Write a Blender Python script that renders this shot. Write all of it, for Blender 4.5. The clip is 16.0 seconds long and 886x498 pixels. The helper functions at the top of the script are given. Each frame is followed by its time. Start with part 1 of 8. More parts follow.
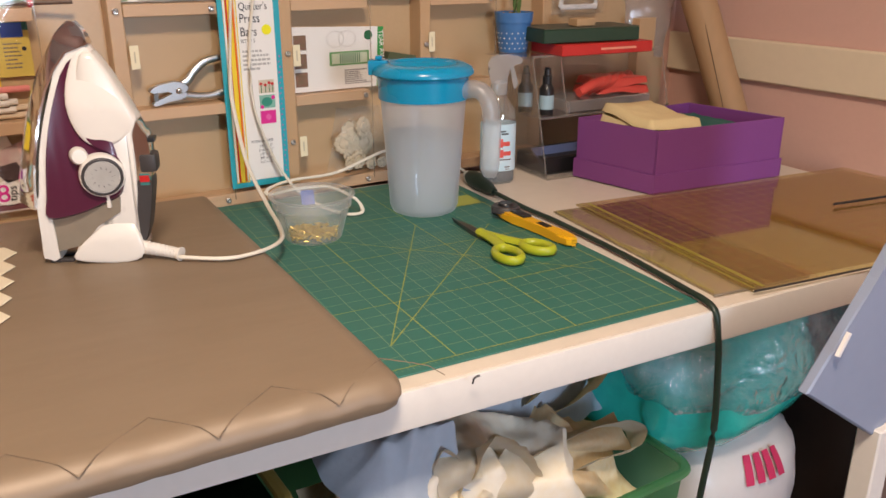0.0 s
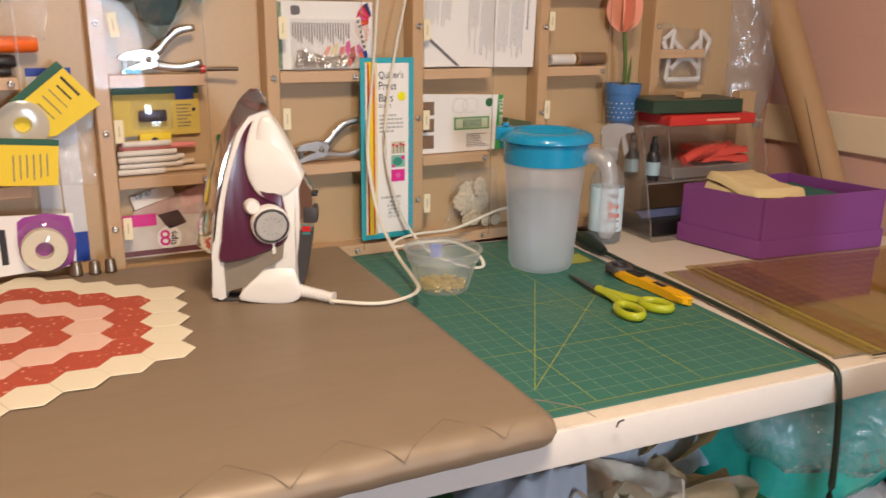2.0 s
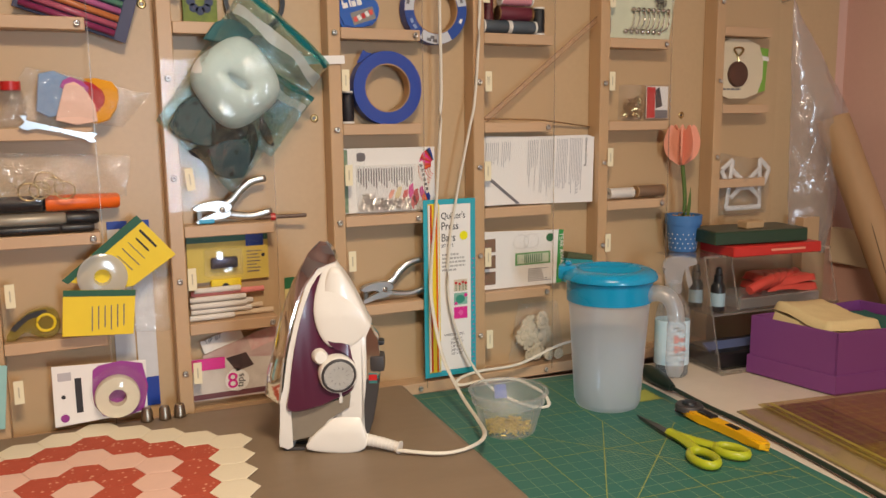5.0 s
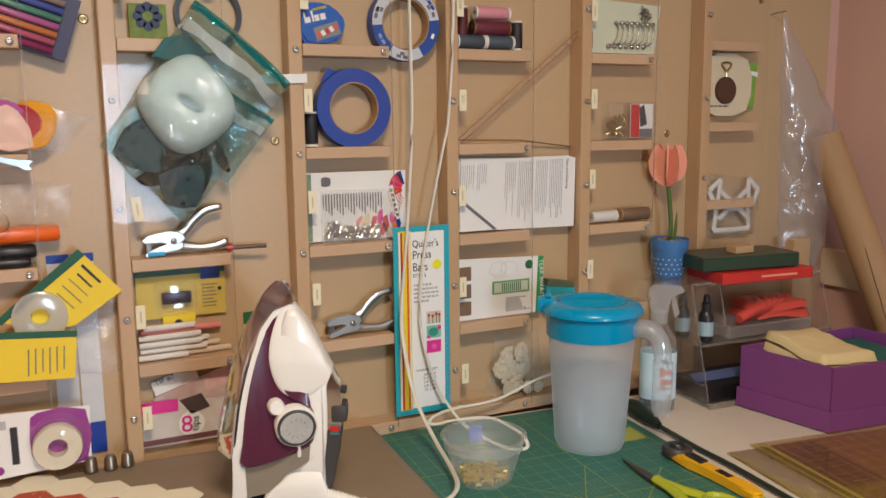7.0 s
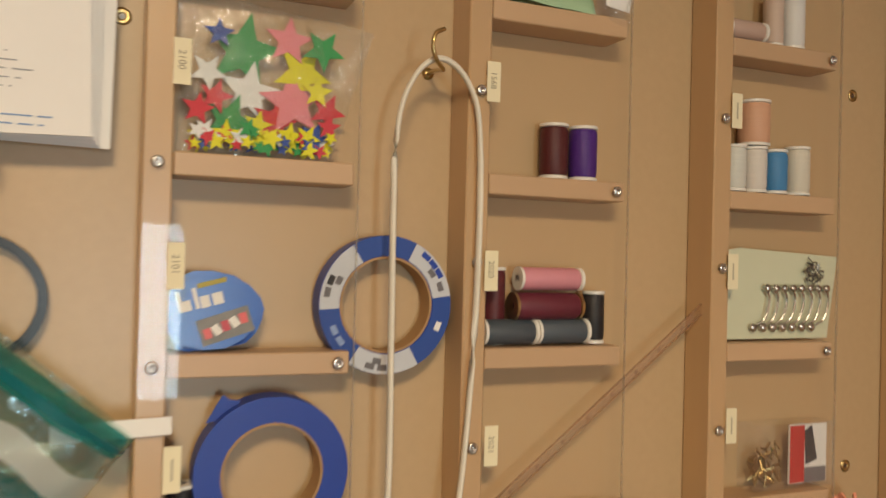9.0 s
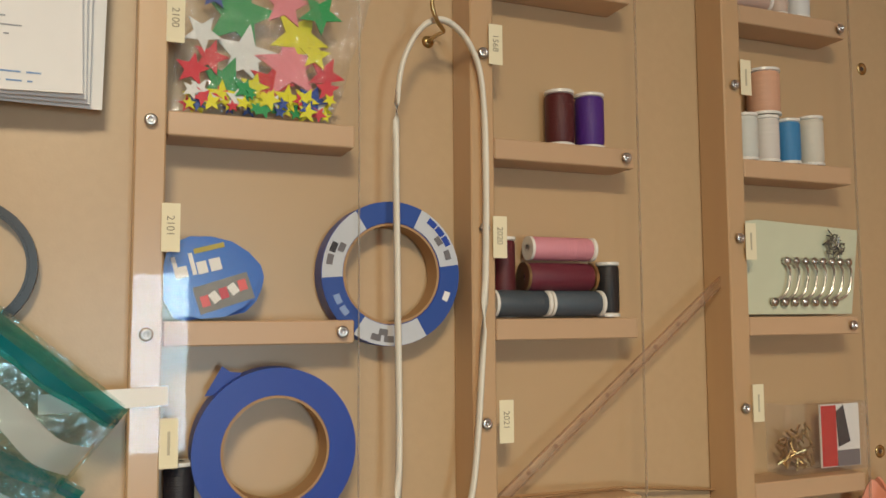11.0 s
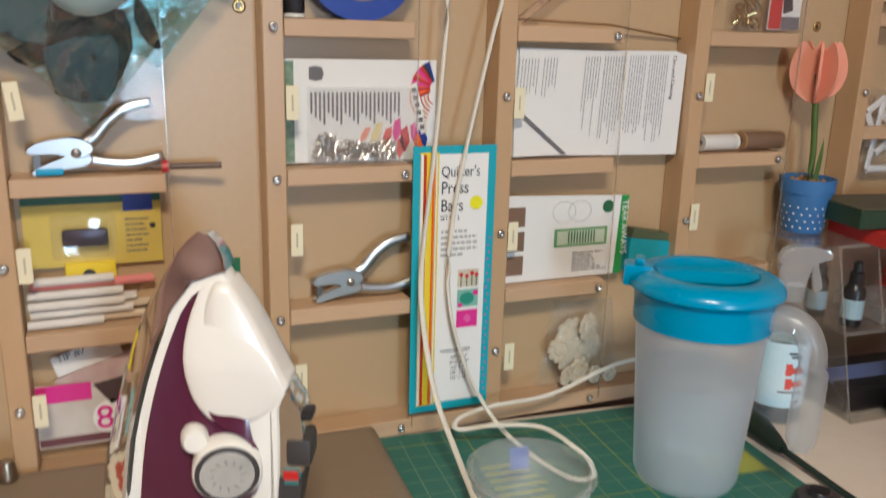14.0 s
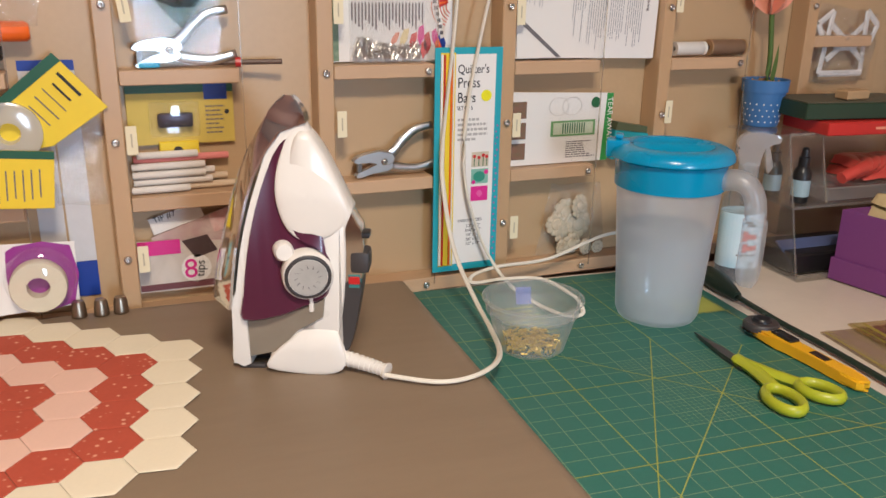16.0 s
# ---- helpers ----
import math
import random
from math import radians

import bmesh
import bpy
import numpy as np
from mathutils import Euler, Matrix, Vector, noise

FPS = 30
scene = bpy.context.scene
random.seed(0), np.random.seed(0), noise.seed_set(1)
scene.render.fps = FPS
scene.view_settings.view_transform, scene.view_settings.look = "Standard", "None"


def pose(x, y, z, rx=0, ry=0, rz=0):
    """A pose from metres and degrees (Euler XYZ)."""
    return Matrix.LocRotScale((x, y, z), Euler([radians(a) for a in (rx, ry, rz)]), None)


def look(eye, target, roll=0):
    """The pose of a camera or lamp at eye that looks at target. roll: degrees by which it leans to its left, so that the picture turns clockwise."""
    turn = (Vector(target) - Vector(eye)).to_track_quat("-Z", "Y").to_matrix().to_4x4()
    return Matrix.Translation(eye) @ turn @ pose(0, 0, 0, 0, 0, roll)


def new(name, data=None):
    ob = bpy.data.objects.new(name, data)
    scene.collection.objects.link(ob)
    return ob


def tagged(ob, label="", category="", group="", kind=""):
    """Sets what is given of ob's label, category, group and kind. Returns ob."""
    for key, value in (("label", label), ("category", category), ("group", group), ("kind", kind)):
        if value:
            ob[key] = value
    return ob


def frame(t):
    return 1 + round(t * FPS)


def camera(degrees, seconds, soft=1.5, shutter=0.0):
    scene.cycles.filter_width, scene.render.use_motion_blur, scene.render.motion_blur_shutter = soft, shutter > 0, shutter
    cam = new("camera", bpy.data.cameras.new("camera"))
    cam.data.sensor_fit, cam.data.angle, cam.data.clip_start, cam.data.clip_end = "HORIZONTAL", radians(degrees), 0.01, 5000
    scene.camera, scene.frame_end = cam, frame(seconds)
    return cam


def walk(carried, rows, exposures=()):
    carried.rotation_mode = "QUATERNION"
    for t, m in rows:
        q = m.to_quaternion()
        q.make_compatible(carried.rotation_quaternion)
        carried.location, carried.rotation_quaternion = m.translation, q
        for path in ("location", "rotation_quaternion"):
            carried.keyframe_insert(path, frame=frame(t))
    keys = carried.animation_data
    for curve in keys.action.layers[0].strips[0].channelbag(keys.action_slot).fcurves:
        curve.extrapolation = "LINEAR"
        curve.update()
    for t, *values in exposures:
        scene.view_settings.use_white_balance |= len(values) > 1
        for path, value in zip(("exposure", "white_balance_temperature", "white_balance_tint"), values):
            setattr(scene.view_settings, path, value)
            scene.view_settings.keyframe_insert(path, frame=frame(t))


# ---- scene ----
cam = camera(56.7, 16.0, shutter=0.5)
PATH = [
    (0, (-0.052, -0.029, 1.344), (0.954, 1.559, 0.662), 0.0),
    (0.5, (-0.07, -0.039, 1.346), (0.92, 1.575, 0.702), 0.4),
    (1, (-0.105, -0.059, 1.357), (0.842, 1.601, 0.769), 0.5),
    (1.5, (-0.145, -0.059, 1.371), (0.791, 1.618, 0.813), 0.5),
    (2, (-0.185, -0.048, 1.366), (0.727, 1.644, 0.814), 0.9),
    (2.5, (-0.219, -0.038, 1.354), (0.653, 1.673, 0.796), 1.2),
    (3, (-0.217, -0.029, 1.367), (0.579, 1.733, 0.857), 0.6),
    (3.5, (-0.2, -0.016, 1.376), (0.581, 1.767, 0.913), 0.4),
    (4, (-0.191, -0.023, 1.407), (0.603, 1.775, 1.036), 0.0),
    (4.5, (-0.196, -0.034, 1.42), (0.611, 1.77, 1.111), -0.5),
    (7, (-0.137, 0.045, 1.456), (0.717, 1.827, 1.153), -0.6),
    (7.5, (-0.015, 0.154, 1.479), (0.767, 1.97, 1.174), -0.2),
    (8, (0.041, 0.339, 1.51), (0.809, 2.175, 1.308), -0.3),
    (8.5, (0.088, 0.52, 1.573), (0.889, 2.353, 1.595), -0.0),
    (9, (0.166, 0.619, 1.649), (0.938, 2.464, 1.673), 1.5),
    (9.2, (0.187, 0.645, 1.653), (0.951, 2.492, 1.699), 1.3),
    (11.3, (0.173, 0.646, 1.572), (0.926, 2.492, 1.735), -0.4),
    (11.5, (0.164, 0.632, 1.572), (0.91, 2.485, 1.672), 0.1),
    (12, (0.136, 0.586, 1.533), (0.875, 2.444, 1.539), -0.1),
    (12.5, (0.098, 0.527, 1.481), (0.831, 2.382, 1.341), -0.2),
    (13, (0.065, 0.486, 1.444), (0.809, 2.322, 1.171), -0.1),
    (13.5, (0.04, 0.464, 1.422), (0.814, 2.266, 1.03), 0.7),
    (14, (0.049, 0.418, 1.415), (0.781, 2.207, 0.898), 1.6),
    (14.5, (0.061, 0.331, 1.39), (0.723, 2.12, 0.789), 2.0),
    (15, (0.031, 0.29, 1.392), (0.707, 2.056, 0.74), 2.2),
    (15.5, (-0.02, 0.246, 1.38), (0.683, 2.002, 0.731), 1.8),
    (16, (-0.057, 0.217, 1.377), (0.666, 1.974, 0.755), 1.0),
]
EXPOSURES = [(0.0, 0.12, 6400, 14), (1.0, 0.10, 6750, 16), (3.0, 0.08, 6700, 10), (4.0, 0.0, 6950, 10), (7.0, -0.10, 6200, 8), (7.5, -0.11, 6300, 7), (8.0, -0.13, 6600, 4), (9.0, -0.12, 7500, 4), (11.5, -0.08, 6250, -1.5), (12.5, -0.08, 5700, -2.5), (13.0, -0.06, 5650, -2), (14.0, 0.02, 5800, 4), (15.0, 0.07, 5950, 5), (16.0, 0.06, 6050, 11)]
walk(cam, [(t, look(eye, target, roll)) for t, eye, target, roll in PATH], EXPOSURES)
# ---------------------------------------------------------------- world and light
world = bpy.data.worlds.new("world")
scene.world = world
world.use_nodes = True
wt = world.node_tree
sky = wt.nodes.new("ShaderNodeTexSky")
sky.sky_type = "NISHITA"
sky.sun_disc = False
sky.sun_elevation = radians(38)
sky.sun_rotation = radians(200)
wt.links.new(sky.outputs[0], wt.nodes["Background"].inputs[0])
wt.nodes["Background"].inputs[1].default_value = 0.12
scene.cycles.transparent_max_bounces = 32


def area_lamp(name, m, sx, sy, watts, colour):
    d = bpy.data.lights.new(name, "AREA")
    d.shape, d.size, d.size_y, d.energy, d.color = "RECTANGLE", sx, sy, watts, colour
    ob = new(name, d)
    ob.matrix_world = m
    return ob


# the ceiling lamp in the room and the daylight in the window opening
area_lamp("ceiling_glow", pose(-0.05, -0.15, 2.33, 0, 0, 0), 0.34, 0.34, 35, (1.0, 0.82, 0.63))
area_lamp("window_daylight", look((0.325, -2.27, 1.36), (0.325, 0.6, 1.2)), 0.42, 0.84, 34, (0.64, 0.82, 1.0))



# ---------------------------------------------------------------- materials
def rgb(c):
    return (*c, 1.0) if len(c) == 3 else c


def material(name, colour, rough=0.5, metal=0.0, vary=0.12, grain=60.0, bump=0.0, bump_scale=200.0, coat=0.0,
             second=None, patch=6.0, stretch=(1, 1, 1), per_object=0.0, sheen=0.0, emission=0.0, spec=0.5):
    """A surface with variation at two scales: patches and grain."""
    m = bpy.data.materials.new(name)
    m.use_nodes = True
    t = m.node_tree
    p = t.nodes["Principled BSDF"]
    p.inputs["Metallic"].default_value = metal
    p.inputs["Coat Weight"].default_value = coat
    p.inputs["Sheen Weight"].default_value = sheen
    p.inputs["Specular IOR Level"].default_value = spec
    co = t.nodes.new("ShaderNodeTexCoord")
    mp = t.nodes.new("ShaderNodeMapping")
    mp.inputs["Scale"].default_value = stretch
    t.links.new(co.outputs["Object"], mp.inputs[0])
    n1 = t.nodes.new("ShaderNodeTexNoise")
    n1.inputs["Scale"].default_value = patch
    n1.inputs["Detail"].default_value = 4
    n2 = t.nodes.new("ShaderNodeTexNoise")
    n2.inputs["Scale"].default_value = grain
    n2.inputs["Detail"].default_value = 6
    for n in (n1, n2):
        t.links.new(mp.outputs[0], n.inputs["Vector"])
    mix = t.nodes.new("ShaderNodeMix")
    mix.data_type = "RGBA"
    a = colour
    b = second or tuple(c * (1 - vary * 1.6) for c in colour)
    mix.inputs["A"].default_value, mix.inputs["B"].default_value = rgb(a), rgb(b)
    add = t.nodes.new("ShaderNodeMath")
    add.operation = "MULTIPLY_ADD"
    t.links.new(n1.outputs["Fac"], add.inputs[0])
    add.inputs[1].default_value = 0.6
    sub = t.nodes.new("ShaderNodeMath")
    sub.operation = "MULTIPLY_ADD"
    t.links.new(n2.outputs["Fac"], sub.inputs[0])
    sub.inputs[1].default_value, sub.inputs[2].default_value = 0.8, -0.2
    t.links.new(sub.outputs[0], add.inputs[2])
    t.links.new(add.outputs[0], mix.inputs["Factor"])
    last = mix.outputs["Result"]
    if per_object:
        oi = t.nodes.new("ShaderNodeObjectInfo")
        hv = t.nodes.new("ShaderNodeHueSaturation")
        mr = t.nodes.new("ShaderNodeMapRange")
        mr.inputs["To Min"].default_value, mr.inputs["To Max"].default_value = 1 - per_object, 1 + per_object
        t.links.new(oi.outputs["Random"], mr.inputs["Value"])
        t.links.new(mr.outputs[0], hv.inputs["Value"])
        t.links.new(last, hv.inputs["Color"])
        last = hv.outputs[0]
    t.links.new(last, p.inputs["Base Color"])
    rr = t.nodes.new("ShaderNodeMapRange")
    rr.inputs["To Min"].default_value, rr.inputs["To Max"].default_value = max(0.02, rough - 0.08), min(1, rough + 0.08)
    t.links.new(n1.outputs["Fac"], rr.inputs["Value"])
    t.links.new(rr.outputs[0], p.inputs["Roughness"])
    if bump:
        bn = t.nodes.new("ShaderNodeBump")
        bn.inputs["Strength"].default_value = bump
        bn.inputs["Distance"].default_value = 0.001
        n3 = t.nodes.new("ShaderNodeTexNoise")
        n3.inputs["Scale"].default_value = bump_scale
        n3.inputs["Detail"].default_value = 4
        t.links.new(mp.outputs[0], n3.inputs["Vector"])
        t.links.new(n3.outputs["Fac"], bn.inputs["Height"])
        t.links.new(bn.outputs[0], p.inputs["Normal"])
    if emission:
        p.inputs["Emission Color"].default_value = rgb(colour)
        p.inputs["Emission Strength"].default_value = emission
    return m


def clear(name, tint=(1, 1, 1), gloss=0.05, rough=0.03, haze=0.0, haze_colour=(0.9, 0.9, 0.9), wrinkle=0.0, wrinkle_scale=30.0, edge=1.0):
    """Thin clear plastic: see-through, a mirror gloss by Fresnel, and a little milky haze."""
    m = bpy.data.materials.new(name)
    m.use_nodes = True
    t = m.node_tree
    for n in list(t.nodes):
        t.nodes.remove(n)
    out = t.nodes.new("ShaderNodeOutputMaterial")
    tr = t.nodes.new("ShaderNodeBsdfTransparent")
    tr.inputs[0].default_value = rgb(tint)
    gl = t.nodes.new("ShaderNodeBsdfGlossy")
    gl.inputs["Roughness"].default_value = rough
    gl.inputs["Color"].default_value = (1, 1, 1, 1)
    fr = t.nodes.new("ShaderNodeLayerWeight")
    fr.inputs["Blend"].default_value = 0.5
    pw = t.nodes.new("ShaderNodeMath")
    pw.operation = "POWER"
    t.links.new(fr.outputs["Facing"], pw.inputs[0])
    pw.inputs[1].default_value = 5.0
    ma = t.nodes.new("ShaderNodeMath")
    ma.operation = "MULTIPLY_ADD"
    ma.use_clamp = True
    t.links.new(pw.outputs[0], ma.inputs[0])
    ma.inputs[1].default_value, ma.inputs[2].default_value = 0.9 * edge, gloss + 0.035 * edge
    mx = t.nodes.new("ShaderNodeMixShader")
    t.links.new(ma.outputs[0], mx.inputs[0])
    base = tr.outputs[0]
    if haze:
        df = t.nodes.new("ShaderNodeBsdfDiffuse")
        df.inputs[0].default_value = rgb(haze_colour)
        tl = t.nodes.new("ShaderNodeBsdfTranslucent")
        tl.inputs[0].default_value = rgb(haze_colour)
        m0 = t.nodes.new("ShaderNodeMixShader")
        m0.inputs[0].default_value = 0.5
        t.links.new(df.outputs[0], m0.inputs[1])
        t.links.new(tl.outputs[0], m0.inputs[2])
        m1 = t.nodes.new("ShaderNodeMixShader")
        m1.inputs[0].default_value = haze
        t.links.new(base, m1.inputs[1])
        t.links.new(m0.outputs[0], m1.inputs[2])
        base = m1.outputs[0]
    t.links.new(base, mx.inputs[1])
    t.links.new(gl.outputs[0], mx.inputs[2])
    t.links.new(mx.outputs[0], out.inputs[0])
    if wrinkle:
        co = t.nodes.new("ShaderNodeTexCoord")
        nz = t.nodes.new("ShaderNodeTexNoise")
        nz.inputs["Scale"].default_value = wrinkle_scale
        nz.inputs["Detail"].default_value = 5
        nz.inputs["Distortion"].default_value = 1.2
        t.links.new(co.outputs["Object"], nz.inputs["Vector"])
        bn = t.nodes.new("ShaderNodeBump")
        bn.inputs["Strength"].default_value = wrinkle
        bn.inputs["Distance"].default_value = 0.02
        t.links.new(nz.outputs["Fac"], bn.inputs["Height"])
        t.links.new(bn.outputs[0], gl.inputs["Normal"])
        t.links.new(bn.outputs[0], fr.inputs["Normal"])
    return m


FIBRE = material("fibreboard", (0.525, 0.362, 0.205), 0.36, vary=0.08, grain=120, patch=3, bump=0.08, bump_scale=500, second=(0.465, 0.32, 0.178))
BATTEN = material("batten_wood", (0.57, 0.37, 0.195), 0.32, vary=0.12, grain=30, patch=5, stretch=(1, 1, 0.15), bump=0.1, second=(0.46, 0.30, 0.175))
SHELFWOOD = material("shelf_wood", (0.60, 0.40, 0.245), 0.42, vary=0.12, grain=30, patch=5, stretch=(0.15, 1, 1), bump=0.1, second=(0.48, 0.31, 0.18), per_object=0.06)
STEEL = material("steel", (0.62, 0.6, 0.57), 0.28, 1.0, vary=0.1)
DARKSTEEL = material("dark_steel", (0.2, 0.19, 0.18), 0.4, 1.0)
CHROME = material("chrome", (0.86, 0.86, 0.86), 0.17, 1.0, vary=0.03)
BRASS = material("brass", (0.55, 0.40, 0.18), 0.3, 1.0)
ACRYLIC = clear("acrylic_sheet", (0.985, 0.985, 0.98), 0.0, 0.02, edge=0.2)
ACRYLIC_EDGE = clear("acrylic_edge", (0.86, 0.84, 0.78), 0.04, 0.2, haze=0.15, edge=0.4)
CLEARBOX = clear("clear_box", (0.95, 0.95, 0.95), 0.02, 0.04, haze=0.05, edge=1.0)
BAG = clear("clear_bag", (0.95, 0.96, 0.96), 0.04, 0.09, haze=0.05, wrinkle=0.9, wrinkle_scale=24, edge=1.0)
BAGGREY = clear("grey_bag", (0.93, 0.92, 0.92), 0.05, 0.16, haze=0.34, haze_colour=(0.62, 0.58, 0.57), wrinkle=0.6, wrinkle_scale=11, edge=1.0)
PINK = material("pink_paint", (0.64, 0.40, 0.32), 0.75, vary=0.05, grain=90, patch=2, bump=0.15, bump_scale=260)
CREAM = material("cream_paint", (0.74, 0.62, 0.44), 0.5, vary=0.05, grain=60)
WHITEPAINT = material("white_paint", (0.78, 0.74, 0.68), 0.45, vary=0.06, grain=80, patch=9, bump=0.1, bump_scale=180)
TABLETOP = material("table_top", (0.72, 0.64, 0.54), 0.45, vary=0.08, grain=50, patch=7)
DARKWOOD = material("dark_wood", (0.035, 0.022, 0.016), 0.5, vary=0.2)
FLOORWOOD = material("floor_wood", (0.10, 0.055, 0.03), 0.45, vary=0.25, stretch=(1, 0.1, 1))
CEIL = material("ceiling_paint", (0.78, 0.75, 0.70), 0.8)
PADCLOTH = material("silver_pad_cloth", (0.265, 0.195, 0.130), 0.50, 0.1, vary=0.10, grain=40, patch=9, stretch=(0.5, 2.2, 1), bump=0.12, bump_scale=900, second=(0.225, 0.165, 0.11))
STITCH = material("stitch", (0.24, 0.176, 0.118), 0.7)
MATGREEN = material("cutting_mat_green", (0.027, 0.138, 0.110), 0.5, vary=0.12, grain=200, patch=8, bump=0.1, bump_scale=700, second=(0.034, 0.162, 0.130))
MATLINE = material("mat_line_pale", (0.22, 0.34, 0.20), 0.55)
MATYELLOW = material("mat_line_yellow", (0.36, 0.40, 0.08), 0.55)
WHITEPLASTIC = material("white_plastic", (0.80, 0.77, 0.71), 0.28, vary=0.03, coat=0.2)
PURPLEPLASTIC = material("purple_plastic", (0.085, 0.012, 0.038), 0.28, vary=0.1, coat=0.2)
GREYPLASTIC = material("grey_plastic", (0.33, 0.29, 0.23), 0.35, 0.3)
DARKGRIP = material("dark_grip", (0.05, 0.045, 0.045), 0.5)
BLACK = material("black_plastic", (0.014, 0.014, 0.016), 0.35)
RED = material("red_plastic", (0.55, 0.02, 0.02), 0.35)
CORDWHITE = material("white_cord", (0.78, 0.73, 0.62), 0.5)
CORDGREEN = material("green_cord", (0.012, 0.028, 0.018), 0.45)
BLUELID = material("blue_lid", (0.0, 0.28, 0.52), 0.28, vary=0.04, coat=0.15)
PURPLEBOX = material("purple_box_card", (0.21, 0.055, 0.24), 0.5, vary=0.04, grain=200)
PURPLEIN = material("purple_box_inside", (0.05, 0.012, 0.03), 0.7)
YELLOWCLOTH = material("yellow_cloth", (0.80, 0.66, 0.36), 0.85, vary=0.08, grain=300, bump=0.3, bump_scale=500)
TEALCLOTH = material("teal_cloth", (0.03, 0.15, 0.13), 0.85, vary=0.15)
PAPER = material("white_paper", (0.80, 0.78, 0.75), 0.7, vary=0.03)
CREAMPAPER = material("cream_label_paper", (0.80, 0.72, 0.50), 0.65, vary=0.05)
INK = material("grey_print", (0.16, 0.15, 0.16), 0.7)
INKBLACK = material("black_print", (0.03, 0.03, 0.035), 0.7)
BLUETAPE = material("blue_masking_tape", (0.008, 0.046, 0.33), 0.45, vary=0.08, coat=0.0)
CARDBOARD = material("kraft_card", (0.42, 0.25, 0.12), 0.7, vary=0.1, stretch=(1, 1, 0.3))
YELLOW = material("yellow_card", (0.82, 0.60, 0.02), 0.5, vary=0.05)
YELLOWPLASTIC = material("yellow_plastic", (0.85, 0.45, 0.01), 0.35, vary=0.04)
LIME = material("lime_plastic", (0.42, 0.46, 0.02), 0.35, vary=0.05)
GREENCARD = material("green_card", (0.015, 0.14, 0.05), 0.55)
TEALCARD = material("teal_card", (0.02, 0.36, 0.45), 0.5, vary=0.06)
MAGENTA = material("magenta_card", (0.72, 0.02, 0.28), 0.5)
ORANGE = material("orange_plastic", (0.85, 0.14, 0.01), 0.35)
CORAL = material("coral_vinyl", (0.72, 0.09, 0.07), 0.35, vary=0.12, grain=40)
SALMON = material("salmon_felt", (0.82, 0.34, 0.23), 0.8, vary=0.06)
POTBLUE = material("pot_blue", (0.06, 0.19, 0.45), 0.5)
STEMGREEN = material("stem_green", (0.10, 0.17, 0.035), 0.7, vary=0.2)
PINKCLOTH = material("pink_cloth", (0.80, 0.53, 0.43), 0.9, vary=0.05, grain=300, bump=0.25, bump_scale=800)
CREAMCLOTH = material("cream_cloth", (0.80, 0.72, 0.55), 0.9, vary=0.05, grain=300, bump=0.3, bump_scale=700)
FROST = clear("frosted_plastic", (0.90, 0.925, 0.95), 0.02, 0.35, haze=0.44, haze_colour=(0.97, 0.98, 1.0), edge=0.5)
FROSTBOWL = clear("thin_frosted_plastic", (0.92, 0.93, 0.93), 0.0, 0.5, haze=0.17, haze_colour=(0.88, 0.90, 0.90), edge=0.6)
WATER = clear("water", (0.72, 0.79, 0.84), 0.02, 0.1, haze=0.26, haze_colour=(0.46, 0.54, 0.62), edge=0.3)
PUNCHSTEEL = material("plated_steel", (0.62, 0.62, 0.62), 0.34, 1.0, vary=0.05)
FROSTHANDLE = clear("handle_plastic", (0.90, 0.92, 0.95), 0.02, 0.3, haze=0.26, haze_colour=(0.95, 0.96, 0.97), edge=0.5)


def spotted(name, ground, spot, scale, size):
    """Cloth with small printed sprigs."""
    m = material(name, ground, 0.9, vary=0.12, grain=200, patch=30, bump=0.2, bump_scale=800)
    t = m.node_tree
    p = t.nodes["Principled BSDF"]
    base = p.inputs["Base Color"].links[0].from_socket
    co = t.nodes.new("ShaderNodeTexCoord")
    vo = t.nodes.new("ShaderNodeTexVoronoi")
    vo.inputs["Scale"].default_value = scale
    t.links.new(co.outputs["Object"], vo.inputs["Vector"])
    oi = t.nodes.new("ShaderNodeObjectInfo")
    vo.voronoi_dimensions = "4D"
    mu = t.nodes.new("ShaderNodeMath")
    mu.operation = "MULTIPLY"
    mu.inputs[1].default_value = 40
    t.links.new(oi.outputs["Random"], mu.inputs[0])
    t.links.new(mu.outputs[0], vo.inputs["W"])
    mr = t.nodes.new("ShaderNodeMapRange")
    mr.inputs["From Min"].default_value, mr.inputs["From Max"].default_value = size, size * 0.6
    t.links.new(vo.outputs["Distance"], mr.inputs["Value"])
    mx = t.nodes.new("ShaderNodeMix")
    mx.data_type = "RGBA"
    mx.inputs["B"].default_value = rgb(spot)
    t.links.new(mr.outputs[0], mx.inputs["Factor"])
    t.links.new(base, mx.inputs["A"])
    t.links.new(mx.outputs["Result"], p.inputs["Base Color"])
    return m


REDCLOTH = spotted("red_print_cloth", (0.50, 0.085, 0.045), (0.72, 0.36, 0.24), 130, 0.33)


# ---------------------------------------------------------------- building helpers
def link(name, bm, mat, parent=None, label="", smooth=False):
    me = bpy.data.meshes.new(name)
    bmesh.ops.recalc_face_normals(bm, faces=bm.faces[:])
    bm.to_mesh(me)
    bm.free()
    mats = mat if isinstance(mat, (list, tuple)) else [mat]
    for m in mats:
        me.materials.append(m)
    if smooth:
        for f in me.polygons:
            f.use_smooth = True
        if smooth is not True:
            me.set_sharp_from_angle(angle=radians(smooth))
    ob = new(name, me)
    if parent:
        ob.parent = parent
    if label:
        ob["label"] = label
    return ob


def part(name, bm, mat, parent, label="", smooth=False):
    return link(name, bm, mat, parent, label, smooth)


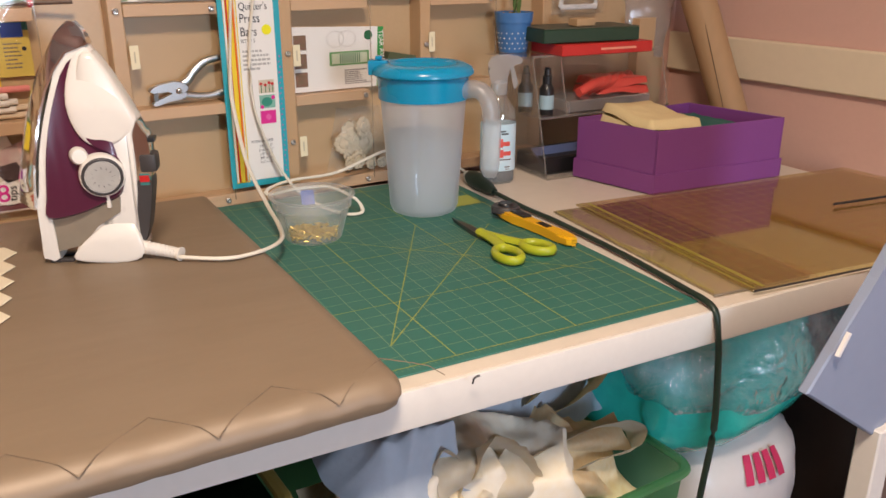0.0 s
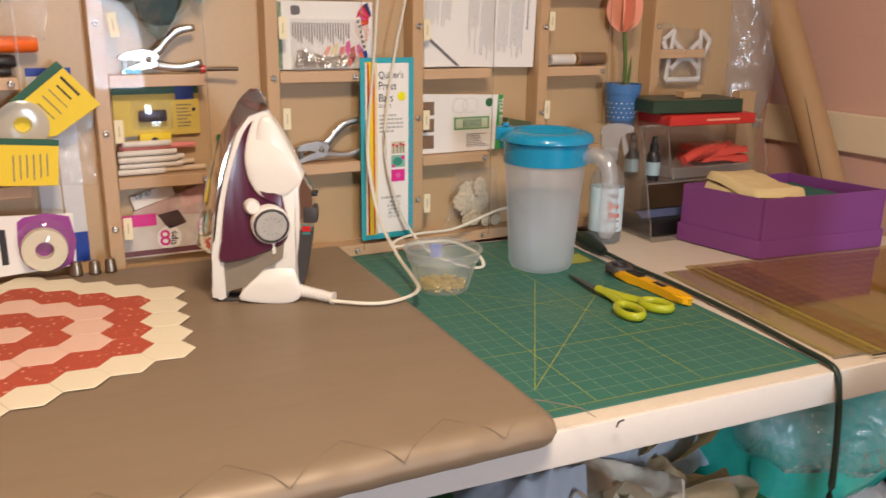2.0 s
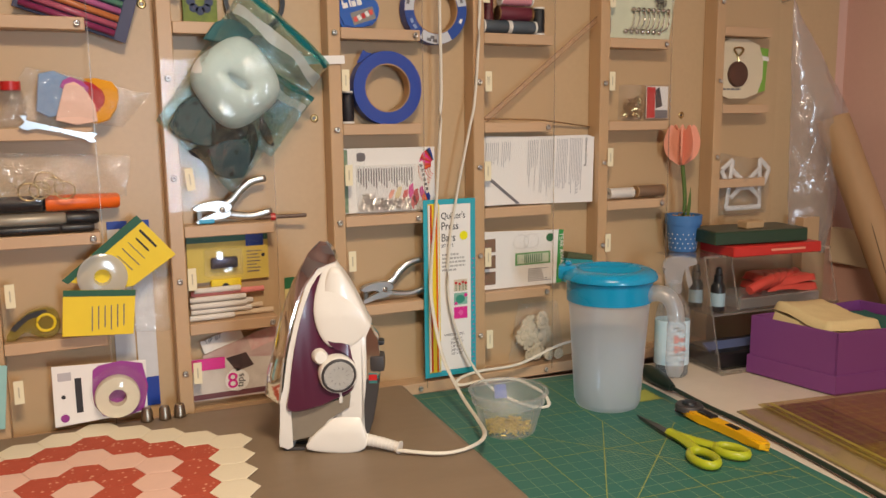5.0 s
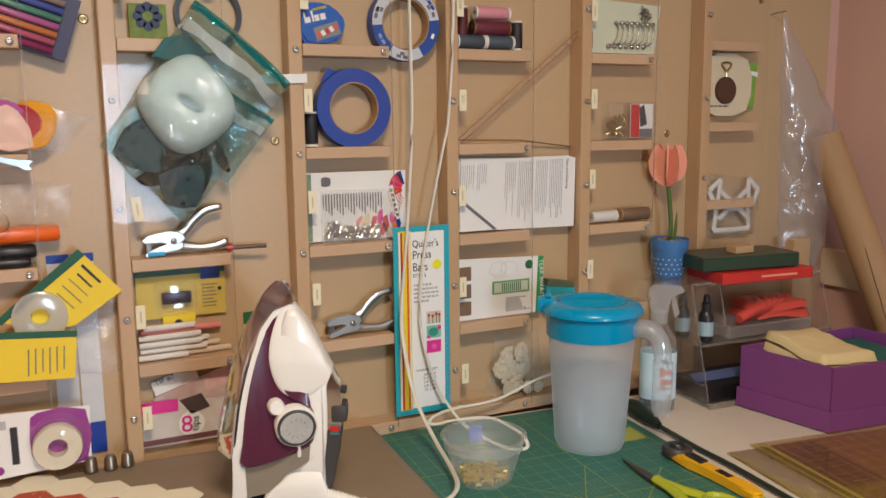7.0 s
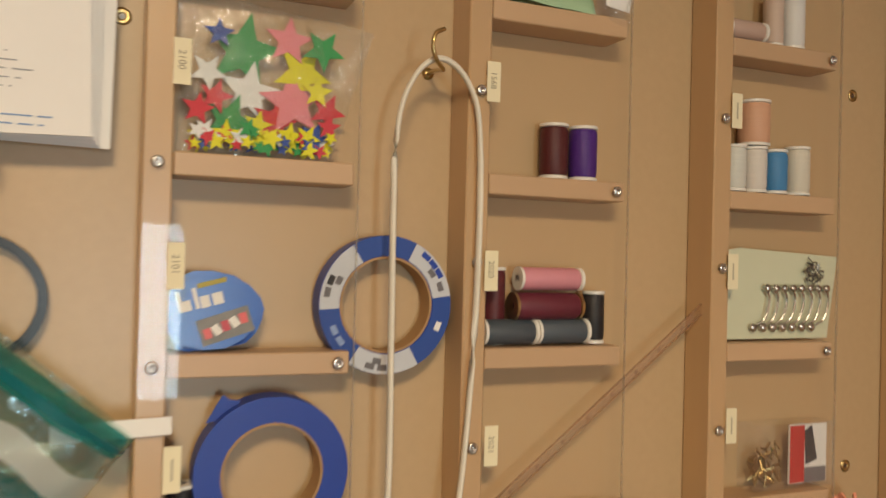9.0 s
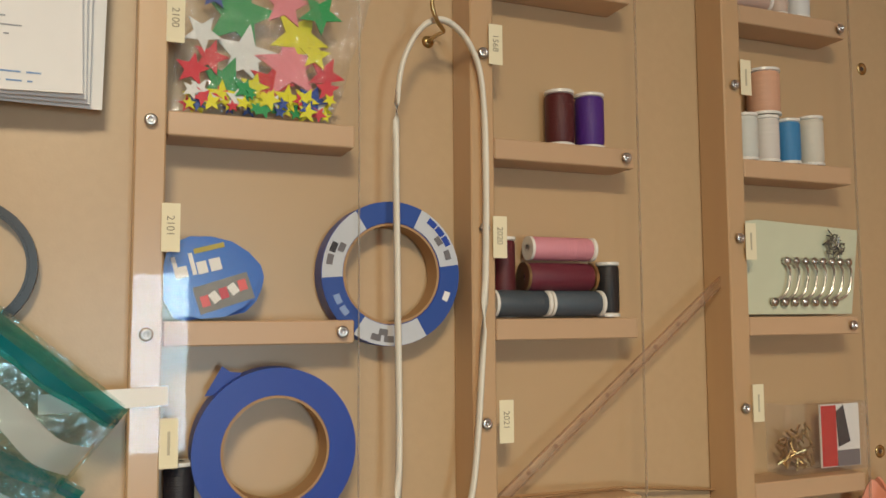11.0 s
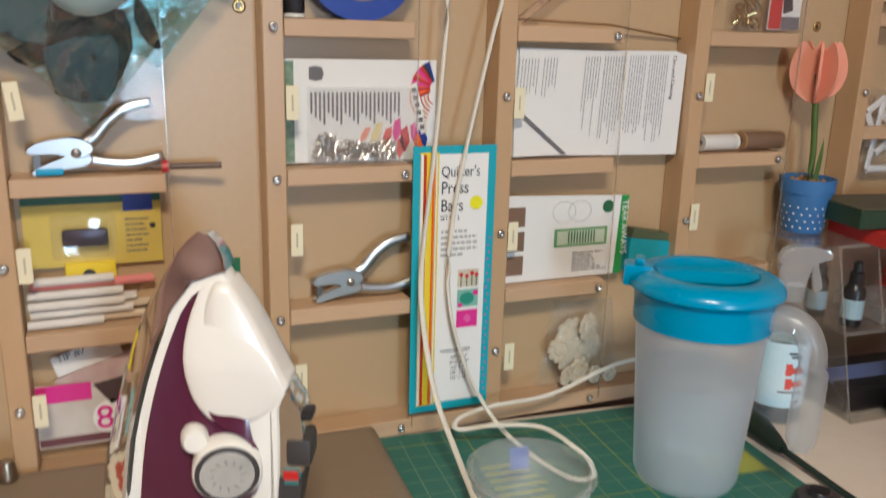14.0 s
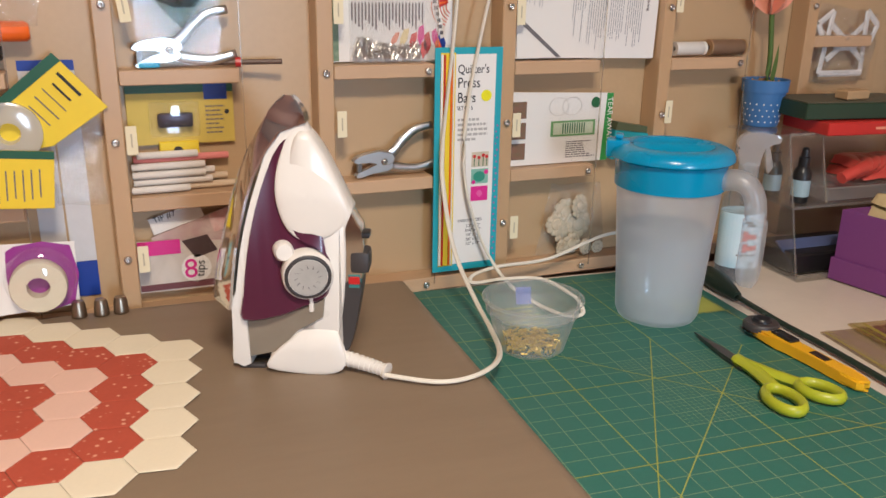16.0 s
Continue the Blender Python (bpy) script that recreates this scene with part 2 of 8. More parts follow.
def thing(name, label, category, m=None, group="", kind=""):
    ob = new(name)
    ob.empty_display_size = 0.02
    if m is not None:
        ob.matrix_basis = m
    return tagged(ob, label, category, group, kind)


def box(x0, y0, z0, x1, y1, z1, bevel=0.0, seg=1, bm=None):
    own = bmesh.new()
    bmesh.ops.create_cube(own, size=1)
    for v in own.verts:
        v.co = Vector(((x0 + x1) / 2 + v.co.x * (x1 - x0), (y0 + y1) / 2 + v.co.y * (y1 - y0), (z0 + z1) / 2 + v.co.z * (z1 - z0)))
    if bevel:
        bmesh.ops.bevel(own, geom=own.edges[:], offset=bevel, segments=seg, affect="EDGES", profile=0.6)
    return merge(bm, own)


def merge(bm, own, m=None):
    if m is not None:
        own.transform(m)
    if bm is None:
        return own
    tmp = bpy.data.meshes.new("tmp")
    own.to_mesh(tmp)
    own.free()
    bm.from_mesh(tmp)
    bpy.data.meshes.remove(tmp)
    return bm


def lathe(profile, n=32, bm=None, m=None, squash=1.0):
    """Turns (radius, height) pairs about z."""
    own = bmesh.new()
    rings = []
    for r, z in profile:
        if r < 1e-6:
            rings.append([own.verts.new((0, 0, z))])
        else:
            rings.append([own.verts.new((r * math.cos(a), r * squash * math.sin(a), z)) for a in (2 * math.pi * k / n for k in range(n))])
    for a, b in zip(rings, rings[1:]):
        for k in range(n):
            q = [a[k % len(a)], a[(k + 1) % len(a)], b[(k + 1) % len(b)], b[k % len(b)]]
            q = list(dict.fromkeys(q))
            if len(q) > 2:
                own.faces.new(q)
    return merge(bm, own, m)


def smoothed(points, steps=8):
    """A Catmull-Rom line through the points."""
    ps = [Vector(p) for p in points]
    ps = [ps[0] * 2 - ps[1]] + ps + [ps[-1] * 2 - ps[-2]]
    out = []
    for a, b, c, d in zip(ps, ps[1:], ps[2:], ps[3:]):
        for k in range(steps):
            t = k / steps
            out.append(0.5 * (2 * b + (c - a) * t + (2 * a - 5 * b + 4 * c - d) * t * t + (3 * b - a - 3 * c + d) * t ** 3))
    out.append(ps[-2])
    return out


def tube(points, r, n=8, bm=None, flat=1.0, cap=True, up=(0, 0, 1)):
    """A swept tube; r is a number or one for each point; flat squeezes it across."""
    own = bmesh.new()
    ps = [Vector(p) for p in points]
    rs = r if isinstance(r, (list, tuple)) else [r] * len(ps)
    rings = []
    ref = Vector(up)
    for k, p in enumerate(ps):
        d = (ps[min(k + 1, len(ps) - 1)] - ps[max(k - 1, 0)]).normalized()
        side = d.cross(ref)
        if side.length < 0.05:
            side = d.cross(Vector((1, 0.3, 0)))
        side.normalize()
        u2 = side.cross(d).normalized()
        rings.append([own.verts.new(p + rs[k] * (math.cos(a) * side + flat * math.sin(a) * u2)) for a in (2 * math.pi * j / n for j in range(n))])
    for a, b in zip(rings, rings[1:]):
        for j in range(n):
            own.faces.new((a[j], a[(j + 1) % n], b[(j + 1) % n], b[j]))
    if cap:
        own.faces.new(rings[0][::-1])
        own.faces.new(rings[-1])
    return merge(bm, own)


def prism(poly, h0, h1, bm=None, m=None, bevel=0.0, seg=1):
    """Extrudes a flat outline (x, y) from height h0 to h1."""
    own = bmesh.new()
    lo = [own.verts.new((x, y, h0)) for x, y in poly]
    hi = [own.verts.new((x, y, h1)) for x, y in poly]
    own.faces.new(lo[::-1])
    own.faces.new(hi)
    n = len(poly)
    for k in range(n):
        own.faces.new((lo[k], lo[(k + 1) % n], hi[(k + 1) % n], hi[k]))
    if bevel:
        bmesh.ops.bevel(own, geom=[e for e in own.edges if abs(e.verts[0].co.z - e.verts[1].co.z) < 1e-6], offset=bevel, segments=seg, affect="EDGES")
    return merge(bm, own, m)


def sheet(nx, ny, fn, bm=None):
    """A grid of points fn(u, v), u and v from 0 to 1."""
    own = bmesh.new()
    vs = [[own.verts.new(fn(i / nx, j / ny)) for i in range(nx + 1)] for j in range(ny + 1)]
    for j in range(ny):
        for i in range(nx):
            own.faces.new((vs[j][i], vs[j][i + 1], vs[j + 1][i + 1], vs[j + 1][i]))
    return merge(bm, own)


FACE = pose(0, 0, 0, 90, 0, 0)  # lays x, y of an outline onto x, z of the wall, its height towards the room


def lettering(name, text, size, m, mat, parent, depth=0.0003, align="LEFT", squeeze=1.0):
    c = bpy.data.curves.new(name, "FONT")
    c.body, c.size, c.extrude, c.align_x = text, size, depth, align
    tmp = bpy.data.objects.new("tmp", c)
    scene.collection.objects.link(tmp)
    bpy.context.view_layer.update()
    me = bpy.data.meshes.new_from_object(tmp.evaluated_get(bpy.context.evaluated_depsgraph_get()))
    bpy.data.objects.remove(tmp)
    bpy.data.curves.remove(c)
    me.name = name
    me.materials.clear()
    me.materials.append(mat)
    me.transform(m @ Matrix.Diagonal((squeeze, 1, 1, 1)))
    ob = new(name, me)
    ob.parent = parent
    return ob


def bars(name, x, z, w, h, rows, y, mat, parent, seed=1, fill=0.5, gap=0.0):
    """Rows of plain bars for print that cannot be read, on a face that looks towards the room."""
    rnd = random.Random(seed)
    bm = bmesh.new()
    for r in range(rows):
        zz = z - h * (r + 0.5) / rows
        ww = w * rnd.uniform(0.55, 1.0)
        xx = x
        while xx < x + ww:
            l = min(rnd.uniform(0.05, 0.2) * w, x + ww - xx)
            own = bmesh.new()
            t = h / rows * fill / 2
            own.faces.new([own.verts.new(p) for p in ((xx, y, zz - t), (xx + l, y, zz - t), (xx + l, y, zz + t), (xx, y, zz + t))])
            merge(bm, own)
            xx += l + 0.03 * w
    return part(name, bm, mat, parent)


def quad(x0, z0, x1, z1, y, bm=None):
    own = bmesh.new()
    own.faces.new([own.verts.new(p) for p in ((x0, y, z0), (x1, y, z0), (x1, y, z1), (x0, y, z1))])
    return merge(bm, own)


# ---------------------------------------------------------------- the room
TOP = 0.950          # table top
BOARD = 1.285        # face of the back board
FRONT = 1.247        # face of the battens
CORNER = 1.405       # face of the wall beside the table


def setting(name, bm, mat, label, smooth=False):
    return tagged(link(name, bm, mat, None, "", smooth), label, name.split("_")[0], kind="structure")


setting("floor", box(-2.1, -2.3, -0.05, 1.55, 1.45, 0.0), FLOORWOOD, "dark wooden floor under the work table")
setting("ceiling", box(-2.1, -2.3, 2.45, 1.55, 1.45, 2.5), CEIL, "plain white painted ceiling")
setting("wall_north", box(-2.1, 1.302, 0, 1.55, 1.45, 2.45), PINK, "pink painted wall behind the storage board")
setting("wall_east", box(CORNER, -2.3, 0, 1.55, 1.302, 2.45), PINK, "pink painted wall with a cream rail")
setting("wall_west", box(-2.1, -2.3, 0, -1.98, 1.302, 2.45), PINK, "pink painted wall")
wb = box(-2.1, -2.45, 0, 0.08, -2.3, 2.45)
box(0.57, -2.45, 0, 1.55, -2.3, 2.45, bm=wb)
box(0.08, -2.45, 0, 0.57, -2.3, 0.92, bm=wb)
box(0.08, -2.45, 1.80, 0.57, -2.3, 2.45, bm=wb)
setting("wall_south", wb, PINK, "pink painted wall with a window opening")
win = thing("window_1", "white framed window letting in daylight", "window", kind="structure")
for fb in ((0.08, 0.92, 0.12, 1.80), (0.53, 0.92, 0.57, 1.80), (0.12, 0.92, 0.53, 0.96), (0.12, 1.76, 0.53, 1.80)):
    part("window_frame", box(fb[0], -2.42, fb[1], fb[2], -2.36, fb[3]), WHITEPAINT, win)
lamp = thing("ceiling_lamp", "round white ceiling lamp with a warm glow", "ceiling lamp", pose(-0.05, -0.15, 2.45))
part("base", lathe([(0, 0), (0.16, 0), (0.16, -0.03), (0.0, -0.03)], 32), WHITEPLASTIC, lamp, smooth=40)
part("shade", lathe([(0.0, -0.095), (0.09, -0.09), (0.15, -0.065), (0.165, -0.03)], 32), material("lamp_glass", (1.0, 0.85, 0.66), 0.4, emission=2.0), lamp, smooth=True)
rail = box(CORNER - 0.016, -1.6, 1.094, CORNER - 0.0005, 1.30, 1.176, 0.003)
setting("trim_rail", rail, CREAM, "cream painted wooden chair rail on the pink wall")

# storage board on the wall
board = thing("storage_board", "tan fibreboard wall storage with battens, small shelves and clear fronts", "wall storage")
part("back_board", box(-1.1, BOARD, 0.9515, 1.36, 1.301, 2.30, 0.001), FIBRE, board)
part("bottom_rail", box(-1.1, FRONT, 0.9515, 0.985, BOARD - 0.001, 0.9715, 0.001), SHELFWOOD, board)
COLS = (-0.818, -0.562, -0.306, -0.052, 0.203, 0.459, 0.720, 0.994)
ROWS_Z = (1.111, 1.263, 1.413, 1.565, 1.714, 1.864, 2.014, 2.164)
for i, cx in enumerate(COLS):
    part("batten", box(cx - 0.0105, FRONT, 0.973, cx + 0.0105, BOARD - 0.0005, 2.29, 0.0012), BATTEN, board)
    for z in ROWS_Z:
        w = 0.148 if i < 7 else 0.135
        if i == 7 and z < 1.15:
            continue
        dz = 0.03 if i == 7 else 0
        part("shelf", box(cx + 0.0112, FRONT + 0.0006, z - 0.0088 + dz, cx + w, BOARD - 0.0005, z + 0.0088 + dz, 0.0010), SHELFWOOD, board)
    f = part("clear_front", box(cx - 0.0095, FRONT - 0.0030, 0.962 if i < 7 else 1.13, cx + 0.150, FRONT - 0.0006, 2.285), ACRYLIC, board, "clear acrylic front sheet")
    f.visible_shadow = False
    e = None if i == 7 else part("sheet_edge", box(cx + 0.1502, FRONT - 0.0031, 0.962 if i < 7 else 1.13, cx + 0.1512, FRONT - 0.0006, 2.285), ACRYLIC_EDGE, board)


def screw_mesh():
    bm = lathe([(0.0, -0.0008), (0.0016, -0.0006), (0.0017, -0.0016), (0.0032, -0.0021), (0.0044, -0.0012), (0.0047, 0.0)], 14)
    bm.transform(pose(0, 0, 0, -90, 0, 0))
    return bm


first = part("screw", screw_mesh(), STEEL, board, "small steel screw", True)
first.location = (COLS[0], FRONT - 0.003, 1.263)
spots = []
for i, cx in enumerate(COLS):
    for k, z in enumerate(ROWS_Z):
        if i in (4, 2):
            spots.append((cx, z))
        elif i < 7:
            spots.append((cx, z + 0.078 + (0.004 if k % 2 else 0)))
        else:
            spots.append((cx, z + 0.085))
        if (k + i) % 2 and i < 7:
            spots.append((cx + 0.138, z))
    if i < 7:
        spots.append((cx, 1.044))
        spots.append((cx + 0.138, 0.962))
for x, z in spots:
    s = first.copy()
    scene.collection.objects.link(s)
    s.location = (x, FRONT - 0.003, z)

# ---------------------------------------------------------------- table
TA = -4.3
TABLE = pose(0.300, 0.568, 0, 0, 0, TA)   # local x along the front edge, y towards the wall
table = thing("work_table", "long white painted work table with a worn front edge", "table", TABLE)
part("tabletop", box(-1.3, 0.0062, TOP - 0.020, 1.02, 0.69, TOP, 0.0006), TABLETOP, table)
part("front_trim", box(-1.3, 0.0, TOP - 0.042, 1.02, 0.006, TOP + 0.0002, 0.0018, 2), WHITEPAINT, table, "white painted front trim", smooth=30)
part("under_rail", box(-1.3, 0.0062, TOP - 0.042, 1.02, 0.03, TOP - 0.0205), WHITEPAINT, table)
for lx in (-1.25, 0.90):
    part("leg", box(lx, 0.42, 0.0, lx + 0.07, 0.49, TOP - 0.0205, 0.003), DARKWOOD, table)


def on_table(x, y, z=TOP):
    """A place on the table in the room, from its place in the table's own frame."""
    return TABLE @ Vector((x, y, z))


# cutting mat: local frame at its front right corner
MATPOSE = pose(0.686, 0.567, TOP + 0.0003, 0, 0, -4.2)
cmat = thing("cutting_mat", "green self-healing cutting mat with yellow grid lines on the table", "cutting mat", MATPOSE)
part("mat_sheet", box(-0.93, 0.0, 0, 0, 0.652, 0.002, 0.0006), MATGREEN, cmat)
INCH = 0.0254
ml = bmesh.new()


def yellow(x0, y0, x1, y1, z=0.0024):
    bm = bmesh.new()
    strip(bm, x0, y0, x1, y1, 0.0012, z)
    part("yellow_line", bm, MATYELLOW, cmat)



def strip(bm, x0, y0, x1, y1, w, z=0.0023):
    d = Vector((x1 - x0, y1 - y0)).normalized() * w / 2
    own = bmesh.new()
    own.faces.new([own.verts.new(p) for p in ((x0 - d.y, y0 + d.x, z), (x0 + d.y, y0 - d.x, z), (x1 + d.y, y1 - d.x, z), (x1 - d.y, y1 + d.x, z))])
    merge(bm, own)


X1, Y0, Y1 = -0.012, 0.013, 0.639
for k in range(0, 37):
    x = X1 - 0.006 - k * INCH
    big = k % 6 == 0
    if x > -0.62:
        yellow(x, Y0, x, Y1) if big else strip(ml, x, Y0, x, Y1, 0.0009)
for k in range(0, 25):
    y = Y0 + k * INCH
    big = k % 6 == 0
    yellow(X1 - 0.006 - 22 * INCH, y, X1, y, 0.0025) if big else strip(ml, X1 - 0.006 - 22 * INCH, y, X1, y, 0.0009)
for k in range(0, 88):
    strip(ml, X1 - 0.006 - k * INCH / 4, Y0 - 0.006, X1 - 0.006 - k * INCH / 4, Y0 - 0.001, 0.0005)
for k in range(0, 96):
    strip(ml, X1 - 0.005, Y0 + k * INCH / 4, X1 + 0.001, Y0 + k * INCH / 4, 0.0005)
xa = X1 - 0.006 - 14 * INCH
yellow(xa, Y0 + 2 * INCH, xa + 12 * INCH, Y0 + 14 * INCH, 0.0027)
yellow(xa, Y0 + 18 * INCH, xa + 13 * INCH, Y0 + 5 * INCH, 0.0027)
yellow(xa, Y0 + 2 * INCH, xa + 8 * INCH, Y0 + (2 + 13.86) * INCH, 0.0027)
for k in range(26):
    strip(ml, xa + (5 + k / 4) * INCH, Y0 + 8 * INCH, xa + (5 + k / 4) * INCH, Y0 + 14 * INCH, 0.0004, 0.0021)
for k in range(24):
    strip(ml, xa + 5 * INCH, Y0 + (8 + k / 4) * INCH, xa + 11.5 * INCH, Y0 + (8 + k / 4) * INCH, 0.0004, 0.0021)
tagged(part("grid_print", ml, MATLINE, cmat), kind="stuff")
mp = bmesh.new()
strip(mp, -0.085, 0.497, -0.02, 0.497, 0.05, 0.0026)
part("yellow_print", mp, MATYELLOW, cmat)
mp = bmesh.new()
for k in range(7):
    strip(mp, -0.33, 0.47 + k * 0.014, -0.33 + 0.06 - 0.004 * (k % 3), 0.47 + k * 0.014, 0.006, 0.0026)
part("side_print", mp, MATYELLOW, cmat)

# ironing pad
PADZ = 0.984


def pad_sheet():
    x0, x1, y0, y1 = -1.25, 0.0, 0.0, 0.695
    r = 0.022

    def fn(u, v):
        x = x0 + (x1 - x0) * u
        y = y0 + (y1 - y0) * v
        # rounded edges, puckered at the front
        e = min(x1 - x, y - y0, y1 - y)
        z = PADZ
        if e < r:
            z = PADZ - (r - math.sqrt(max(0, r * r - (r - e) ** 2))) * 0.9
        pk = math.exp(-max(0, y - y0) / 0.035)
        z += 0.0035 * pk * noise.noise((x * 34, y * 12, 0)) + 0.0012 * noise.noise((x * 6, y * 6, 3))
        yy = y - 0.004 * pk * abs(noise.noise((x * 22, 1, 5)))
        rc = 0.03
        if x > x1 - rc and y < y0 + rc:
            dx, dy = x - (x1 - rc), (y0 + rc) - y
            m = max(dx, dy)
            l = math.hypot(dx, dy)
            if l > 0:
                k = m / l
                k = 1 + (k - 1) * 0.8
                x, yy = x1 - rc + dx * k, yy + dy * (1 - k)
        return (x, yy, z - 0.950)
    return fn


padfn = pad_sheet()


def warp(t):
    """Even steps, closer together towards the ends."""
    return 0.5 - 0.5 * math.cos(math.pi * t)


pad = thing("ironing_pad", "brown-silver quilted ironing pad with a puckered rounded front edge", "ironing pad", pose(0.275, 0.540, TOP, 0, 0, -2.6))
bm = sheet(150, 90, lambda u, v: padfn(warp(u), warp(v)))
rim = [e for e in bm.edges if e.is_boundary]
ret = bmesh.ops.extrude_edge_only(bm, edges=rim)
for v in ret["geom"]:
    if isinstance(v, bmesh.types.BMVert):
        v.co.z = 0.003
        v.co.x -= 0.006 if v.co.x > -0.01 else 0
        v.co.y += 0.005 if v.co.y < 0.1 else 0
part("cover", bm, PADCLOTH, pad, smooth=True)

# ---------------------------------------------------------------- things on the table
MATTOP = TOP + 0.0026


def quilt_piece():
    """One padded hexagon of cloth, flat sides a quarter inch seam apart."""
    own = bmesh.new()
    rings = []
    for r, z in ((HEX * 0.577 * 0.995, 0.0), (HEX * 0.577 * 0.985, 0.0006), (HEX * 0.577 * 0.90, 0.0010)):
        rings.append([own.verts.new((r * math.cos(radians(60 * k)), r * math.sin(radians(60 * k)), z)) for k in range(6)])
    c = own.verts.new((0, 0, 0.0011))
    for a, b in zip(rings, rings[1:]):
        for k in range(6):
            own.faces.new((a[k], a[(k + 1) % 6], b[(k + 1) % 6], b[k]))
    for k in range(6):
        own.faces.new((rings[2][k], rings[2][(k + 1) % 6], c))
    return own


HEX = 0.0530
quilt = thing("hexagon_patchwork", "patchwork of red, pink and cream cloth hexagons on the pad", "patchwork", pose(-0.212, 1.008, PADZ + 0.0012, 0, 0, -8))
firsts = {}
for q in range(-4, 5):
    for r in range(-4, 5):
        ring = max(abs(q), abs(r), abs(q + r))
        if ring > 4:
            continue
        m = (PINKCLOTH, REDCLOTH, PINKCLOTH, REDCLOTH, CREAMCLOTH)[ring]
        if m not in firsts:
            ob = firsts[m] = part("hexagon", quilt_piece(), m, quilt)
        else:
            ob = firsts[m].copy()
            scene.collection.objects.link(ob)
        ob.location = (HEX * 0.866 * q, HEX * (r + q / 2), 0.0001 * ((q * 7 + r * 3) % 3))
        ob.rotation_euler = (radians(((q * 5 + r) % 3 - 1) * 0.35), radians(((q + r * 5) % 3 - 1) * 0.35), 0)

# stitched quilting along the front of the pad
for k in range(9):
    x = -0.07 - 0.105 * k
    for x0, x1, rise in ((x, x + 0.060, True), (x + 0.060, x + 0.105, False)):
        st = [Vector((x0 + (x1 - x0) * t, 0.004 + 0.046 * (t if rise else 1 - t), 0)) for t in (0, 0.25, 0.5, 0.75, 1)]
        pts = []
        for p in st:
            e = p.y
            z = PADZ - TOP - (0.022 - math.sqrt(max(0, 0.022 ** 2 - (0.022 - min(e, 0.022)) ** 2))) * 0.9 + 0.0002
            pts.append((p.x, p.y - 0.004, z))
        part("seam", tube(pts, 0.0005, 5), STITCH, pad)

# ---- steam iron, built in its own plane: u away from the sole, z up


def slab(poly, half, bm=None, inset=0.92, mid=0.0):
    """A moulded slab: an outline in u, z with a rounded edge, its half width given by half(u, z)."""
    own = bmesh.new()
    cu = sum(p[0] for p in poly) / len(poly)
    cz = sum(p[1] for p in poly) / len(poly)
    rows = []
    for s, k, t in ((-1, inset, 1.0), (-1, 0.985, 0.86), (-1, 1.0, 0.6), (1, 1.0, 0.6), (1, 0.985, 0.86), (1, inset, 1.0)):
        rows.append([own.verts.new((cu + (u - cu) * k, s * t * half(u, z) + mid, cz + (z - cz) * k)) for u, z in poly])
    n = len(poly)
    for a, b in zip(rows, rows[1:]):
        for k in range(n):
            own.faces.new((a[k], a[(k + 1) % n], b[(k + 1) % n], b[k]))
    f0 = own.faces.new(rows[0][::-1])
    f1 = own.faces.new(rows[-1])
    bmesh.ops.triangulate(own, faces=[f0, f1])
    return merge(bm, own)


def rounder(poly, steps=3):
    pts = smoothed([(x, y, 0) for x, y in [poly[-1]] + list(poly) + [poly[0]]], steps)
    pts = pts[steps:-steps]
    return [(p.x, p.y) for p in pts]


def taper(base):
    return lambda u, z: base * min(1.0, max(0.10, (0.292 - z) / 0.16)) ** 0.75


iron = thing("steam_iron", "white and dark purple steam iron standing on its heel, chrome sole", "iron", pose(0.0400, 1.0425, PADZ + 0.0085, 0, 0, -23))
SKIRT = [(0.089, 0.251), (0.060, 0.244), (0.045, 0.206), (0.033, 0.168), (0.0235, 0.126), (0.0165, 0.082), (0.0115, 0.066), (0.006, 0.004), (0.010, -0.004), (0.025, -0.004),
         (0.0235, 0.048), (0.0245, 0.079), (0.0315, 0.126), (0.0415, 0.174), (0.0575, 0.221), (0.074, 0.241), (0.093, 0.244)]
PURPLE = [(0.087, 0.247), (0.080, 0.234), (0.073, 0.200), (0.072, 0.172), (0.077, 0.149), (0.086, 0.137), (0.100, 0.130), (0.112, 0.115), (0.111, 0.085), (0.104, 0.073),
          (0.086, 0.065), (0.057, 0.054), (0.021, 0.050), (0.0225, 0.076), (0.029, 0.123), (0.0395, 0.173), (0.056, 0.220), (0.075, 0.242)]
GREYP = [(0.021, 0.052), (0.057, 0.055), (0.086, 0.065), (0.106, 0.075), (0.104, 0.055), (0.076, 0.038), (0.055, 0.014), (0.023, 0.006)]
SHELL = [(0.092, 0.245), (0.106, 0.225), (0.119, 0.199), (0.130, 0.175), (0.134, 0.166), (0.128, 0.150), (0.128, 0.123), (0.126, 0.076), (0.118, 0.012),
         (0.127, 0.011), (0.121, -0.001), (0.103, -0.0085), (0.069, -0.006), (0.046, 0.000), (0.050, 0.015), (0.071, 0.037), (0.099, 0.052), (0.103, 0.075), (0.107, 0.095),
         (0.105, 0.122), (0.098, 0.138), (0.086, 0.146), (0.080, 0.138), (0.073, 0.150), (0.068, 0.171), (0.069, 0.199), (0.077, 0.234), (0.084, 0.245)]
GRIP = [(0.120, 0.089), (0.142, 0.096), (0.141, 0.069), (0.129, 0.016), (0.111, 0.011), (0.115, 0.046)]
PANEL = [(0.123, 0.159), (0.132, 0.166), (0.139, 0.154), (0.144, 0.143), (0.144, 0.096), (0.123, 0.090), (0.120, 0.122)]


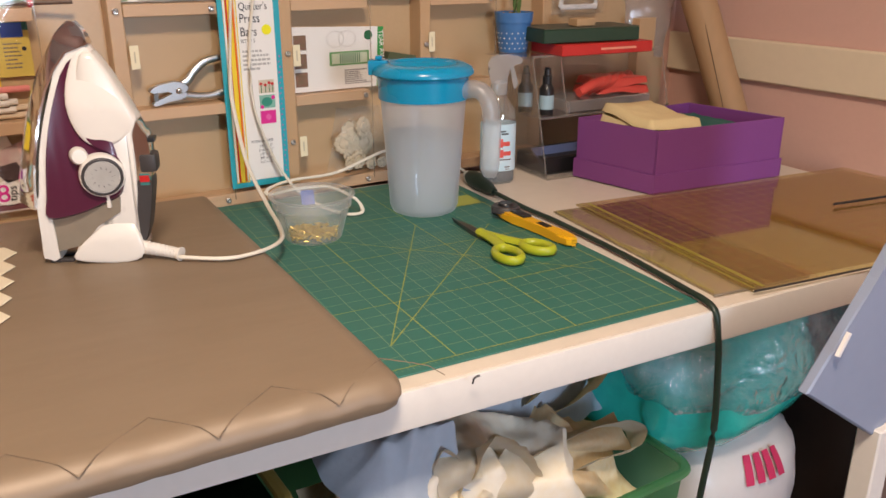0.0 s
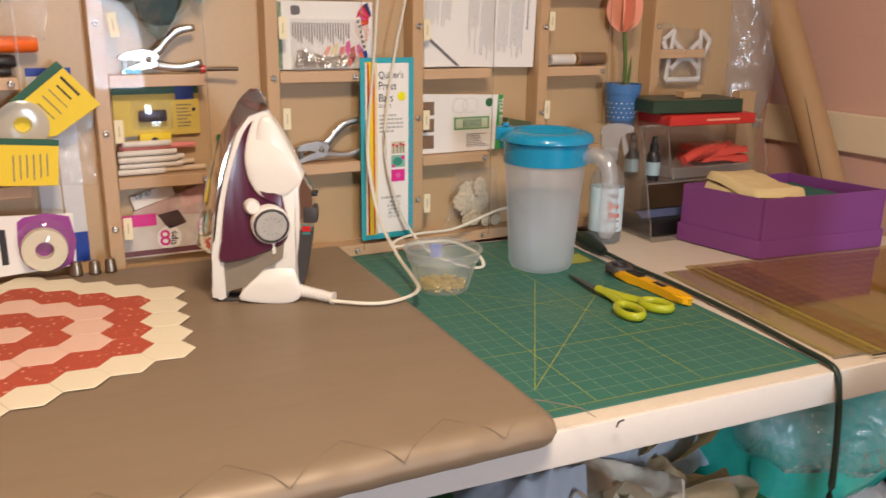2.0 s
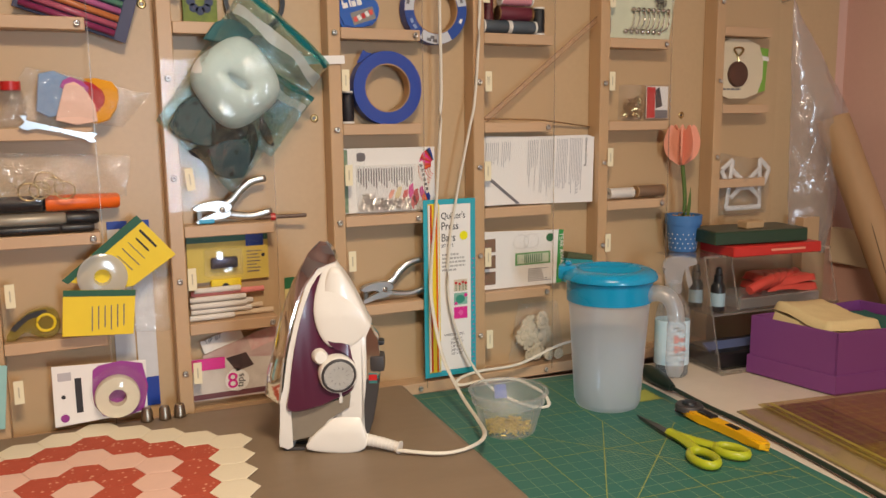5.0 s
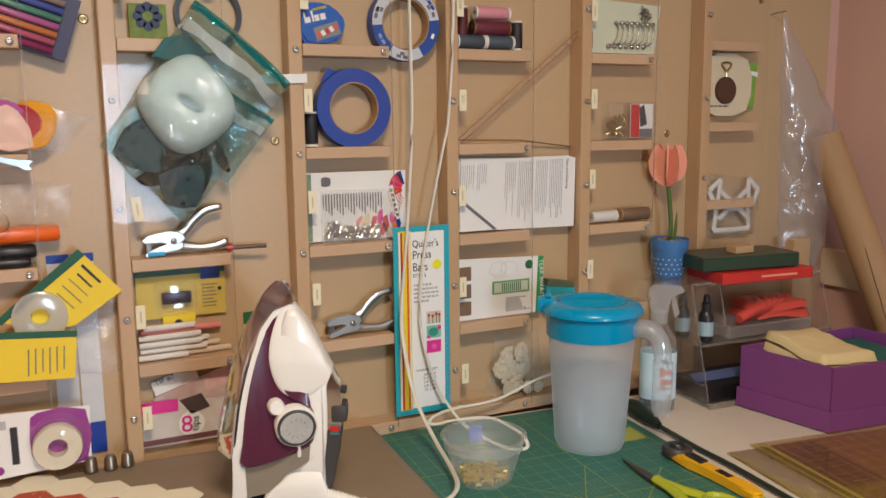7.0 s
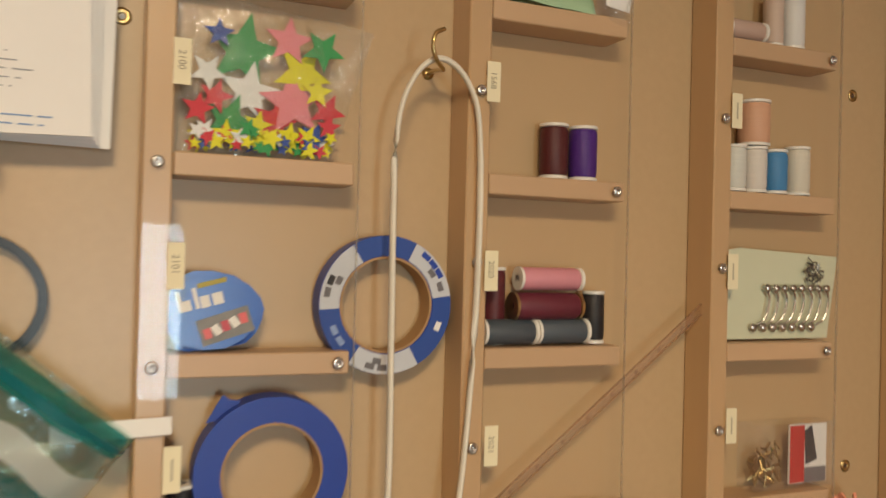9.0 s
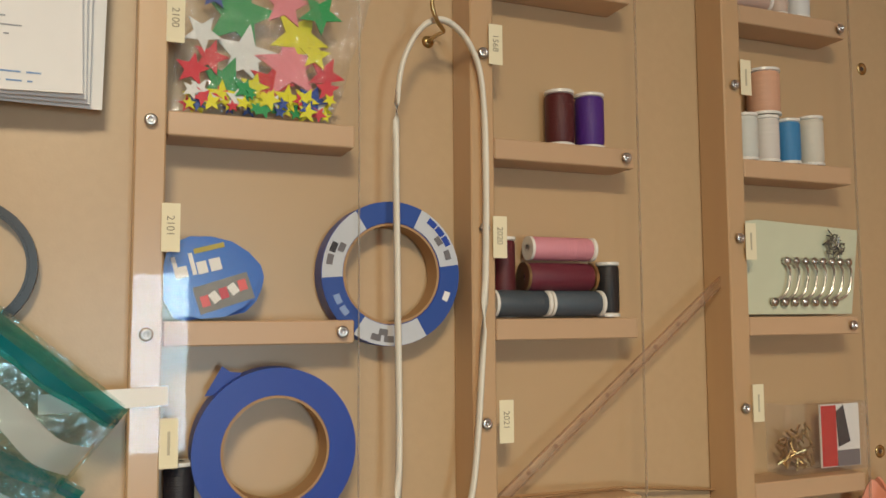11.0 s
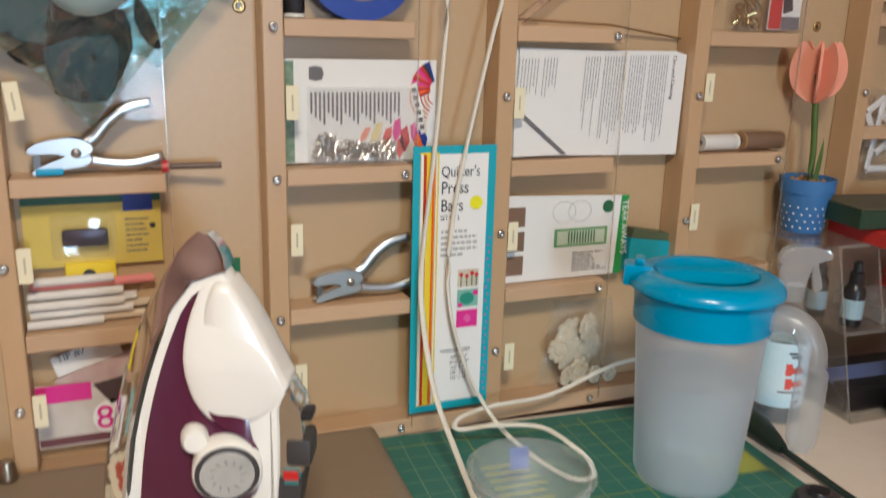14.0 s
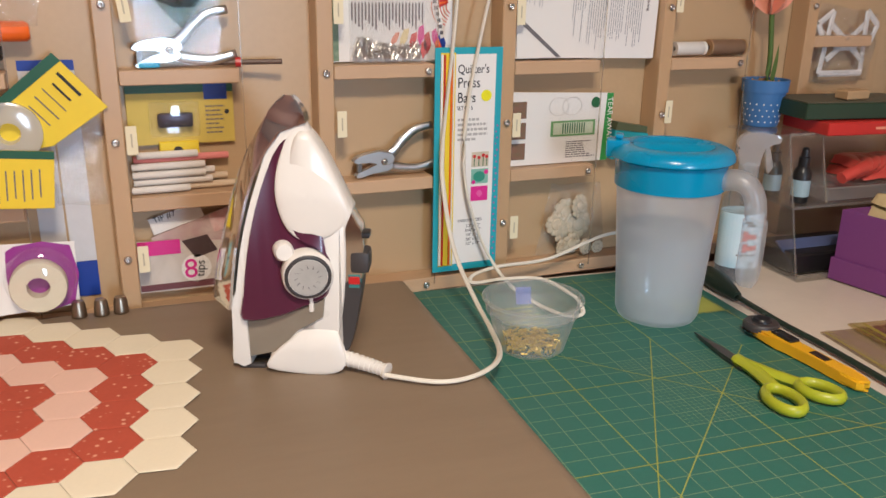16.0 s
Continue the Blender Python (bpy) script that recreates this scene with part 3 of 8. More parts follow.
def boat_sole():
    """The soleplate: a boat shape with broad polished flanks, stations (height, inner edge, outer edge) from the rear to the toe."""
    own = bmesh.new()
    rings = []
    for z, ui, uo in ((0.066, 0.0125, -0.001), (0.072, 0.014, -0.0105), (0.100, 0.0175, -0.007), (0.126, 0.0215, 0.000), (0.151, 0.027, 0.006), (0.175, 0.0325, 0.0125), (0.200, 0.0405, 0.021),
                      (0.224, 0.052, 0.031), (0.243, 0.066, 0.0415), (0.252, 0.090, 0.047), (0.262, 0.0875, 0.053), (0.271, 0.0825, 0.061), (0.277, 0.077, 0.068)):
        w = taper(0.036)(0, z)
        k = 0.52 if z < 0.246 else 0.40
        rings.append([own.verts.new((u, y, z)) for u, y in ((ui, -w * 0.97), (ui - 0.0025, -w), (uo + 0.004, -w * (k + 0.10)), (uo, -w * (k - 0.1)), (uo, w * (k - 0.1)), (uo + 0.004, w * (k + 0.10)), (ui - 0.0025, w), (ui, w * 0.97))])
    for a, b in zip(rings, rings[1:]):
        for k in range(8):
            own.faces.new((a[k], a[(k + 1) % 8], b[(k + 1) % 8], b[k]))
    own.faces.new(rings[0][::-1])
    own.faces.new(rings[-1])
    return own


def pillow(poly, half, rim=0.5):
    """A swollen shell over a flat outline, fullest in the middle."""
    own = bmesh.new()
    cu = sum(p[0] for p in poly) / len(poly)
    cz = sum(p[1] for p in poly) / len(poly)
    rows = []
    for sgn, ks in ((-1, (0.12, 0.35, 0.58, 0.76, 0.89, 0.97, 1.0)), (1, (1.0, 0.97, 0.89, 0.76, 0.58, 0.35, 0.12))):
        for k in ks:
            t = rim + (1 - rim) * math.sqrt(max(0.0, 1 - k ** 2.6))
            rows.append([own.verts.new((cu + (u - cu) * k, sgn * t * half(cu + (u - cu) * k, cz + (z - cz) * k), cz + (z - cz) * k)) for u, z in poly])
    n = len(poly)
    for a, b in zip(rows, rows[1:]):
        for k in range(n):
            own.faces.new((a[k], a[(k + 1) % n], b[(k + 1) % n], b[k]))
    own.faces.new(rows[0][::-1])
    own.faces.new(rows[-1])
    return own


MIRROR = material("polished_chrome", (0.80, 0.79, 0.77), 0.09, 1.0, vary=0.02)
sole = part("soleplate", boat_sole(), MIRROR, iron, "polished chrome soleplate", smooth=35)
part("skirt", slab(rounder(SKIRT, 2), lambda u, z: taper(0.030)(u, z) if z > 0.06 else 0.0190, inset=0.98), WHITEPLASTIC, iron, smooth=45)
part("water_tank", slab(rounder(PURPLE), lambda u, z: taper(0.0315)(u, z) * (1.0 - 3.4 * max(0, u - 0.045)), inset=0.95), PURPLEPLASTIC, iron, "dark purple translucent water tank", smooth=45)
part("heel_panel", slab(GREYP, lambda u, z: 0.0195 + 0.05 * max(0, u - 0.03), inset=0.97), GREYPLASTIC, iron, smooth=30)
LOW = lambda poly: [(u, z - 0.001 * max(0.0, min(1.0, (z - 0.03) / 0.08))) for u, z in poly]
BODY = [(0.086, 0.251), (0.100, 0.234), (0.113, 0.210), (0.1245, 0.185), (0.1315, 0.167), (0.1285, 0.155), (0.1205, 0.147), (0.111, 0.141), (0.101, 0.138), (0.091, 0.137), (0.080, 0.140), (0.070, 0.150), (0.063, 0.166),
        (0.0595, 0.188), (0.062, 0.211), (0.069, 0.233), (0.077, 0.249)]
part("handle", slab(rounder(LOW(SHELL)), lambda u, z: 0.0200, inset=0.94), WHITEPLASTIC, iron, smooth=50)
HEEL = [(0.112, 0.046), (0.120, 0.030), (0.126, 0.010), (0.122, -0.003), (0.104, -0.0085), (0.070, -0.007), (0.045, -0.002), (0.047, 0.008), (0.060, 0.022), (0.078, 0.036), (0.097, 0.047)]
part("heel", pillow(rounder(HEEL, 2), lambda u, z: 0.0290 * max(0.60, min(1.0, (0.075 - z) / 0.05)), 0.92), WHITEPLASTIC, iron, "broad white heel rest", smooth=60)
part("upper_shell", pillow(rounder(LOW(BODY), 2), lambda u, z: (0.0225 + 0.006 * max(0, min(1, (0.120 - u) / 0.05))) * max(0.12, min(1.0, (0.282 - z) / 0.10)) ** 0.8, 0.86), WHITEPLASTIC, iron, "rounded white upper shell", smooth=60)
for sgn in (-1, 1):
    part("foot_pad", box(0.012, sgn * 0.012 - 0.004, -0.0082, 0.040, sgn * 0.012 + 0.004, -0.004, 0.001), DARKGRIP, iron)
part("grip", slab(rounder(LOW(GRIP)), lambda u, z: 0.0182, inset=0.93), DARKGRIP, iron, "dark rubber grip", smooth=45)
part("control_panel", slab(rounder(LOW(PANEL)), lambda u, z: 0.0176, inset=0.93), MIRROR, iron, smooth=45)
part("steam_button", box(0.134, -0.015, 0.137, 0.151, 0.004, 0.143, 0.002, 2), BLACK, iron, smooth=40)
part("steam_lever", box(0.128, -0.017, 0.130, 0.140, -0.004, 0.147, 0.003, 2), BLACK, iron, smooth=40)
part("spray_button", box(0.131, -0.020, 0.101, 0.151, 0.010, 0.124, 0.005, 2), DARKGRIP, iron, smooth=40)
part("indicator_mount", box(0.128, -0.0184, 0.084, 0.1425, -0.0150, 0.101, 0.002), material("teal_plastic", (0.05, 0.22, 0.22), 0.3), iron)
part("indicator", box(0.1295, -0.0196, 0.090, 0.1410, -0.0186, 0.098, 0.0008), RED, iron, "small red indicator")
DP = pose(0.0885, -0.0225, 0.103, 90, 0, 0) @ pose(0, 0, 0, 4, 14, 0)
dial = part("dial", lathe([(0, 0.0135), (0.0195, 0.0135), (0.0205, 0.0125), (0.0240, 0.0120), (0.0255, 0.0095), (0.0258, -0.008), (0.0258, -0.02)], 44, m=DP), WHITEPLASTIC, iron, "white temperature dial", smooth=35)
part("dial_ring", lathe([(0.0196, 0.0137), (0.0200, 0.0141), (0.0232, 0.0128), (0.0234, 0.0122)], 44, m=DP), DARKGRIP, dial, smooth=True)
part("dial_face", lathe([(0, 0.0140), (0.0188, 0.0140), (0.0192, 0.0136)], 40, m=DP), material("dial_grey", (0.46, 0.45, 0.42), 0.4, vary=0.15, patch=60), dial, "pale grey dial face", smooth=30)
dm = bmesh.new()
for k in range(12):
    a0 = radians(30 * k)
    prism([(0.010 * math.cos(a0) - 0.0006, 0.010 * math.sin(a0)), (0.010 * math.cos(a0) + 0.0006, 0.010 * math.sin(a0)), (0.014 * math.cos(a0 + 0.1), 0.014 * math.sin(a0 + 0.1))], 0.0142, 0.0145, dm, DP)
part("dial_print", dm, INK, dial)
part("button", lathe([(0, 0.008), (0.008, 0.0075), (0.010, 0.004), (0.010, -0.006)], 24, m=pose(0.0665, -0.0275, 0.127, 90, 0, 0) @ pose(0, 0, 0, 0, 20, 0)), WHITEPLASTIC, iron, smooth=40)
part("lever", box(0.0895, -0.0265, 0.061, 0.0945, -0.014, 0.077, 0.002, 2), WHITEPLASTIC, iron, smooth=40)
bm = bmesh.new()
for k in range(4):
    quad(0.010, 0.004 + 0.011 * k, 0.020, 0.012 + 0.011 * k, -0.0196, bm)
part("heel_print", bm, material("pale_print", (0.55, 0.52, 0.50), 0.5), iron)
nubp = [Vector((0.112, -0.014, 0.008)), Vector((0.130, -0.019, 0.006)), Vector((0.152, -0.026, 0.003)), Vector((0.1695, -0.034, 0.001))]
nub = part("cord_sleeve", tube(smoothed(nubp, 4), [0.0085 - 0.0002 * k for k in range(13)], 14), WHITEPLASTIC, iron, "ribbed white cord sleeve", smooth=40)
pts = smoothed(nubp, 4)
for k in range(2, 13):
    d = (pts[min(k + 1, 12)] - pts[k - 1]).normalized()
    part("rib", tube([pts[k] - d * 0.0009, pts[k] + d * 0.0009], 0.0093 - 0.0002 * k + (0.002 if k == 12 else 0), 14), WHITEPLASTIC, nub)

# iron cord: along the pad, up over the hook, down behind the tub and on to the plug
cordpts = [(0.176, 0.944, 0.991), (0.23, 0.911, 0.989), (0.279, 0.918, 0.988), (0.320, 0.962, 0.982), (0.347, 1.04, 0.975), (0.360, 1.12, 0.985), (0.358, 1.185, 1.03), (0.356, 1.220, 1.10),
           (0.357, 1.232, 1.160), (0.368, 1.234, 1.27), (0.375, 1.236, 1.343), (0.383, 1.238, 1.463), (0.382, 1.238, 1.607), (0.382, 1.238, 1.742), (0.395, 1.238, 1.793),
           (0.419, 1.238, 1.812), (0.444, 1.238, 1.795), (0.456, 1.238, 1.748), (0.456, 1.238, 1.607), (0.446, 1.237, 1.465), (0.434, 1.236, 1.41), (0.409, 1.236, 1.297), (0.392, 1.234, 1.20), (0.391, 1.231, 1.117),
           (0.408, 1.222, 1.045), (0.428, 1.215, 1.000), (0.445, 1.190, 0.970), (0.462, 1.140, 0.957), (0.478, 1.090, 0.9565), (0.500, 1.082, 0.9575), (0.503, 1.092, 0.969), (0.492, 1.105, 0.981), (0.474, 1.150, 0.987),
           (0.430, 1.180, 0.982), (0.398, 1.195, 0.975), (0.390, 1.203, 0.977), (0.402, 1.210, 0.983), (0.442, 1.215, 0.988), (0.526, 1.222, 0.988), (0.626, 1.230, 1.012), (0.69, 1.222, 1.01), (0.735, 1.190, 0.985), (0.757, 1.165, 0.966)]
cord = thing("iron_cord", "white twin iron cord looped over a brass hook", "cord")
part("cable", tube(smoothed(cordpts, 7), 0.0034, 8, flat=0.62), CORDWHITE, cord, smooth=True)
cp = smoothed(cordpts, 7)
part("groove", tube([p + Vector((0, -0.0006, 0.0020)) for p in cp], 0.0011, 5), CORDWHITE, cord, smooth=True)
part("plug", tube([(0.757, 1.165, 0.963), (0.7525, 1.150, 0.962)], [0.009, 0.011], 12), WHITEPLASTIC, cord, "white plug", smooth=30)

ext = thing("extension_lead", "dark green extension lead running over the table edge", "extension lead")
part("socket", tube([(0.7535, 1.152, 0.9645), (0.750, 1.135, 0.9645), (0.7455, 1.105, 0.9645), (0.741, 1.075, 0.962), (0.739, 1.058, 0.960)], [0.0105, 0.0145, 0.0150, 0.0105, 0.0065], 16), CORDGREEN, ext, "dark green socket", smooth=40)
gp = [(0.739, 1.060, 0.960), (0.737, 0.97, 0.9555), (0.732, 0.881, 0.9565), (0.715, 0.72, 0.9565), (0.694, 0.60, 0.9565), (0.686, 0.560, 0.957), (0.683, 0.540, 0.951), (0.684, 0.533, 0.93), (0.690, 0.531, 0.879), (0.697, 0.531, 0.791), (0.688, 0.531, 0.705), (0.67, 0.535, 0.5), (0.66, 0.54, 0.2), (0.66, 0.50, 0.006), (0.5, 0.3, 0.006)]
part("cable", tube(smoothed(gp, 6), 0.0047, 8, flat=0.75), CORDGREEN, ext, smooth=True)

# jug
jug = thing("water_jug", "frosted plastic water jug with a turquoise lid, half full", "jug", pose(0.600, 1.057, MATTOP))
wallp = [(0.0, 0.0), (0.044, 0.0), (0.0505, 0.003), (0.0545, 0.012), (0.0575, 0.06), (0.0622, 0.13), (0.0672, 0.200), (0.0686, 0.2145)]
part("body", lathe(wallp, 48), FROST, jug, smooth=True).visible_shadow = False
part("water", lathe([(0.0, 0.005), (0.048, 0.005), (0.0515, 0.013), (0.0555, 0.06), (0.0600, 0.124), (0.0, 0.124)], 40), WATER, jug, "clear water", smooth=40).visible_shadow = False
lidp = [(0.0668, 0.181), (0.0688, 0.1805), (0.0700, 0.2148), (0.0745, 0.2150), (0.0775, 0.2175), (0.0775, 0.2215), (0.0740, 0.2275), (0.0650, 0.2320), (0.0570, 0.2335), (0.0520, 0.2325), (0.0480, 0.2270), (0.0420, 0.2235), (0.0, 0.2230)]
lid = part("lid", lathe(lidp, 64), BLUELID, jug, "turquoise plastic lid with a dished top", smooth=40)
lb_ = bmesh.new()
for sgn in (-1, 1):
    merge(lb_, sheet(20, 6, lambda u, v: ((u - 0.5) * 0.100, sgn * 0.013 * v ** 1.5, 0.2335 - 0.0095 * v ** 2 * (1 - 0.8 * abs(2 * u - 1) ** 4))))
part("lid_bar", lb_, BLUELID, lid, smooth=True).rotation_euler = (0, 0, radians(-26))
sp = part("spout", box(-0.016, -0.014, 0.2155, 0.014, 0.014, 0.238, 0.004, 2), BLUELID, lid, smooth=40)
sp.location = (-0.056, 0.036, -0.001)
sp.rotation_euler = (0, 0, radians(-35))
part("spout_tab", box(-0.005, -0.009, 0.2385, 0.005, 0.009, 0.244, 0.002, 2), BLUELID, sp, smooth=40)
hd = Vector((0.62, -0.78, 0)).normalized()
hp = [hd * 0.064 + Vector((0, 0, 0.194)), hd * 0.082 + Vector((0, 0, 0.197)), hd * 0.098 + Vector((0, 0, 0.190)), hd * 0.108 + Vector((0, 0, 0.168)), hd * 0.110 + Vector((0, 0, 0.125)), hd * 0.108 + Vector((0, 0, 0.064))]
part("handle", tube(smoothed(hp, 6), [0.0155] * 29 + [0.0145, 0.010], 16, flat=0.85), FROSTHANDLE, jug, smooth=60)

# tub with brass pins
bowl = thing("plastic_tub", "small frosted plastic tub with brass pins in it", "tub", pose(0.393, 1.024, MATTOP))
part("tub_wall", lathe([(0.0, 0.0), (0.037, 0.0), (0.0405, 0.003), (0.0525, 0.046), (0.0560, 0.049), (0.0575, 0.063), (0.0615, 0.0645), (0.0615, 0.0665), (0.0565, 0.0665), (0.0548, 0.050), (0.0510, 0.047), (0.0390, 0.004), (0.0, 0.0018)], 48), FROSTBOWL, bowl, smooth=40).visible_shadow = False
rnd = random.Random(8)
PIN = material("brass_pin", (0.80, 0.55, 0.10), 0.35, 0.35)
pins = bmesh.new()
for k in range(230):
    a, r = rnd.uniform(0, 6.28), 0.036 * math.sqrt(rnd.random())
    p = Vector((r * math.cos(a), r * math.sin(a), rnd.uniform(0.004, 0.013)))
    d = Vector((rnd.uniform(-1, 1), rnd.uniform(-1, 1), rnd.uniform(-0.3, 0.3))).normalized() * 0.004
    tube([p - d, p + d], 0.0012, 5, pins)
tagged(link("brass_pins", pins, PIN, None), "heap of small brass pins lying in the tub", "pins", kind="stuff").matrix_basis = pose(0.393, 1.024, MATTOP)
part("tape_scrap", box(-0.010, -0.0007, 0.030, 0.010, 0.0, 0.052), BLUETAPE, bowl, "scrap of blue masking tape").matrix_basis = pose(0.016, 0.047, 0.004, -18, 0, -12)

# scissors
sc = thing("scissors", "fabric scissors with lime green handles on the mat", "scissors", pose(0.598, 0.891, MATTOP + 0.001, 0, 0, 0))
part("blade", prism([(-0.007, -0.01), (0.007, -0.01), (0.0095, 0.04), (0.006, 0.091), (0.003, 0.075), (-0.004, 0.03)], 0.003, 0.0055, bevel=0.0006), DARKSTEEL, sc, "dark steel blade")
part("blade", prism([(-0.008, -0.012), (0.006, -0.012), (0.009, 0.03), (0.0055, 0.086), (0.001, 0.06), (-0.006, 0.02)], 0.0002, 0.0028, bevel=0.0006), DARKSTEEL, sc, "dark steel blade")
part("pivot", lathe([(0, 0.0085), (0.004, 0.008), (0.005, 0.0055), (0.005, 0.0)], 16), STEEL, sc, smooth=40)


def loop_handle(cx, cy, rx, ry, turn, stem):
    ring = [Vector((cx, cy, 0.007)) + Matrix.Rotation(turn, 3, "Z") @ Vector((rx * math.cos(a), ry * math.sin(a), 0)) for a in (2 * math.pi * k / 28 for k in range(29))]
    bm = tube(ring, 0.0055, 8, cap=False, flat=1.2)
    tube(smoothed(stem, 5), [0.008] * (5 * (len(stem) - 1) + 1), 8, bm, flat=0.8)
    return bm


part("handle", loop_handle(-0.022, -0.092, 0.016, 0.026, radians(-12), [(0.0, 0.006, 0.007), (-0.003, -0.03, 0.007), (-0.012, -0.068, 0.007)]), LIME, sc, "lime green finger loop", smooth=50)
part("handle", loop_handle(0.030, -0.090, 0.015, 0.023, radians(22), [(-0.002, 0.002, 0.007), (0.008, -0.035, 0.007), (0.021, -0.068, 0.007)]), LIME, sc, "lime green thumb loop", smooth=50)

# rotary cutter
rc = thing("rotary_cutter", "yellow rotary cutter with a black wheel guard on the mat", "rotary cutter", pose(0.688, 0.945, MATTOP + 0.0005, 0, 0, -2))
part("body", prism(rounder([(-0.016, 0.012), (0.010, 0.016), (0.012, -0.01), (0.007, -0.05), (0.009, -0.10), (0.012, -0.147), (0.004, -0.153), (-0.008, -0.150), (-0.009, -0.10), (-0.012, -0.05), (-0.018, -0.015)], 2), 0.001, 0.014, bevel=0.003, seg=2), YELLOWPLASTIC, rc, "yellow plastic handle", smooth=40)
part("wheel_guard", lathe([(0, 0.019), (0.020, 0.018), (0.0225, 0.015), (0.0225, 0.009), (0.0, 0.009)], 32, m=pose(0, 0.012, 0)), DARKGRIP, rc, "dark round wheel guard", smooth=40)
part("blade", lathe([(0, 0.006), (0.0225, 0.006), (0.0226, 0.0065), (0, 0.0068)], 36, m=pose(0, 0.012, 0)), STEEL, rc)
part("nut", lathe([(0, 0.023), (0.010, 0.0225), (0.0125, 0.019), (0.0125, 0.0185)], 24, m=pose(0, 0.012, 0)), BLACK, rc, smooth=40)
part("slide", box(-0.008, -0.048, 0.0135, 0.007, -0.014, 0.0175, 0.002, 2), BLACK, rc, smooth=40)
part("label_bar", box(-0.005, -0.100, 0.0139, 0.006, -0.075, 0.0145), BLACK, rc)

# spray bottle
sb = thing("spray_bottle", "clear spray bottle with a blue and white label", "spray bottle", pose(0.806, 1.142, TOP + 0.0005, 0, 0, 150) @ Matrix.Diagonal((1.12, 1.12, 1.10, 1)))
part("bottle", lathe([(0, 0.0), (0.024, 0), (0.0275, 0.004), (0.028, 0.012), (0.028, 0.105), (0.026, 0.118), (0.014, 0.138), (0.011, 0.144), (0.011, 0.152)], 32, squash=0.8), clear("bottle_plastic", (0.93, 0.95, 0.95), 0.04, 0.06, haze=0.14), sb, smooth=50)
part("liquid", lathe([(0, 0.002), (0.0265, 0.004), (0.0267, 0.085), (0, 0.085)], 28, squash=0.8), WATER, sb, smooth=40)
lb = part("bottle_label", lathe([(0.0283, 0.022), (0.0283, 0.098)], 36, squash=0.8), material("label_blue_white", (0.72, 0.80, 0.84), 0.5, second=(0.35, 0.62, 0.75), patch=30, grain=30), sb, "pale blue and white paper label")
for ang, z, w, h, m in ((-4, 0.087, 0.010, 0.0025, INKBLACK), (4, 0.083, 0.012, 0.0025, INKBLACK), (-10, 0.068, 0.007, 0.014, CORAL), (6, 0.067, 0.016, 0.007, CORAL), (-8, 0.051, 0.007, 0.013, CORAL), (9, 0.051, 0.018, 0.007, CORAL),
                        (0, 0.041, 0.028, 0.002, INK), (14, 0.029, 0.010, 0.002, INK), (14, 0.025, 0.008, 0.0015, INK)):
    def wrap(u, v, ang=ang, z=z, w=w, h=h):
        a = radians(ang + 195) + (u - 0.5) * w / 0.0285
        return (0.0287 * math.sin(a), -0.0287 * 0.8 * math.cos(a), z + (v - 0.5) * h)
    part("label_bar", sheet(6, 1, wrap), m, lb)
SPRAYHEAD = clear("spray_head_plastic", (0.90, 0.92, 0.94), 0.05, 0.15, haze=0.34, haze_colour=(0.86, 0.87, 0.88))
part("collar", lathe([(0.0125, 0.143), (0.0135, 0.145), (0.0135, 0.162), (0.010, 0.166), (0, 0.166)], 24), SPRAYHEAD, sb, smooth=40)
part("trigger_head", prism(rounder([(-0.012, 0.160), (0.012, 0.160), (0.015, 0.178), (0.018, 0.192), (0.005, 0.205), (-0.030, 0.203), (-0.034, 0.192), (-0.014, 0.186)], 2), -0.009, 0.009, m=FACE, bevel=0.002, seg=2), SPRAYHEAD, sb, smooth=40)
part("trigger", prism([(-0.016, 0.188), (-0.022, 0.188), (-0.030, 0.160), (-0.024, 0.150), (-0.021, 0.160)], -0.005, 0.005, m=FACE, bevel=0.001), SPRAYHEAD, sb)

# clear rulers
AMBER = clear("amber_acrylic", (0.90, 0.85, 0.62), 0.02, 0.03, haze=0.08, haze_colour=(0.36, 0.28, 0.06), edge=1.1)
CLEARRULE = clear("clear_acrylic_ruler", (0.80, 0.76, 0.64), 0.03, 0.03, haze=0.10, haze_colour=(0.35, 0.28, 0.16), edge=1.4)
YLINE = material("ruler_print", (0.34, 0.29, 0.03), 0.4)
OLIVE = material("floral_paper", (0.40, 0.26, 0.095), 0.7, vary=0.2, second=(0.22, 0.075, 0.04), patch=30, grain=75)
fpq = thing("pattern_sheet", "brown printed pattern sheet under the clear rulers", "sheet", pose(0.800, 0.562, TOP + 0.0006, 0, 0, -8.4))
part("sheet", box(0, 0, 0, 0.60, 0.372, 0.0006), OLIVE, fpq)
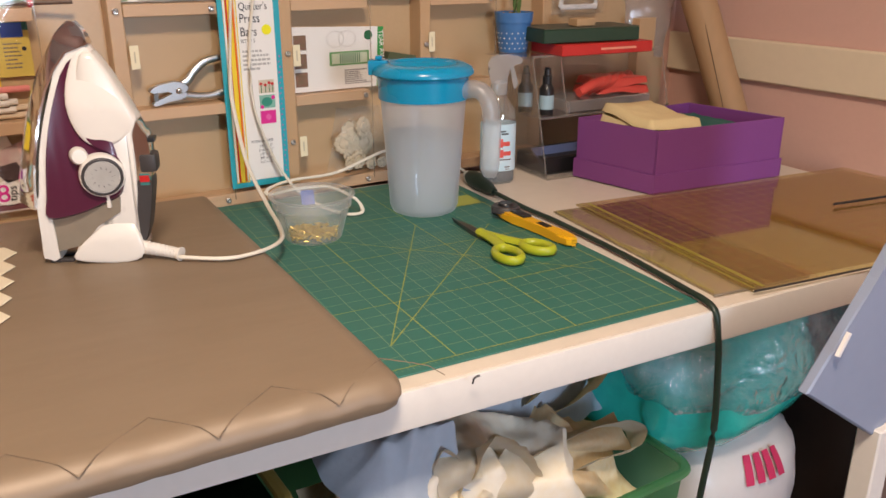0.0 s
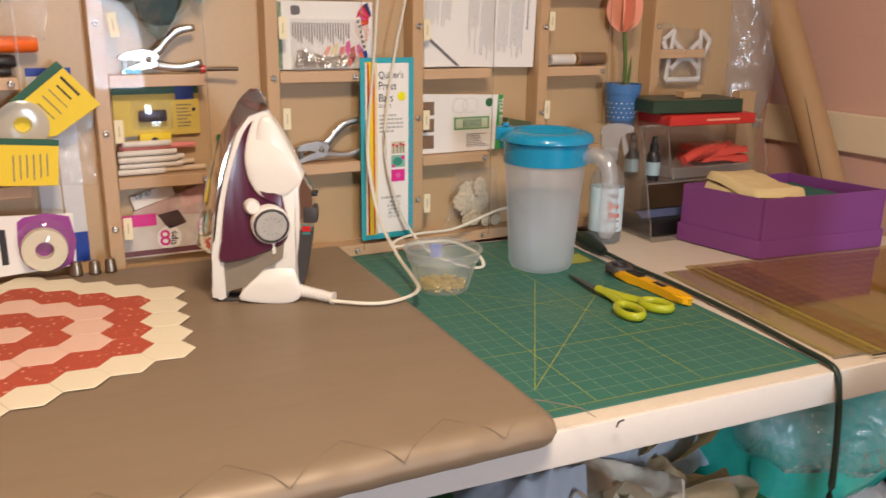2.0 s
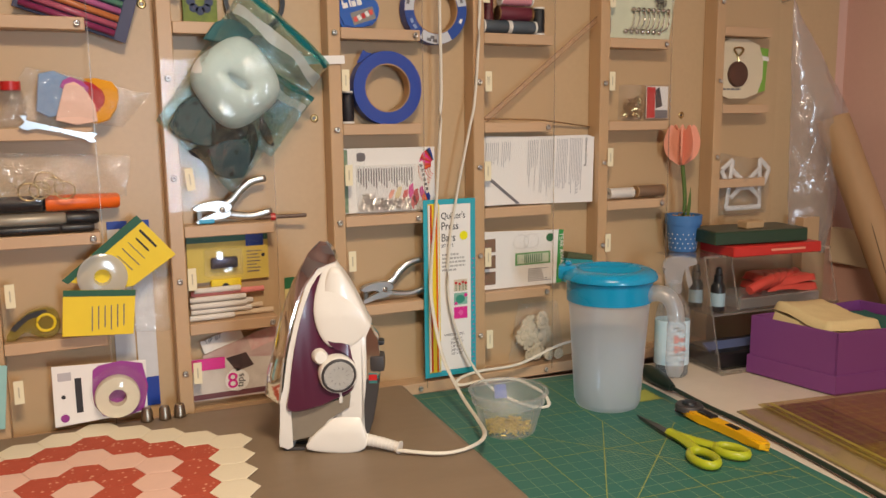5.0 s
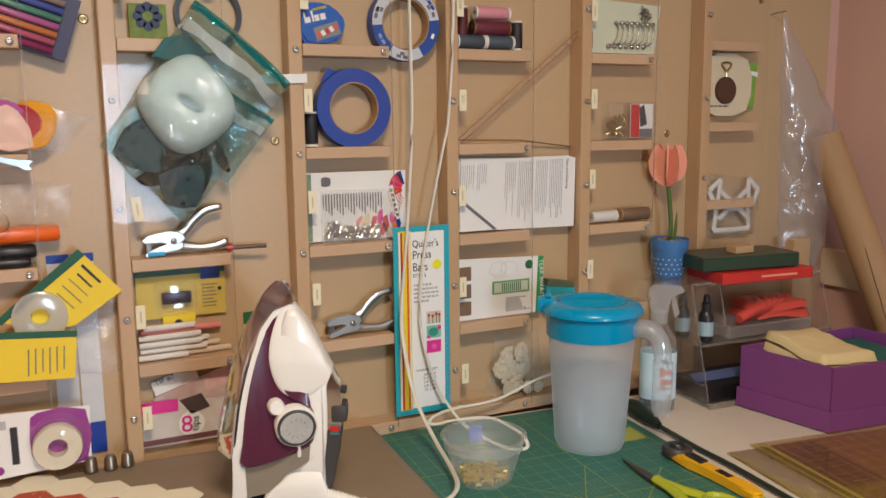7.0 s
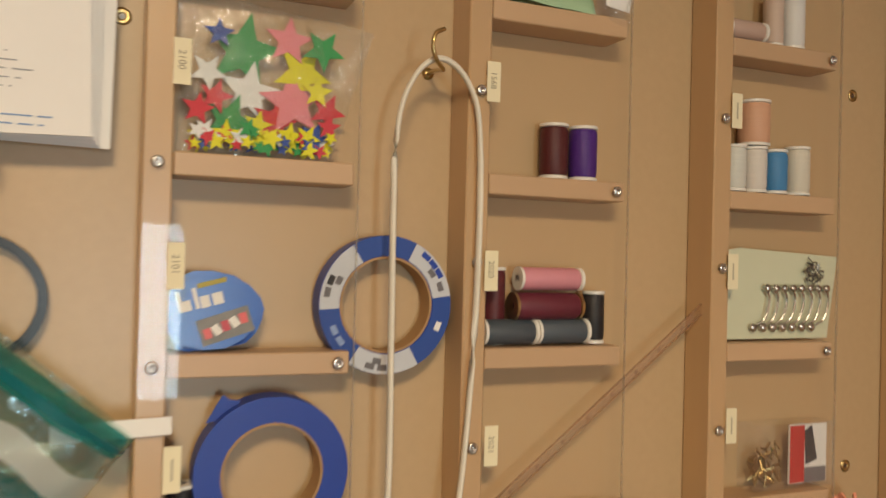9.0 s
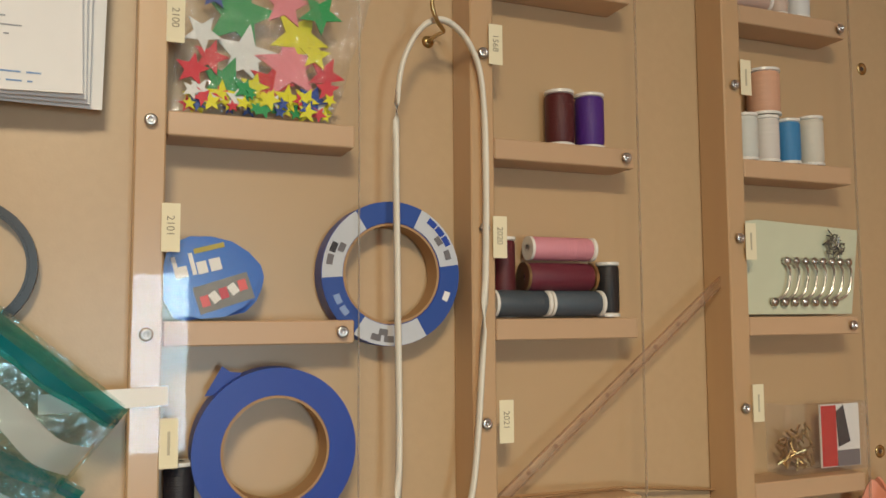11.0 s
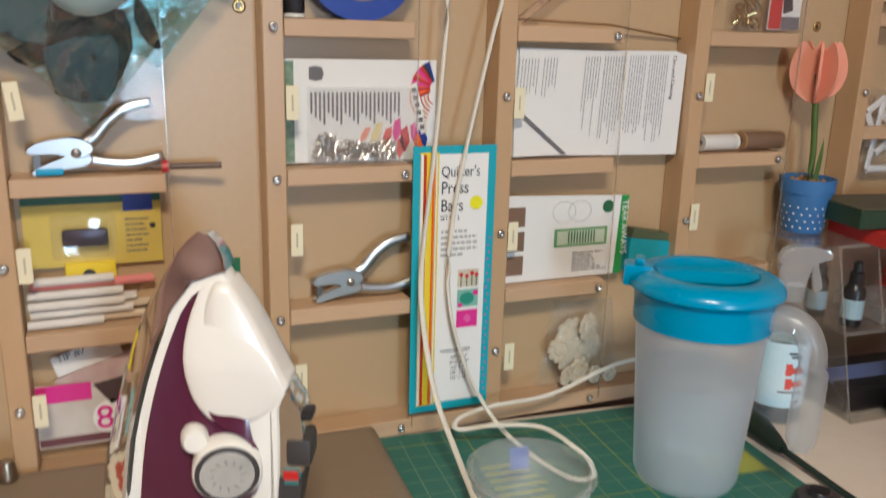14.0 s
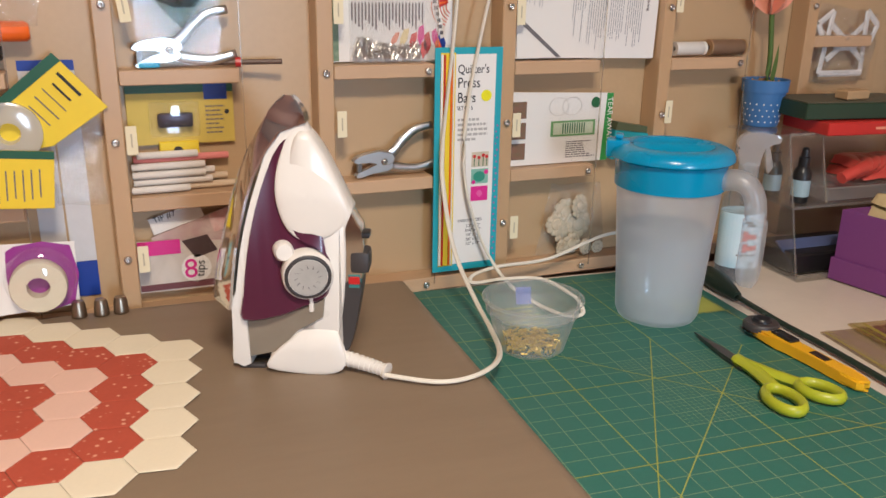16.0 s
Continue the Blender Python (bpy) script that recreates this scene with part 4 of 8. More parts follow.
for px, py, rz, w, d, zz, mat, lbl in ((0.712, 0.567, -8.3, 0.155, 0.370, 0.0010, CLEARRULE, "narrow clear acrylic quilting ruler lying on the table"), (0.757, 0.545, -8.4, 0.62, 0.395, 0.0042, AMBER, "broad amber tinted acrylic quilting ruler lying on the table")):
    r = thing("quilting_ruler", lbl, "ruler", pose(px, py, TOP + 0.0008 + zz, 0, 0, rz), group="quilting rulers")
    s = part("ruler_sheet", box(0, 0, 0, w, d, 0.0028, 0.0004), mat, r)
    s.visible_shadow = False
    part("ruler_edge", box(0, -0.0012, 0, w, -0.0002, 0.0028), DARKGRIP if mat is AMBER else GREYPLASTIC, r)
    bm = bmesh.new()
    for k in range(int(w / INCH)):
        strip(bm, 0.012 + k * INCH, 0.004, 0.012 + k * INCH, d - 0.004, 0.0005, 0.0031)
    for k in range(1, int(d / INCH)):
        strip(bm, 0.004, k * INCH + 0.008, w - 0.004, k * INCH + 0.008, 0.0005, 0.0031)
    part("ruler_print", bm, YLINE, r)
    bm = bmesh.new()
    strip(bm, 0.0045, 0.004, 0.0045, d - 0.004, 0.003, 0.0033)
    if mat is AMBER:
        strip(bm, 0.020, 0.004, 0.020, d - 0.004, 0.006, 0.0033)
    for k in range(int(d / INCH * 4)):
        strip(bm, 0.008, 0.008 + k * INCH / 4, 0.014, 0.008 + k * INCH / 4, 0.0006, 0.0033)
    part("edge_print", bm, YLINE, r)
hk = thing("dark_rod", "thin dark metal rod lying on the clear rulers", "rod")
part("rod", tube([(1.152, 0.701, 0.963), (1.30, 0.675, 0.963)], 0.0022, 8), BLACK, hk)

# purple box
bx = thing("purple_box", "open purple cardboard box holding folded cloths", "box", pose(0, 0, TOP + 0.0024))
NEAR, LEFT_, FAR_, RIGHT_ = Vector((0.976, 0.921)), Vector((0.946, 1.089)), Vector((1.236, 1.090)), Vector((1.262, 0.888))
ROUND_ = (NEAR, RIGHT_, FAR_, LEFT_)
H = 0.109


def box_walls(name, grow, z0, z1, mat, thick=0.0028):
    """Four card walls round the box, butted end to end."""
    c = sum(ROUND_, Vector((0, 0))) / 4
    for a, b in zip(ROUND_, ROUND_[1:] + ROUND_[:1]):
        d = (b - a).normalized()
        n = Vector((d.y, -d.x))
        a2, b2 = a + n * grow - d * grow, b + n * grow + d * (grow - thick - 0.0004)
        part(name, prism([tuple(a2), tuple(b2), tuple(b2 - n * thick), tuple(a2 - n * thick)], z0, z1, bevel=0.0006), mat, bx)


part("box_base", prism([tuple(p) for p in ROUND_], 0.0, 0.004), PURPLEIN, bx)
box_walls("side", -0.0005, 0.0045, H, PURPLEBOX)
box_walls("lid_rim", 0.0030, 0.0, 0.034, PURPLEBOX)


def cloth_fold(w, d, h, seed, layers=3):
    bm = bmesh.new()
    for k in range(layers):
        def fn(u, v, k=k):
            x, y = (u - 0.5) * w * (1 - 0.03 * k), (v - 0.5) * d * (1 - 0.04 * k)
            e = min(u, 1 - u, v, 1 - v)
            z = h * (k + 1) / layers - (h / layers) * 0.9 * max(0, 1 - e * 16) ** 2
            z += 0.006 * noise.noise((x * 14 + seed, y * 14, k)) + 0.002 * noise.noise((x * 50, y * 50 + seed, k))
            return (x + 0.005 * noise.noise((y * 18, k, seed)), y + 0.005 * noise.noise((x * 18, k, seed + 3)), z)
        s = sheet(22, 18, fn)
        merge(bm, s)
    return bm


c1 = tagged(link("folded_cloth", cloth_fold(0.122, 0.165, 0.05, 2), YELLOWCLOTH, None, "", True), "folded pale yellow cloth in the purple box", "cloth")
c1.matrix_basis = pose(1.045, 1.012, TOP + 0.076, 3, 2, -8)
c2 = tagged(link("folded_cloth", cloth_fold(0.10, 0.19, 0.035, 7), TEALCLOTH, None, "", True), "dark teal cloth in the purple box", "cloth")
c2.matrix_basis = pose(1.178, 1.000, TOP + 0.060, 0, -4, -8)
for cc, zz in (((1.042, 1.010), 0.064), ((1.172, 0.998), 0.052)):
    f = tagged(link("folded_cloth", cloth_fold(0.10, 0.18, zz, 9), TEALCLOTH, None, "", True), "dark cloth filling the bottom of the box", "cloth")
    f.matrix_basis = pose(cc[0], cc[1], TOP + 0.0065, 0, 0, -8)

# clear organiser with things in it
og = thing("acrylic_organiser", "clear acrylic three tier organiser on the table", "organiser", pose(0.884, 1.097, TOP + 0.0005, 0, 0, -3))
OW, OD, TOPY = 0.312, 0.150, 0.058
SHZ = (0.0, 0.106, 0.2125)
for z in SHZ:
    y0 = TOPY * z / 0.2125
    part("tier", box(-0.040 if z > 0.2 else 0, y0, z, OW, OD, z + 0.003, 0.0005), CLEARBOX, og)
    part("lip", box(0.0, y0 - 0.0033, z, OW, y0 - 0.0003, z + (0.004 if z else 0.010)), ACRYLIC_EDGE, og)
for x in (0, 0.062, OW - 0.003):
    top = 0.2122 if x != 0.062 else 0.2120
    bot = 0.0032 if x != 0.062 else 0.1095
    y0, y1 = TOPY * bot / 0.2125 + 0.0005, TOPY * top / 0.2125
    part("side", prism([(y0, bot), (OD - 0.0035, bot), (OD - 0.0035, top), (y1, top)], 0, 0.003, m=Matrix.Translation((x, 0, 0)) @ Matrix(((0, 0, 1, 0), (1, 0, 0, 0), (0, 1, 0, 0), (0, 0, 0, 1)))), CLEARBOX, og)
    part("corner_edge", tube([(x + 0.0015, y0 - 0.0012, bot), (x + 0.0015, y1 - 0.0012, top)], 0.0013, 6), ACRYLIC_EDGE, og)
part("rear", box(0.0032, OD - 0.003, 0.0032, OW - 0.0032, OD, 0.2122), CLEARBOX, og)
OT = Matrix(og.matrix_basis)


def in_organiser(x, y, z, rz=0):
    return OT @ pose(x, y, z, 0, 0, rz)


gb = thing("green_case", "flat dark green box on the organiser", "box", in_organiser(0.128, 0.080, 0.2375, -6))
part("case_body", box(-0.1075, -0.045, 0, 0.0975, 0.05, 0.024, 0.0015), material("dark_green_board", (0.018, 0.05, 0.025), 0.5, vary=0.1), gb)
part("case_top", box(-0.1065, -0.044, 0.0243, 0.0965, 0.049, 0.026, 0.0005), material("grey_green_board", (0.10, 0.095, 0.06), 0.6), gb)
rb = thing("red_case", "flat red box under the green one on the organiser", "box", in_organiser(0.150, 0.075, 0.2158, -3))
part("case_body", box(-0.1045, -0.055, 0, 0.0995, 0.05, 0.020, 0.0015), material("red_board", (0.60, 0.03, 0.025), 0.4), rb)
part("label_bar", box(-0.02, -0.0556, 0.008, 0.06, -0.0551, 0.012), SALMON, rb)
wc = thing("wood_block", "small pale wooden block on the green box", "block", in_organiser(0.115, 0.066, 0.2640, 8))
part("block", prism([(-0.025, -0.012), (0.02, -0.015), (0.03, 0.0), (0.015, 0.014), (-0.022, 0.012)], 0, 0.014, bevel=0.002), material("pale_wood", (0.50, 0.33, 0.17), 0.6), wc)


def ink_bottle(x, y, z, h, label):
    b = thing("dropper_bottle", label, "bottle", in_organiser(x, y, z), group="dropper bottles")
    part("glass", lathe([(0, 0), (0.0125, 0), (0.0135, 0.003), (0.0135, h * 0.55), (0.008, h * 0.66), (0.0065, h * 0.68)], 20), BLACK, b, smooth=40)
    part("cap", lathe([(0.0085, h * 0.66), (0.0085, h * 0.82), (0.006, h * 0.84), (0.0055, h * 0.97), (0.003, h), (0, h)], 16), BLACK, b, smooth=40)
    part("bottle_label", lathe([(0.0137, h * 0.12), (0.0137, h * 0.42)], 20), material("teal_label", (0.35, 0.50, 0.58), 0.5), b)


ink_bottle(0.034, 0.055, 0.1095, 0.085, "small dark dropper bottle with a teal label")
ink_bottle(0.018, 0.100, 0.1095, 0.085, "small dark dropper bottle with a teal label")
cbx = thing("clear_case", "flat clear plastic case in the organiser", "case", in_organiser(0.175, 0.085, 0.1095))
part("case_body", box(-0.10, -0.045, 0, 0.10, 0.045, 0.022, 0.002), clear("case_plastic", (0.85, 0.87, 0.9), 0.05, 0.1, haze=0.3), cbx)
gl = thing("rubber_gloves", "pair of coral red rubber gloves lying in the organiser", "gloves", in_organiser(0.170, 0.084, 0.1325))
for k in range(5):
    y0 = -0.045 + 0.01 * k
    part("finger", tube(smoothed([(-0.075 + 0.03 * k, y0, 0.014), (-0.04 + 0.03 * k, y0 + 0.005, 0.024), (0.0 + 0.025 * k, y0 + 0.025, 0.026), (0.03 + 0.02 * k, 0.03, 0.02)], 5), [0.009 + 0.0002 * j for j in range(16)], 10), CORAL, gl, smooth=60)
part("cuff", cloth_fold(0.13, 0.085, 0.03, 4, 2), CORAL, gl, smooth=True).location = (0.05, 0.01, 0)
bc = thing("blue_case", "dark folding case with a blue lid in the organiser", "case", in_organiser(0.085, 0.068, 0.0035))
part("tray", box(-0.075, -0.05, 0, 0.09, 0.045, 0.032, 0.003), BLACK, bc)
part("lid", box(-0.075, -0.05, 0, 0.09, 0.0, 0.004, 0.001), material("slate_blue", (0.10, 0.14, 0.30), 0.45), bc).matrix_basis = pose(0, -0.002, 0.040, 32, 0, 0)

# tulip in a pot
tp = thing("felt_tulip", "salmon felt tulip in a blue pot with white dots", "ornament", pose(0.905, 1.236, TOP + 0.2163) @ Matrix.Diagonal((0.95, 0.95, 1.03, 1)))
part("pot", lathe([(0, 0), (0.0260, 0), (0.0278, 0.002), (0.0343, 0.052), (0.0366, 0.052), (0.0380, 0.070), (0.0345, 0.070), (0.0315, 0.050), (0, 0.050)], 36), POTBLUE, tp, "blue pot", smooth=40)
dots = bmesh.new()
for r in range(4):
    for k in range(18):
        a = 2 * math.pi * (k + 0.5 * (r % 2)) / 18
        z = 0.008 + 0.0088 * r
        rr = 0.0279 + 0.0065 * z / 0.05 + 0.0001
        lathe([(0, 0.0006), (0.0013, 0.0004), (0.0014, 0)], 6, dots, Matrix.Translation((rr * math.cos(a), rr * math.sin(a), z)) @ Euler((0, math.pi / 2, a)).to_matrix().to_4x4())
tagged(part("dots", dots, PAPER, tp), kind="stuff")
part("stem", tube(smoothed([(0, 0, 0.045), (0.002, 0, 0.10), (-0.006, 0, 0.16), (-0.010, 0, 0.20)], 5), 0.0042, 8), STEMGREEN, tp, smooth=True)
part("leaf", sheet(2, 10, lambda u, v: (0.004 + (u - 0.5) * 0.010 * math.sin(math.pi * min(1, v + 0.1)) + 0.004 * v, -0.004 - 0.006 * math.sin(v * 2), 0.046 + 0.085 * v)), STEMGREEN, tp)
rnd = random.Random(5)
moss = bmesh.new()
for k in range(40):
    a, r = rnd.uniform(0, 6.28), 0.027 * math.sqrt(rnd.random())
    lathe([(0, 0.005), (0.005, 0.0), (0, -0.004)], 6, moss, pose(r * math.cos(a), r * math.sin(a), 0.058 + rnd.uniform(-0.002, 0.008), rnd.uniform(0, 90), 0, rnd.uniform(0, 180)))
part("moss", moss, CARDBOARD, tp)
half = rounder([(0, -0.036), (0.018, -0.033), (0.031, -0.020), (0.036, 0.000), (0.032, 0.019), (0.022, 0.035), (0.010, 0.024), (0.0, 0.030)], 3)
for a in (-42, 48, 88, 138, 228, 268):
    bm = prism(half, -0.0016, 0.0016, m=FACE)
    bm.transform(pose(-0.010, 0, 0.205, 0, 0, a))
    part("petal", bm, SALMON, tp, "salmon felt petal")

# ---------------------------------------------------------------- things on the storage board
def wall_card(name, label, category, poly, y, thick, mat, m2=None, group=""):
    """A flat card that stands or hangs on the board, given by its outline in x, z."""
    t = thing(name, label, category, group=group)
    part("card", prism(poly, 0, thick, m=Matrix.Translation((0, y, 0)) @ FACE, bevel=min(thick * 0.3, 0.0004)), mat, t)
    return t


def flat(name, poly, y, mat, parent, thick=0.0003, label=""):
    return part(name, prism(poly, 0, thick, m=Matrix.Translation((0, y, 0)) @ FACE), mat, parent, label)


def rect(x0, z0, x1, z1):
    return [(x0, z0), (x1, z0), (x1, z1), (x0, z1)]


def disc(cx, cz, r, n=20, sx=1.0):
    return [(cx + sx * r * math.cos(2 * math.pi * k / n), cz + r * math.sin(2 * math.pi * k / n)) for k in range(n)]


def turned(poly, deg, cx, cz):
    c, s = math.cos(radians(deg)), math.sin(radians(deg))
    return [(cx + x * c - z * s, cz + x * s + z * c) for x, z in poly]


def film_bag(name, label, corners, y, bulge, mat, category="bag", seed=0, n=22, group=""):
    """A clear bag: two wrinkled films over a four cornered outline in x, z."""
    t = thing(name, label, category, group=group)
    a, b, c, d = [Vector(p) for p in corners]

    def fn(side):
        def f(u, v):
            p = (a * (1 - u) + b * u) * (1 - v) + (d * (1 - u) + c * u) * v
            k = math.sin(math.pi * u) ** 0.6 * math.sin(math.pi * v) ** 0.6
            w = noise.noise((p.x * 28 + seed, p.y * 28, side * 3)) + 0.6 * abs(noise.noise((p.x * 60, p.y * 60 + seed, side)))
            edge = 0.006 * noise.noise((p.x * 25, p.y * 25, seed + 9))
            return (p.x + edge, y + (-bulge * k * (1 + 0.35 * w) if side else -0.0006 - 0.001 * k) - (0.002 * w if side else 0) * (1 - k), p.y + edge)
        return f
    f1 = part("front_film", sheet(n, n, fn(1)), mat, t, smooth=True)
    f1.visible_shadow = False
    f2 = part("back_film", sheet(8, 8, fn(0)), mat, t, smooth=True)
    f2.visible_shadow = False
    return t


def thread_spool(x, y, z, r, h, colour, along="z", label="", ends=None, group="thread spools"):
    m = pose(x, y, z) if along == "z" else pose(x, y, z, 0, 90, 0)
    t = thing("thread_spool", label, "thread spool", m, group=group)
    mat = material("thread", colour, 0.55, vary=0.2, grain=10, stretch=(1, 1, 60), bump=0.5, bump_scale=12, patch=3)
    part("thread", lathe([(r * 0.86, 0.003), (r * 0.97, 0.006), (r * 0.97, h - 0.006), (r * 0.86, h - 0.003)], 20), mat, t, smooth=40)
    e = ends or WHITEPLASTIC
    part("flange", lathe([(r * 0.35, 0), (r, 0), (r, 0.0025), (r * 0.85, 0.0035), (r * 0.35, 0.0035)], 20), e, t, smooth=40)
    part("flange", lathe([(r * 0.35, h - 0.0035), (r * 0.85, h - 0.0035), (r, h - 0.0025), (r, h), (r * 0.35, h)], 20), e, t, smooth=40)
    return t


def tape_roll(name, label, x, y, z, rin, rout, w, mat, core, group=""):
    t = thing(name, label, "tape roll", pose(x, y, z, 90, 0, 0), group=group)
    part("tape", lathe([(rin + 0.002, 0), (rout, 0), (rout, w), (rin + 0.002, w), (rin + 0.002, 0)], 56), mat, t, smooth=30)
    part("core", lathe([(rin, 0.0003), (rin + 0.0019, 0.0003), (rin + 0.0019, w - 0.0003), (rin, w - 0.0003), (rin, 0.0003)], 48), core, t, smooth=30)
    return t


TAGINK = material("faint_ink", (0.52, 0.46, 0.33), 0.7)


# numbered paper tags on the clear fronts
def tag(x, z, text="", tilt=0):
    t = thing("number_tag", "small cream paper number tag on a clear front", "tag", group="number tags")
    w, h = 0.0125, 0.034
    y = FRONT - 0.0034
    part("tag_paper", prism(turned(rect(-w / 2, -h / 2, w / 2, h / 2), tilt, x, z), 0, 0.0004, m=Matrix.Translation((0, y, 0)) @ FACE), CREAMPAPER, t)
    m = Matrix.Translation((x, y - 0.0006, z)) @ FACE @ pose(0, 0, 0, 0, 0, -90 + tilt)
    if text:
        lettering("tag_number", text, 0.0074, m @ pose(-0.0085, -0.0026, 0), material("tag_ink", (0.34, 0.29, 0.20), 0.7), t, 0.0001)
    else:
        part("tag_bar", box(-0.008, -0.0009, 0, 0.008, 0.0009, 0.0002), TAGINK, t).matrix_basis = m


for x, z, s in ((0.218, 1.788, "2100"), (0.2175, 1.639, "2101"), (0.219, 1.491, ""), (0.220, 1.340, ""), (0.222, 1.198, ""), (0.224, 1.041, ""), (0.470, 1.800, "1568"), (0.472, 1.640, "2020"),
                (0.476, 1.492, "2021"), (0.474, 1.338, ""), (0.474, 1.185, ""), (0.477, 1.035, ""), (0.733, 1.800, ""), (0.732, 1.644, ""), (0.734, 1.495, ""), (0.733, 1.355, ""), (0.731, 1.193, ""),
                (-0.034, 1.191, ""), (-0.034, 1.043, ""), (-0.029, 1.343, ""), (-0.032, 1.640, ""), (-0.281, 1.189, ""), (-0.281, 1.049, ""), (-0.286, 1.49, ""), (0.218, 1.94, ""), (0.472, 1.94, ""), (0.734, 1.94, "")):
    tag(x, z, s, 6 if (x, z) == (-0.029, 1.343) else 0)

# hook and screw holes
hook = thing("brass_hook", "brass cup hook screwed into the board", "hook")
part("hook_wire", tube(smoothed([(0.426, BOARD + 0.004, 1.810), (0.425, 1.268, 1.809), (0.424, 1.250, 1.806), (0.421, 1.238, 1.804), (0.412, 1.229, 1.808), (0.407, 1.226, 1.818), (0.409, 1.226, 1.829), (0.417, 1.227, 1.834)], 6), 0.0018, 8), BRASS, hook, smooth=True)
part("collar", lathe([(0.0, 0.003), (0.0045, 0.002), (0.0055, 0)], 16, m=pose(0.426, BOARD - 0.0002, 1.810, 90, 0, 0)), BRASS, hook, smooth=True)
for x, z in ((0.177, 1.826), (0.177, 1.432), (0.933, 1.842), (0.933, 1.432), (-0.078, 1.60), (1.16, 1.69)):
    sk = thing("sunk_screw", "brass screw sunk into the board", "screw", pose(x, BOARD - 0.0003, z, 90, 0, 0), group="board screws")
    part("cup", lathe([(0.0025, 0.0002), (0.0045, 0.0012), (0.0068, 0.0003), (0.0068, -0.002)], 20), BRASS, sk, smooth=True)
    part("head", lathe([(0, 0.0003), (0.0024, 0.0002), (0.0025, 0)], 12), DARKSTEEL, sk)

# column C: tapes, blue pack, pin pack, press bars, punch
tape_roll("blue_tape", "roll of plain blue masking tape behind the clear front", 0.294, 1.276, 1.480, 0.0375, 0.0595, 0.024, BLUETAPE, CARDBOARD)
tb = thing("tape_end", "loose torn end of blue masking tape", "tape end")
part("flap", prism([(0.244, 1.520), (0.256, 1.541), (0.262, 1.537), (0.270, 1.536), (0.262, 1.522)], 0, 0.0006, m=Matrix.Translation((0, 1.262, 0)) @ FACE), BLUETAPE, tb)
tape_roll("printed_tape", "roll of masking tape with blue and white printed side", 0.385, 1.281, 1.610, 0.038, 0.057, 0.022, BLUETAPE, CARDBOARD)
pr = thing("tape_wrapper", "printed blue and white wrapper on the tape roll", "wrapper", pose(0.385, 1.2585, 1.610, 90, 0, 0))
PALETAPE = material("pale_blue_print", (0.25, 0.35, 0.60), 0.5)
TAPEWHITE = material("tape_side_white", (0.56, 0.58, 0.62), 0.5, vary=0.1)
TAPENAVY = material("tape_side_blue", (0.012, 0.060, 0.30), 0.5, vary=0.1)
for a0, a1, m in ((8, 64, TAPEWHITE), (64, 122, TAPENAVY), (122, 184, TAPEWHITE), (184, 236, TAPENAVY), (236, 300, TAPEWHITE), (300, 368, TAPENAVY)):
    def arc(u, v, a0=a0, a1=a1):
        a = radians(a0 + (a1 - a0) * u)
        r = 0.0405 + 0.0162 * v
        return (r * math.cos(a), r * math.sin(a), 0.0004)
    part("wrapper_panel", sheet(10, 1, arc), m, pr)
for a0, r0, m in ((26, 0.050, BLUETAPE), (36, 0.050, BLUETAPE), (46, 0.050, BLUETAPE), (30, 0.0445, INK), (14, 0.0465, INK), (150, 0.0430, INK), (153, 0.0490, INKBLACK), (164, 0.0490, INK), (250, 0.0490, INK), (262, 0.0490, INK), (256, 0.0440, INK), (334, 0.0460, PAPER), (200, 0.0460, PALETAPE), (212, 0.0460, PALETAPE)):
    def arc2(u, v, a0=a0, r0=r0):
        a = radians(a0 + 9 * u)
        r = r0 + 0.005 * v
        return (r * math.cos(a), r * math.sin(a), 0.0008)
    part("print_bar", sheet(4, 1, arc2), m, pr)
sp = thing("blue_pack", "blue shrink-wrapped tape pack with white print", "pack")
BLUEPACK = material("blue_pack_film", (0.03, 0.13, 0.50), 0.25, vary=0.1, coat=0.3)
part("pack_body", prism(rounder([(0.213, 1.592), (0.216, 1.622), (0.232, 1.635), (0.262, 1.632), (0.283, 1.615), (0.284, 1.598), (0.272, 1.580), (0.240, 1.5755), (0.222, 1.5755)], 2), 0, 0.022, m=Matrix.Translation((0, 1.280, 0)) @ FACE, bevel=0.004, seg=2), BLUEPACK, sp, smooth=40)
for k, (dx, dz, w, h) in enumerate(((-0.019, 0.002, 0.003, 0.016), (-0.0145, -0.002, 0.006, 0.008), (-0.007, 0.002, 0.003, 0.016), (-0.001, -0.002, 0.007, 0.009), (0.0085, -0.002, 0.008, 0.009))):
    p0 = turned([(dx, dz)], 15, 0.241, 1.6145)[0]
    flat("print_mark", turned(rect(-w / 2, -h / 2, w / 2, h / 2), 15, *p0), 1.2576, PAPER, sp)
flat("print_mark", turned(rect(-0.011, -0.0018, 0.011, 0.0018), 15, 0.245, 1.6265), 1.2576, material("gold_print", (0.45, 0.36, 0.05), 0.5), sp)
flat("picture", turned(rect(-0.020, -0.010, 0.020, 0.010), 18, 0.256, 1.594), 1.2576, material("room_picture", (0.12, 0.12, 0.12), 0.5, second=(0.30, 0.29, 0.27), patch=90), sp)
for k in range(5):
    flat("picture_mark", turned(rect(-0.003, -0.004, 0.003, 0.004), 18 + 20 * (k % 2), 0.243 + 0.0065 * k, 1.588 + 0.003 * k), 1.2571, (CORAL, PAPER, RED, PAPER, CORAL)[k], sp)
thread_spool(0.228, 1.266, 1.4230, 0.011, 0.052, (0.012, 0.012, 0.018), label="spool of black thread standing on a shelf")
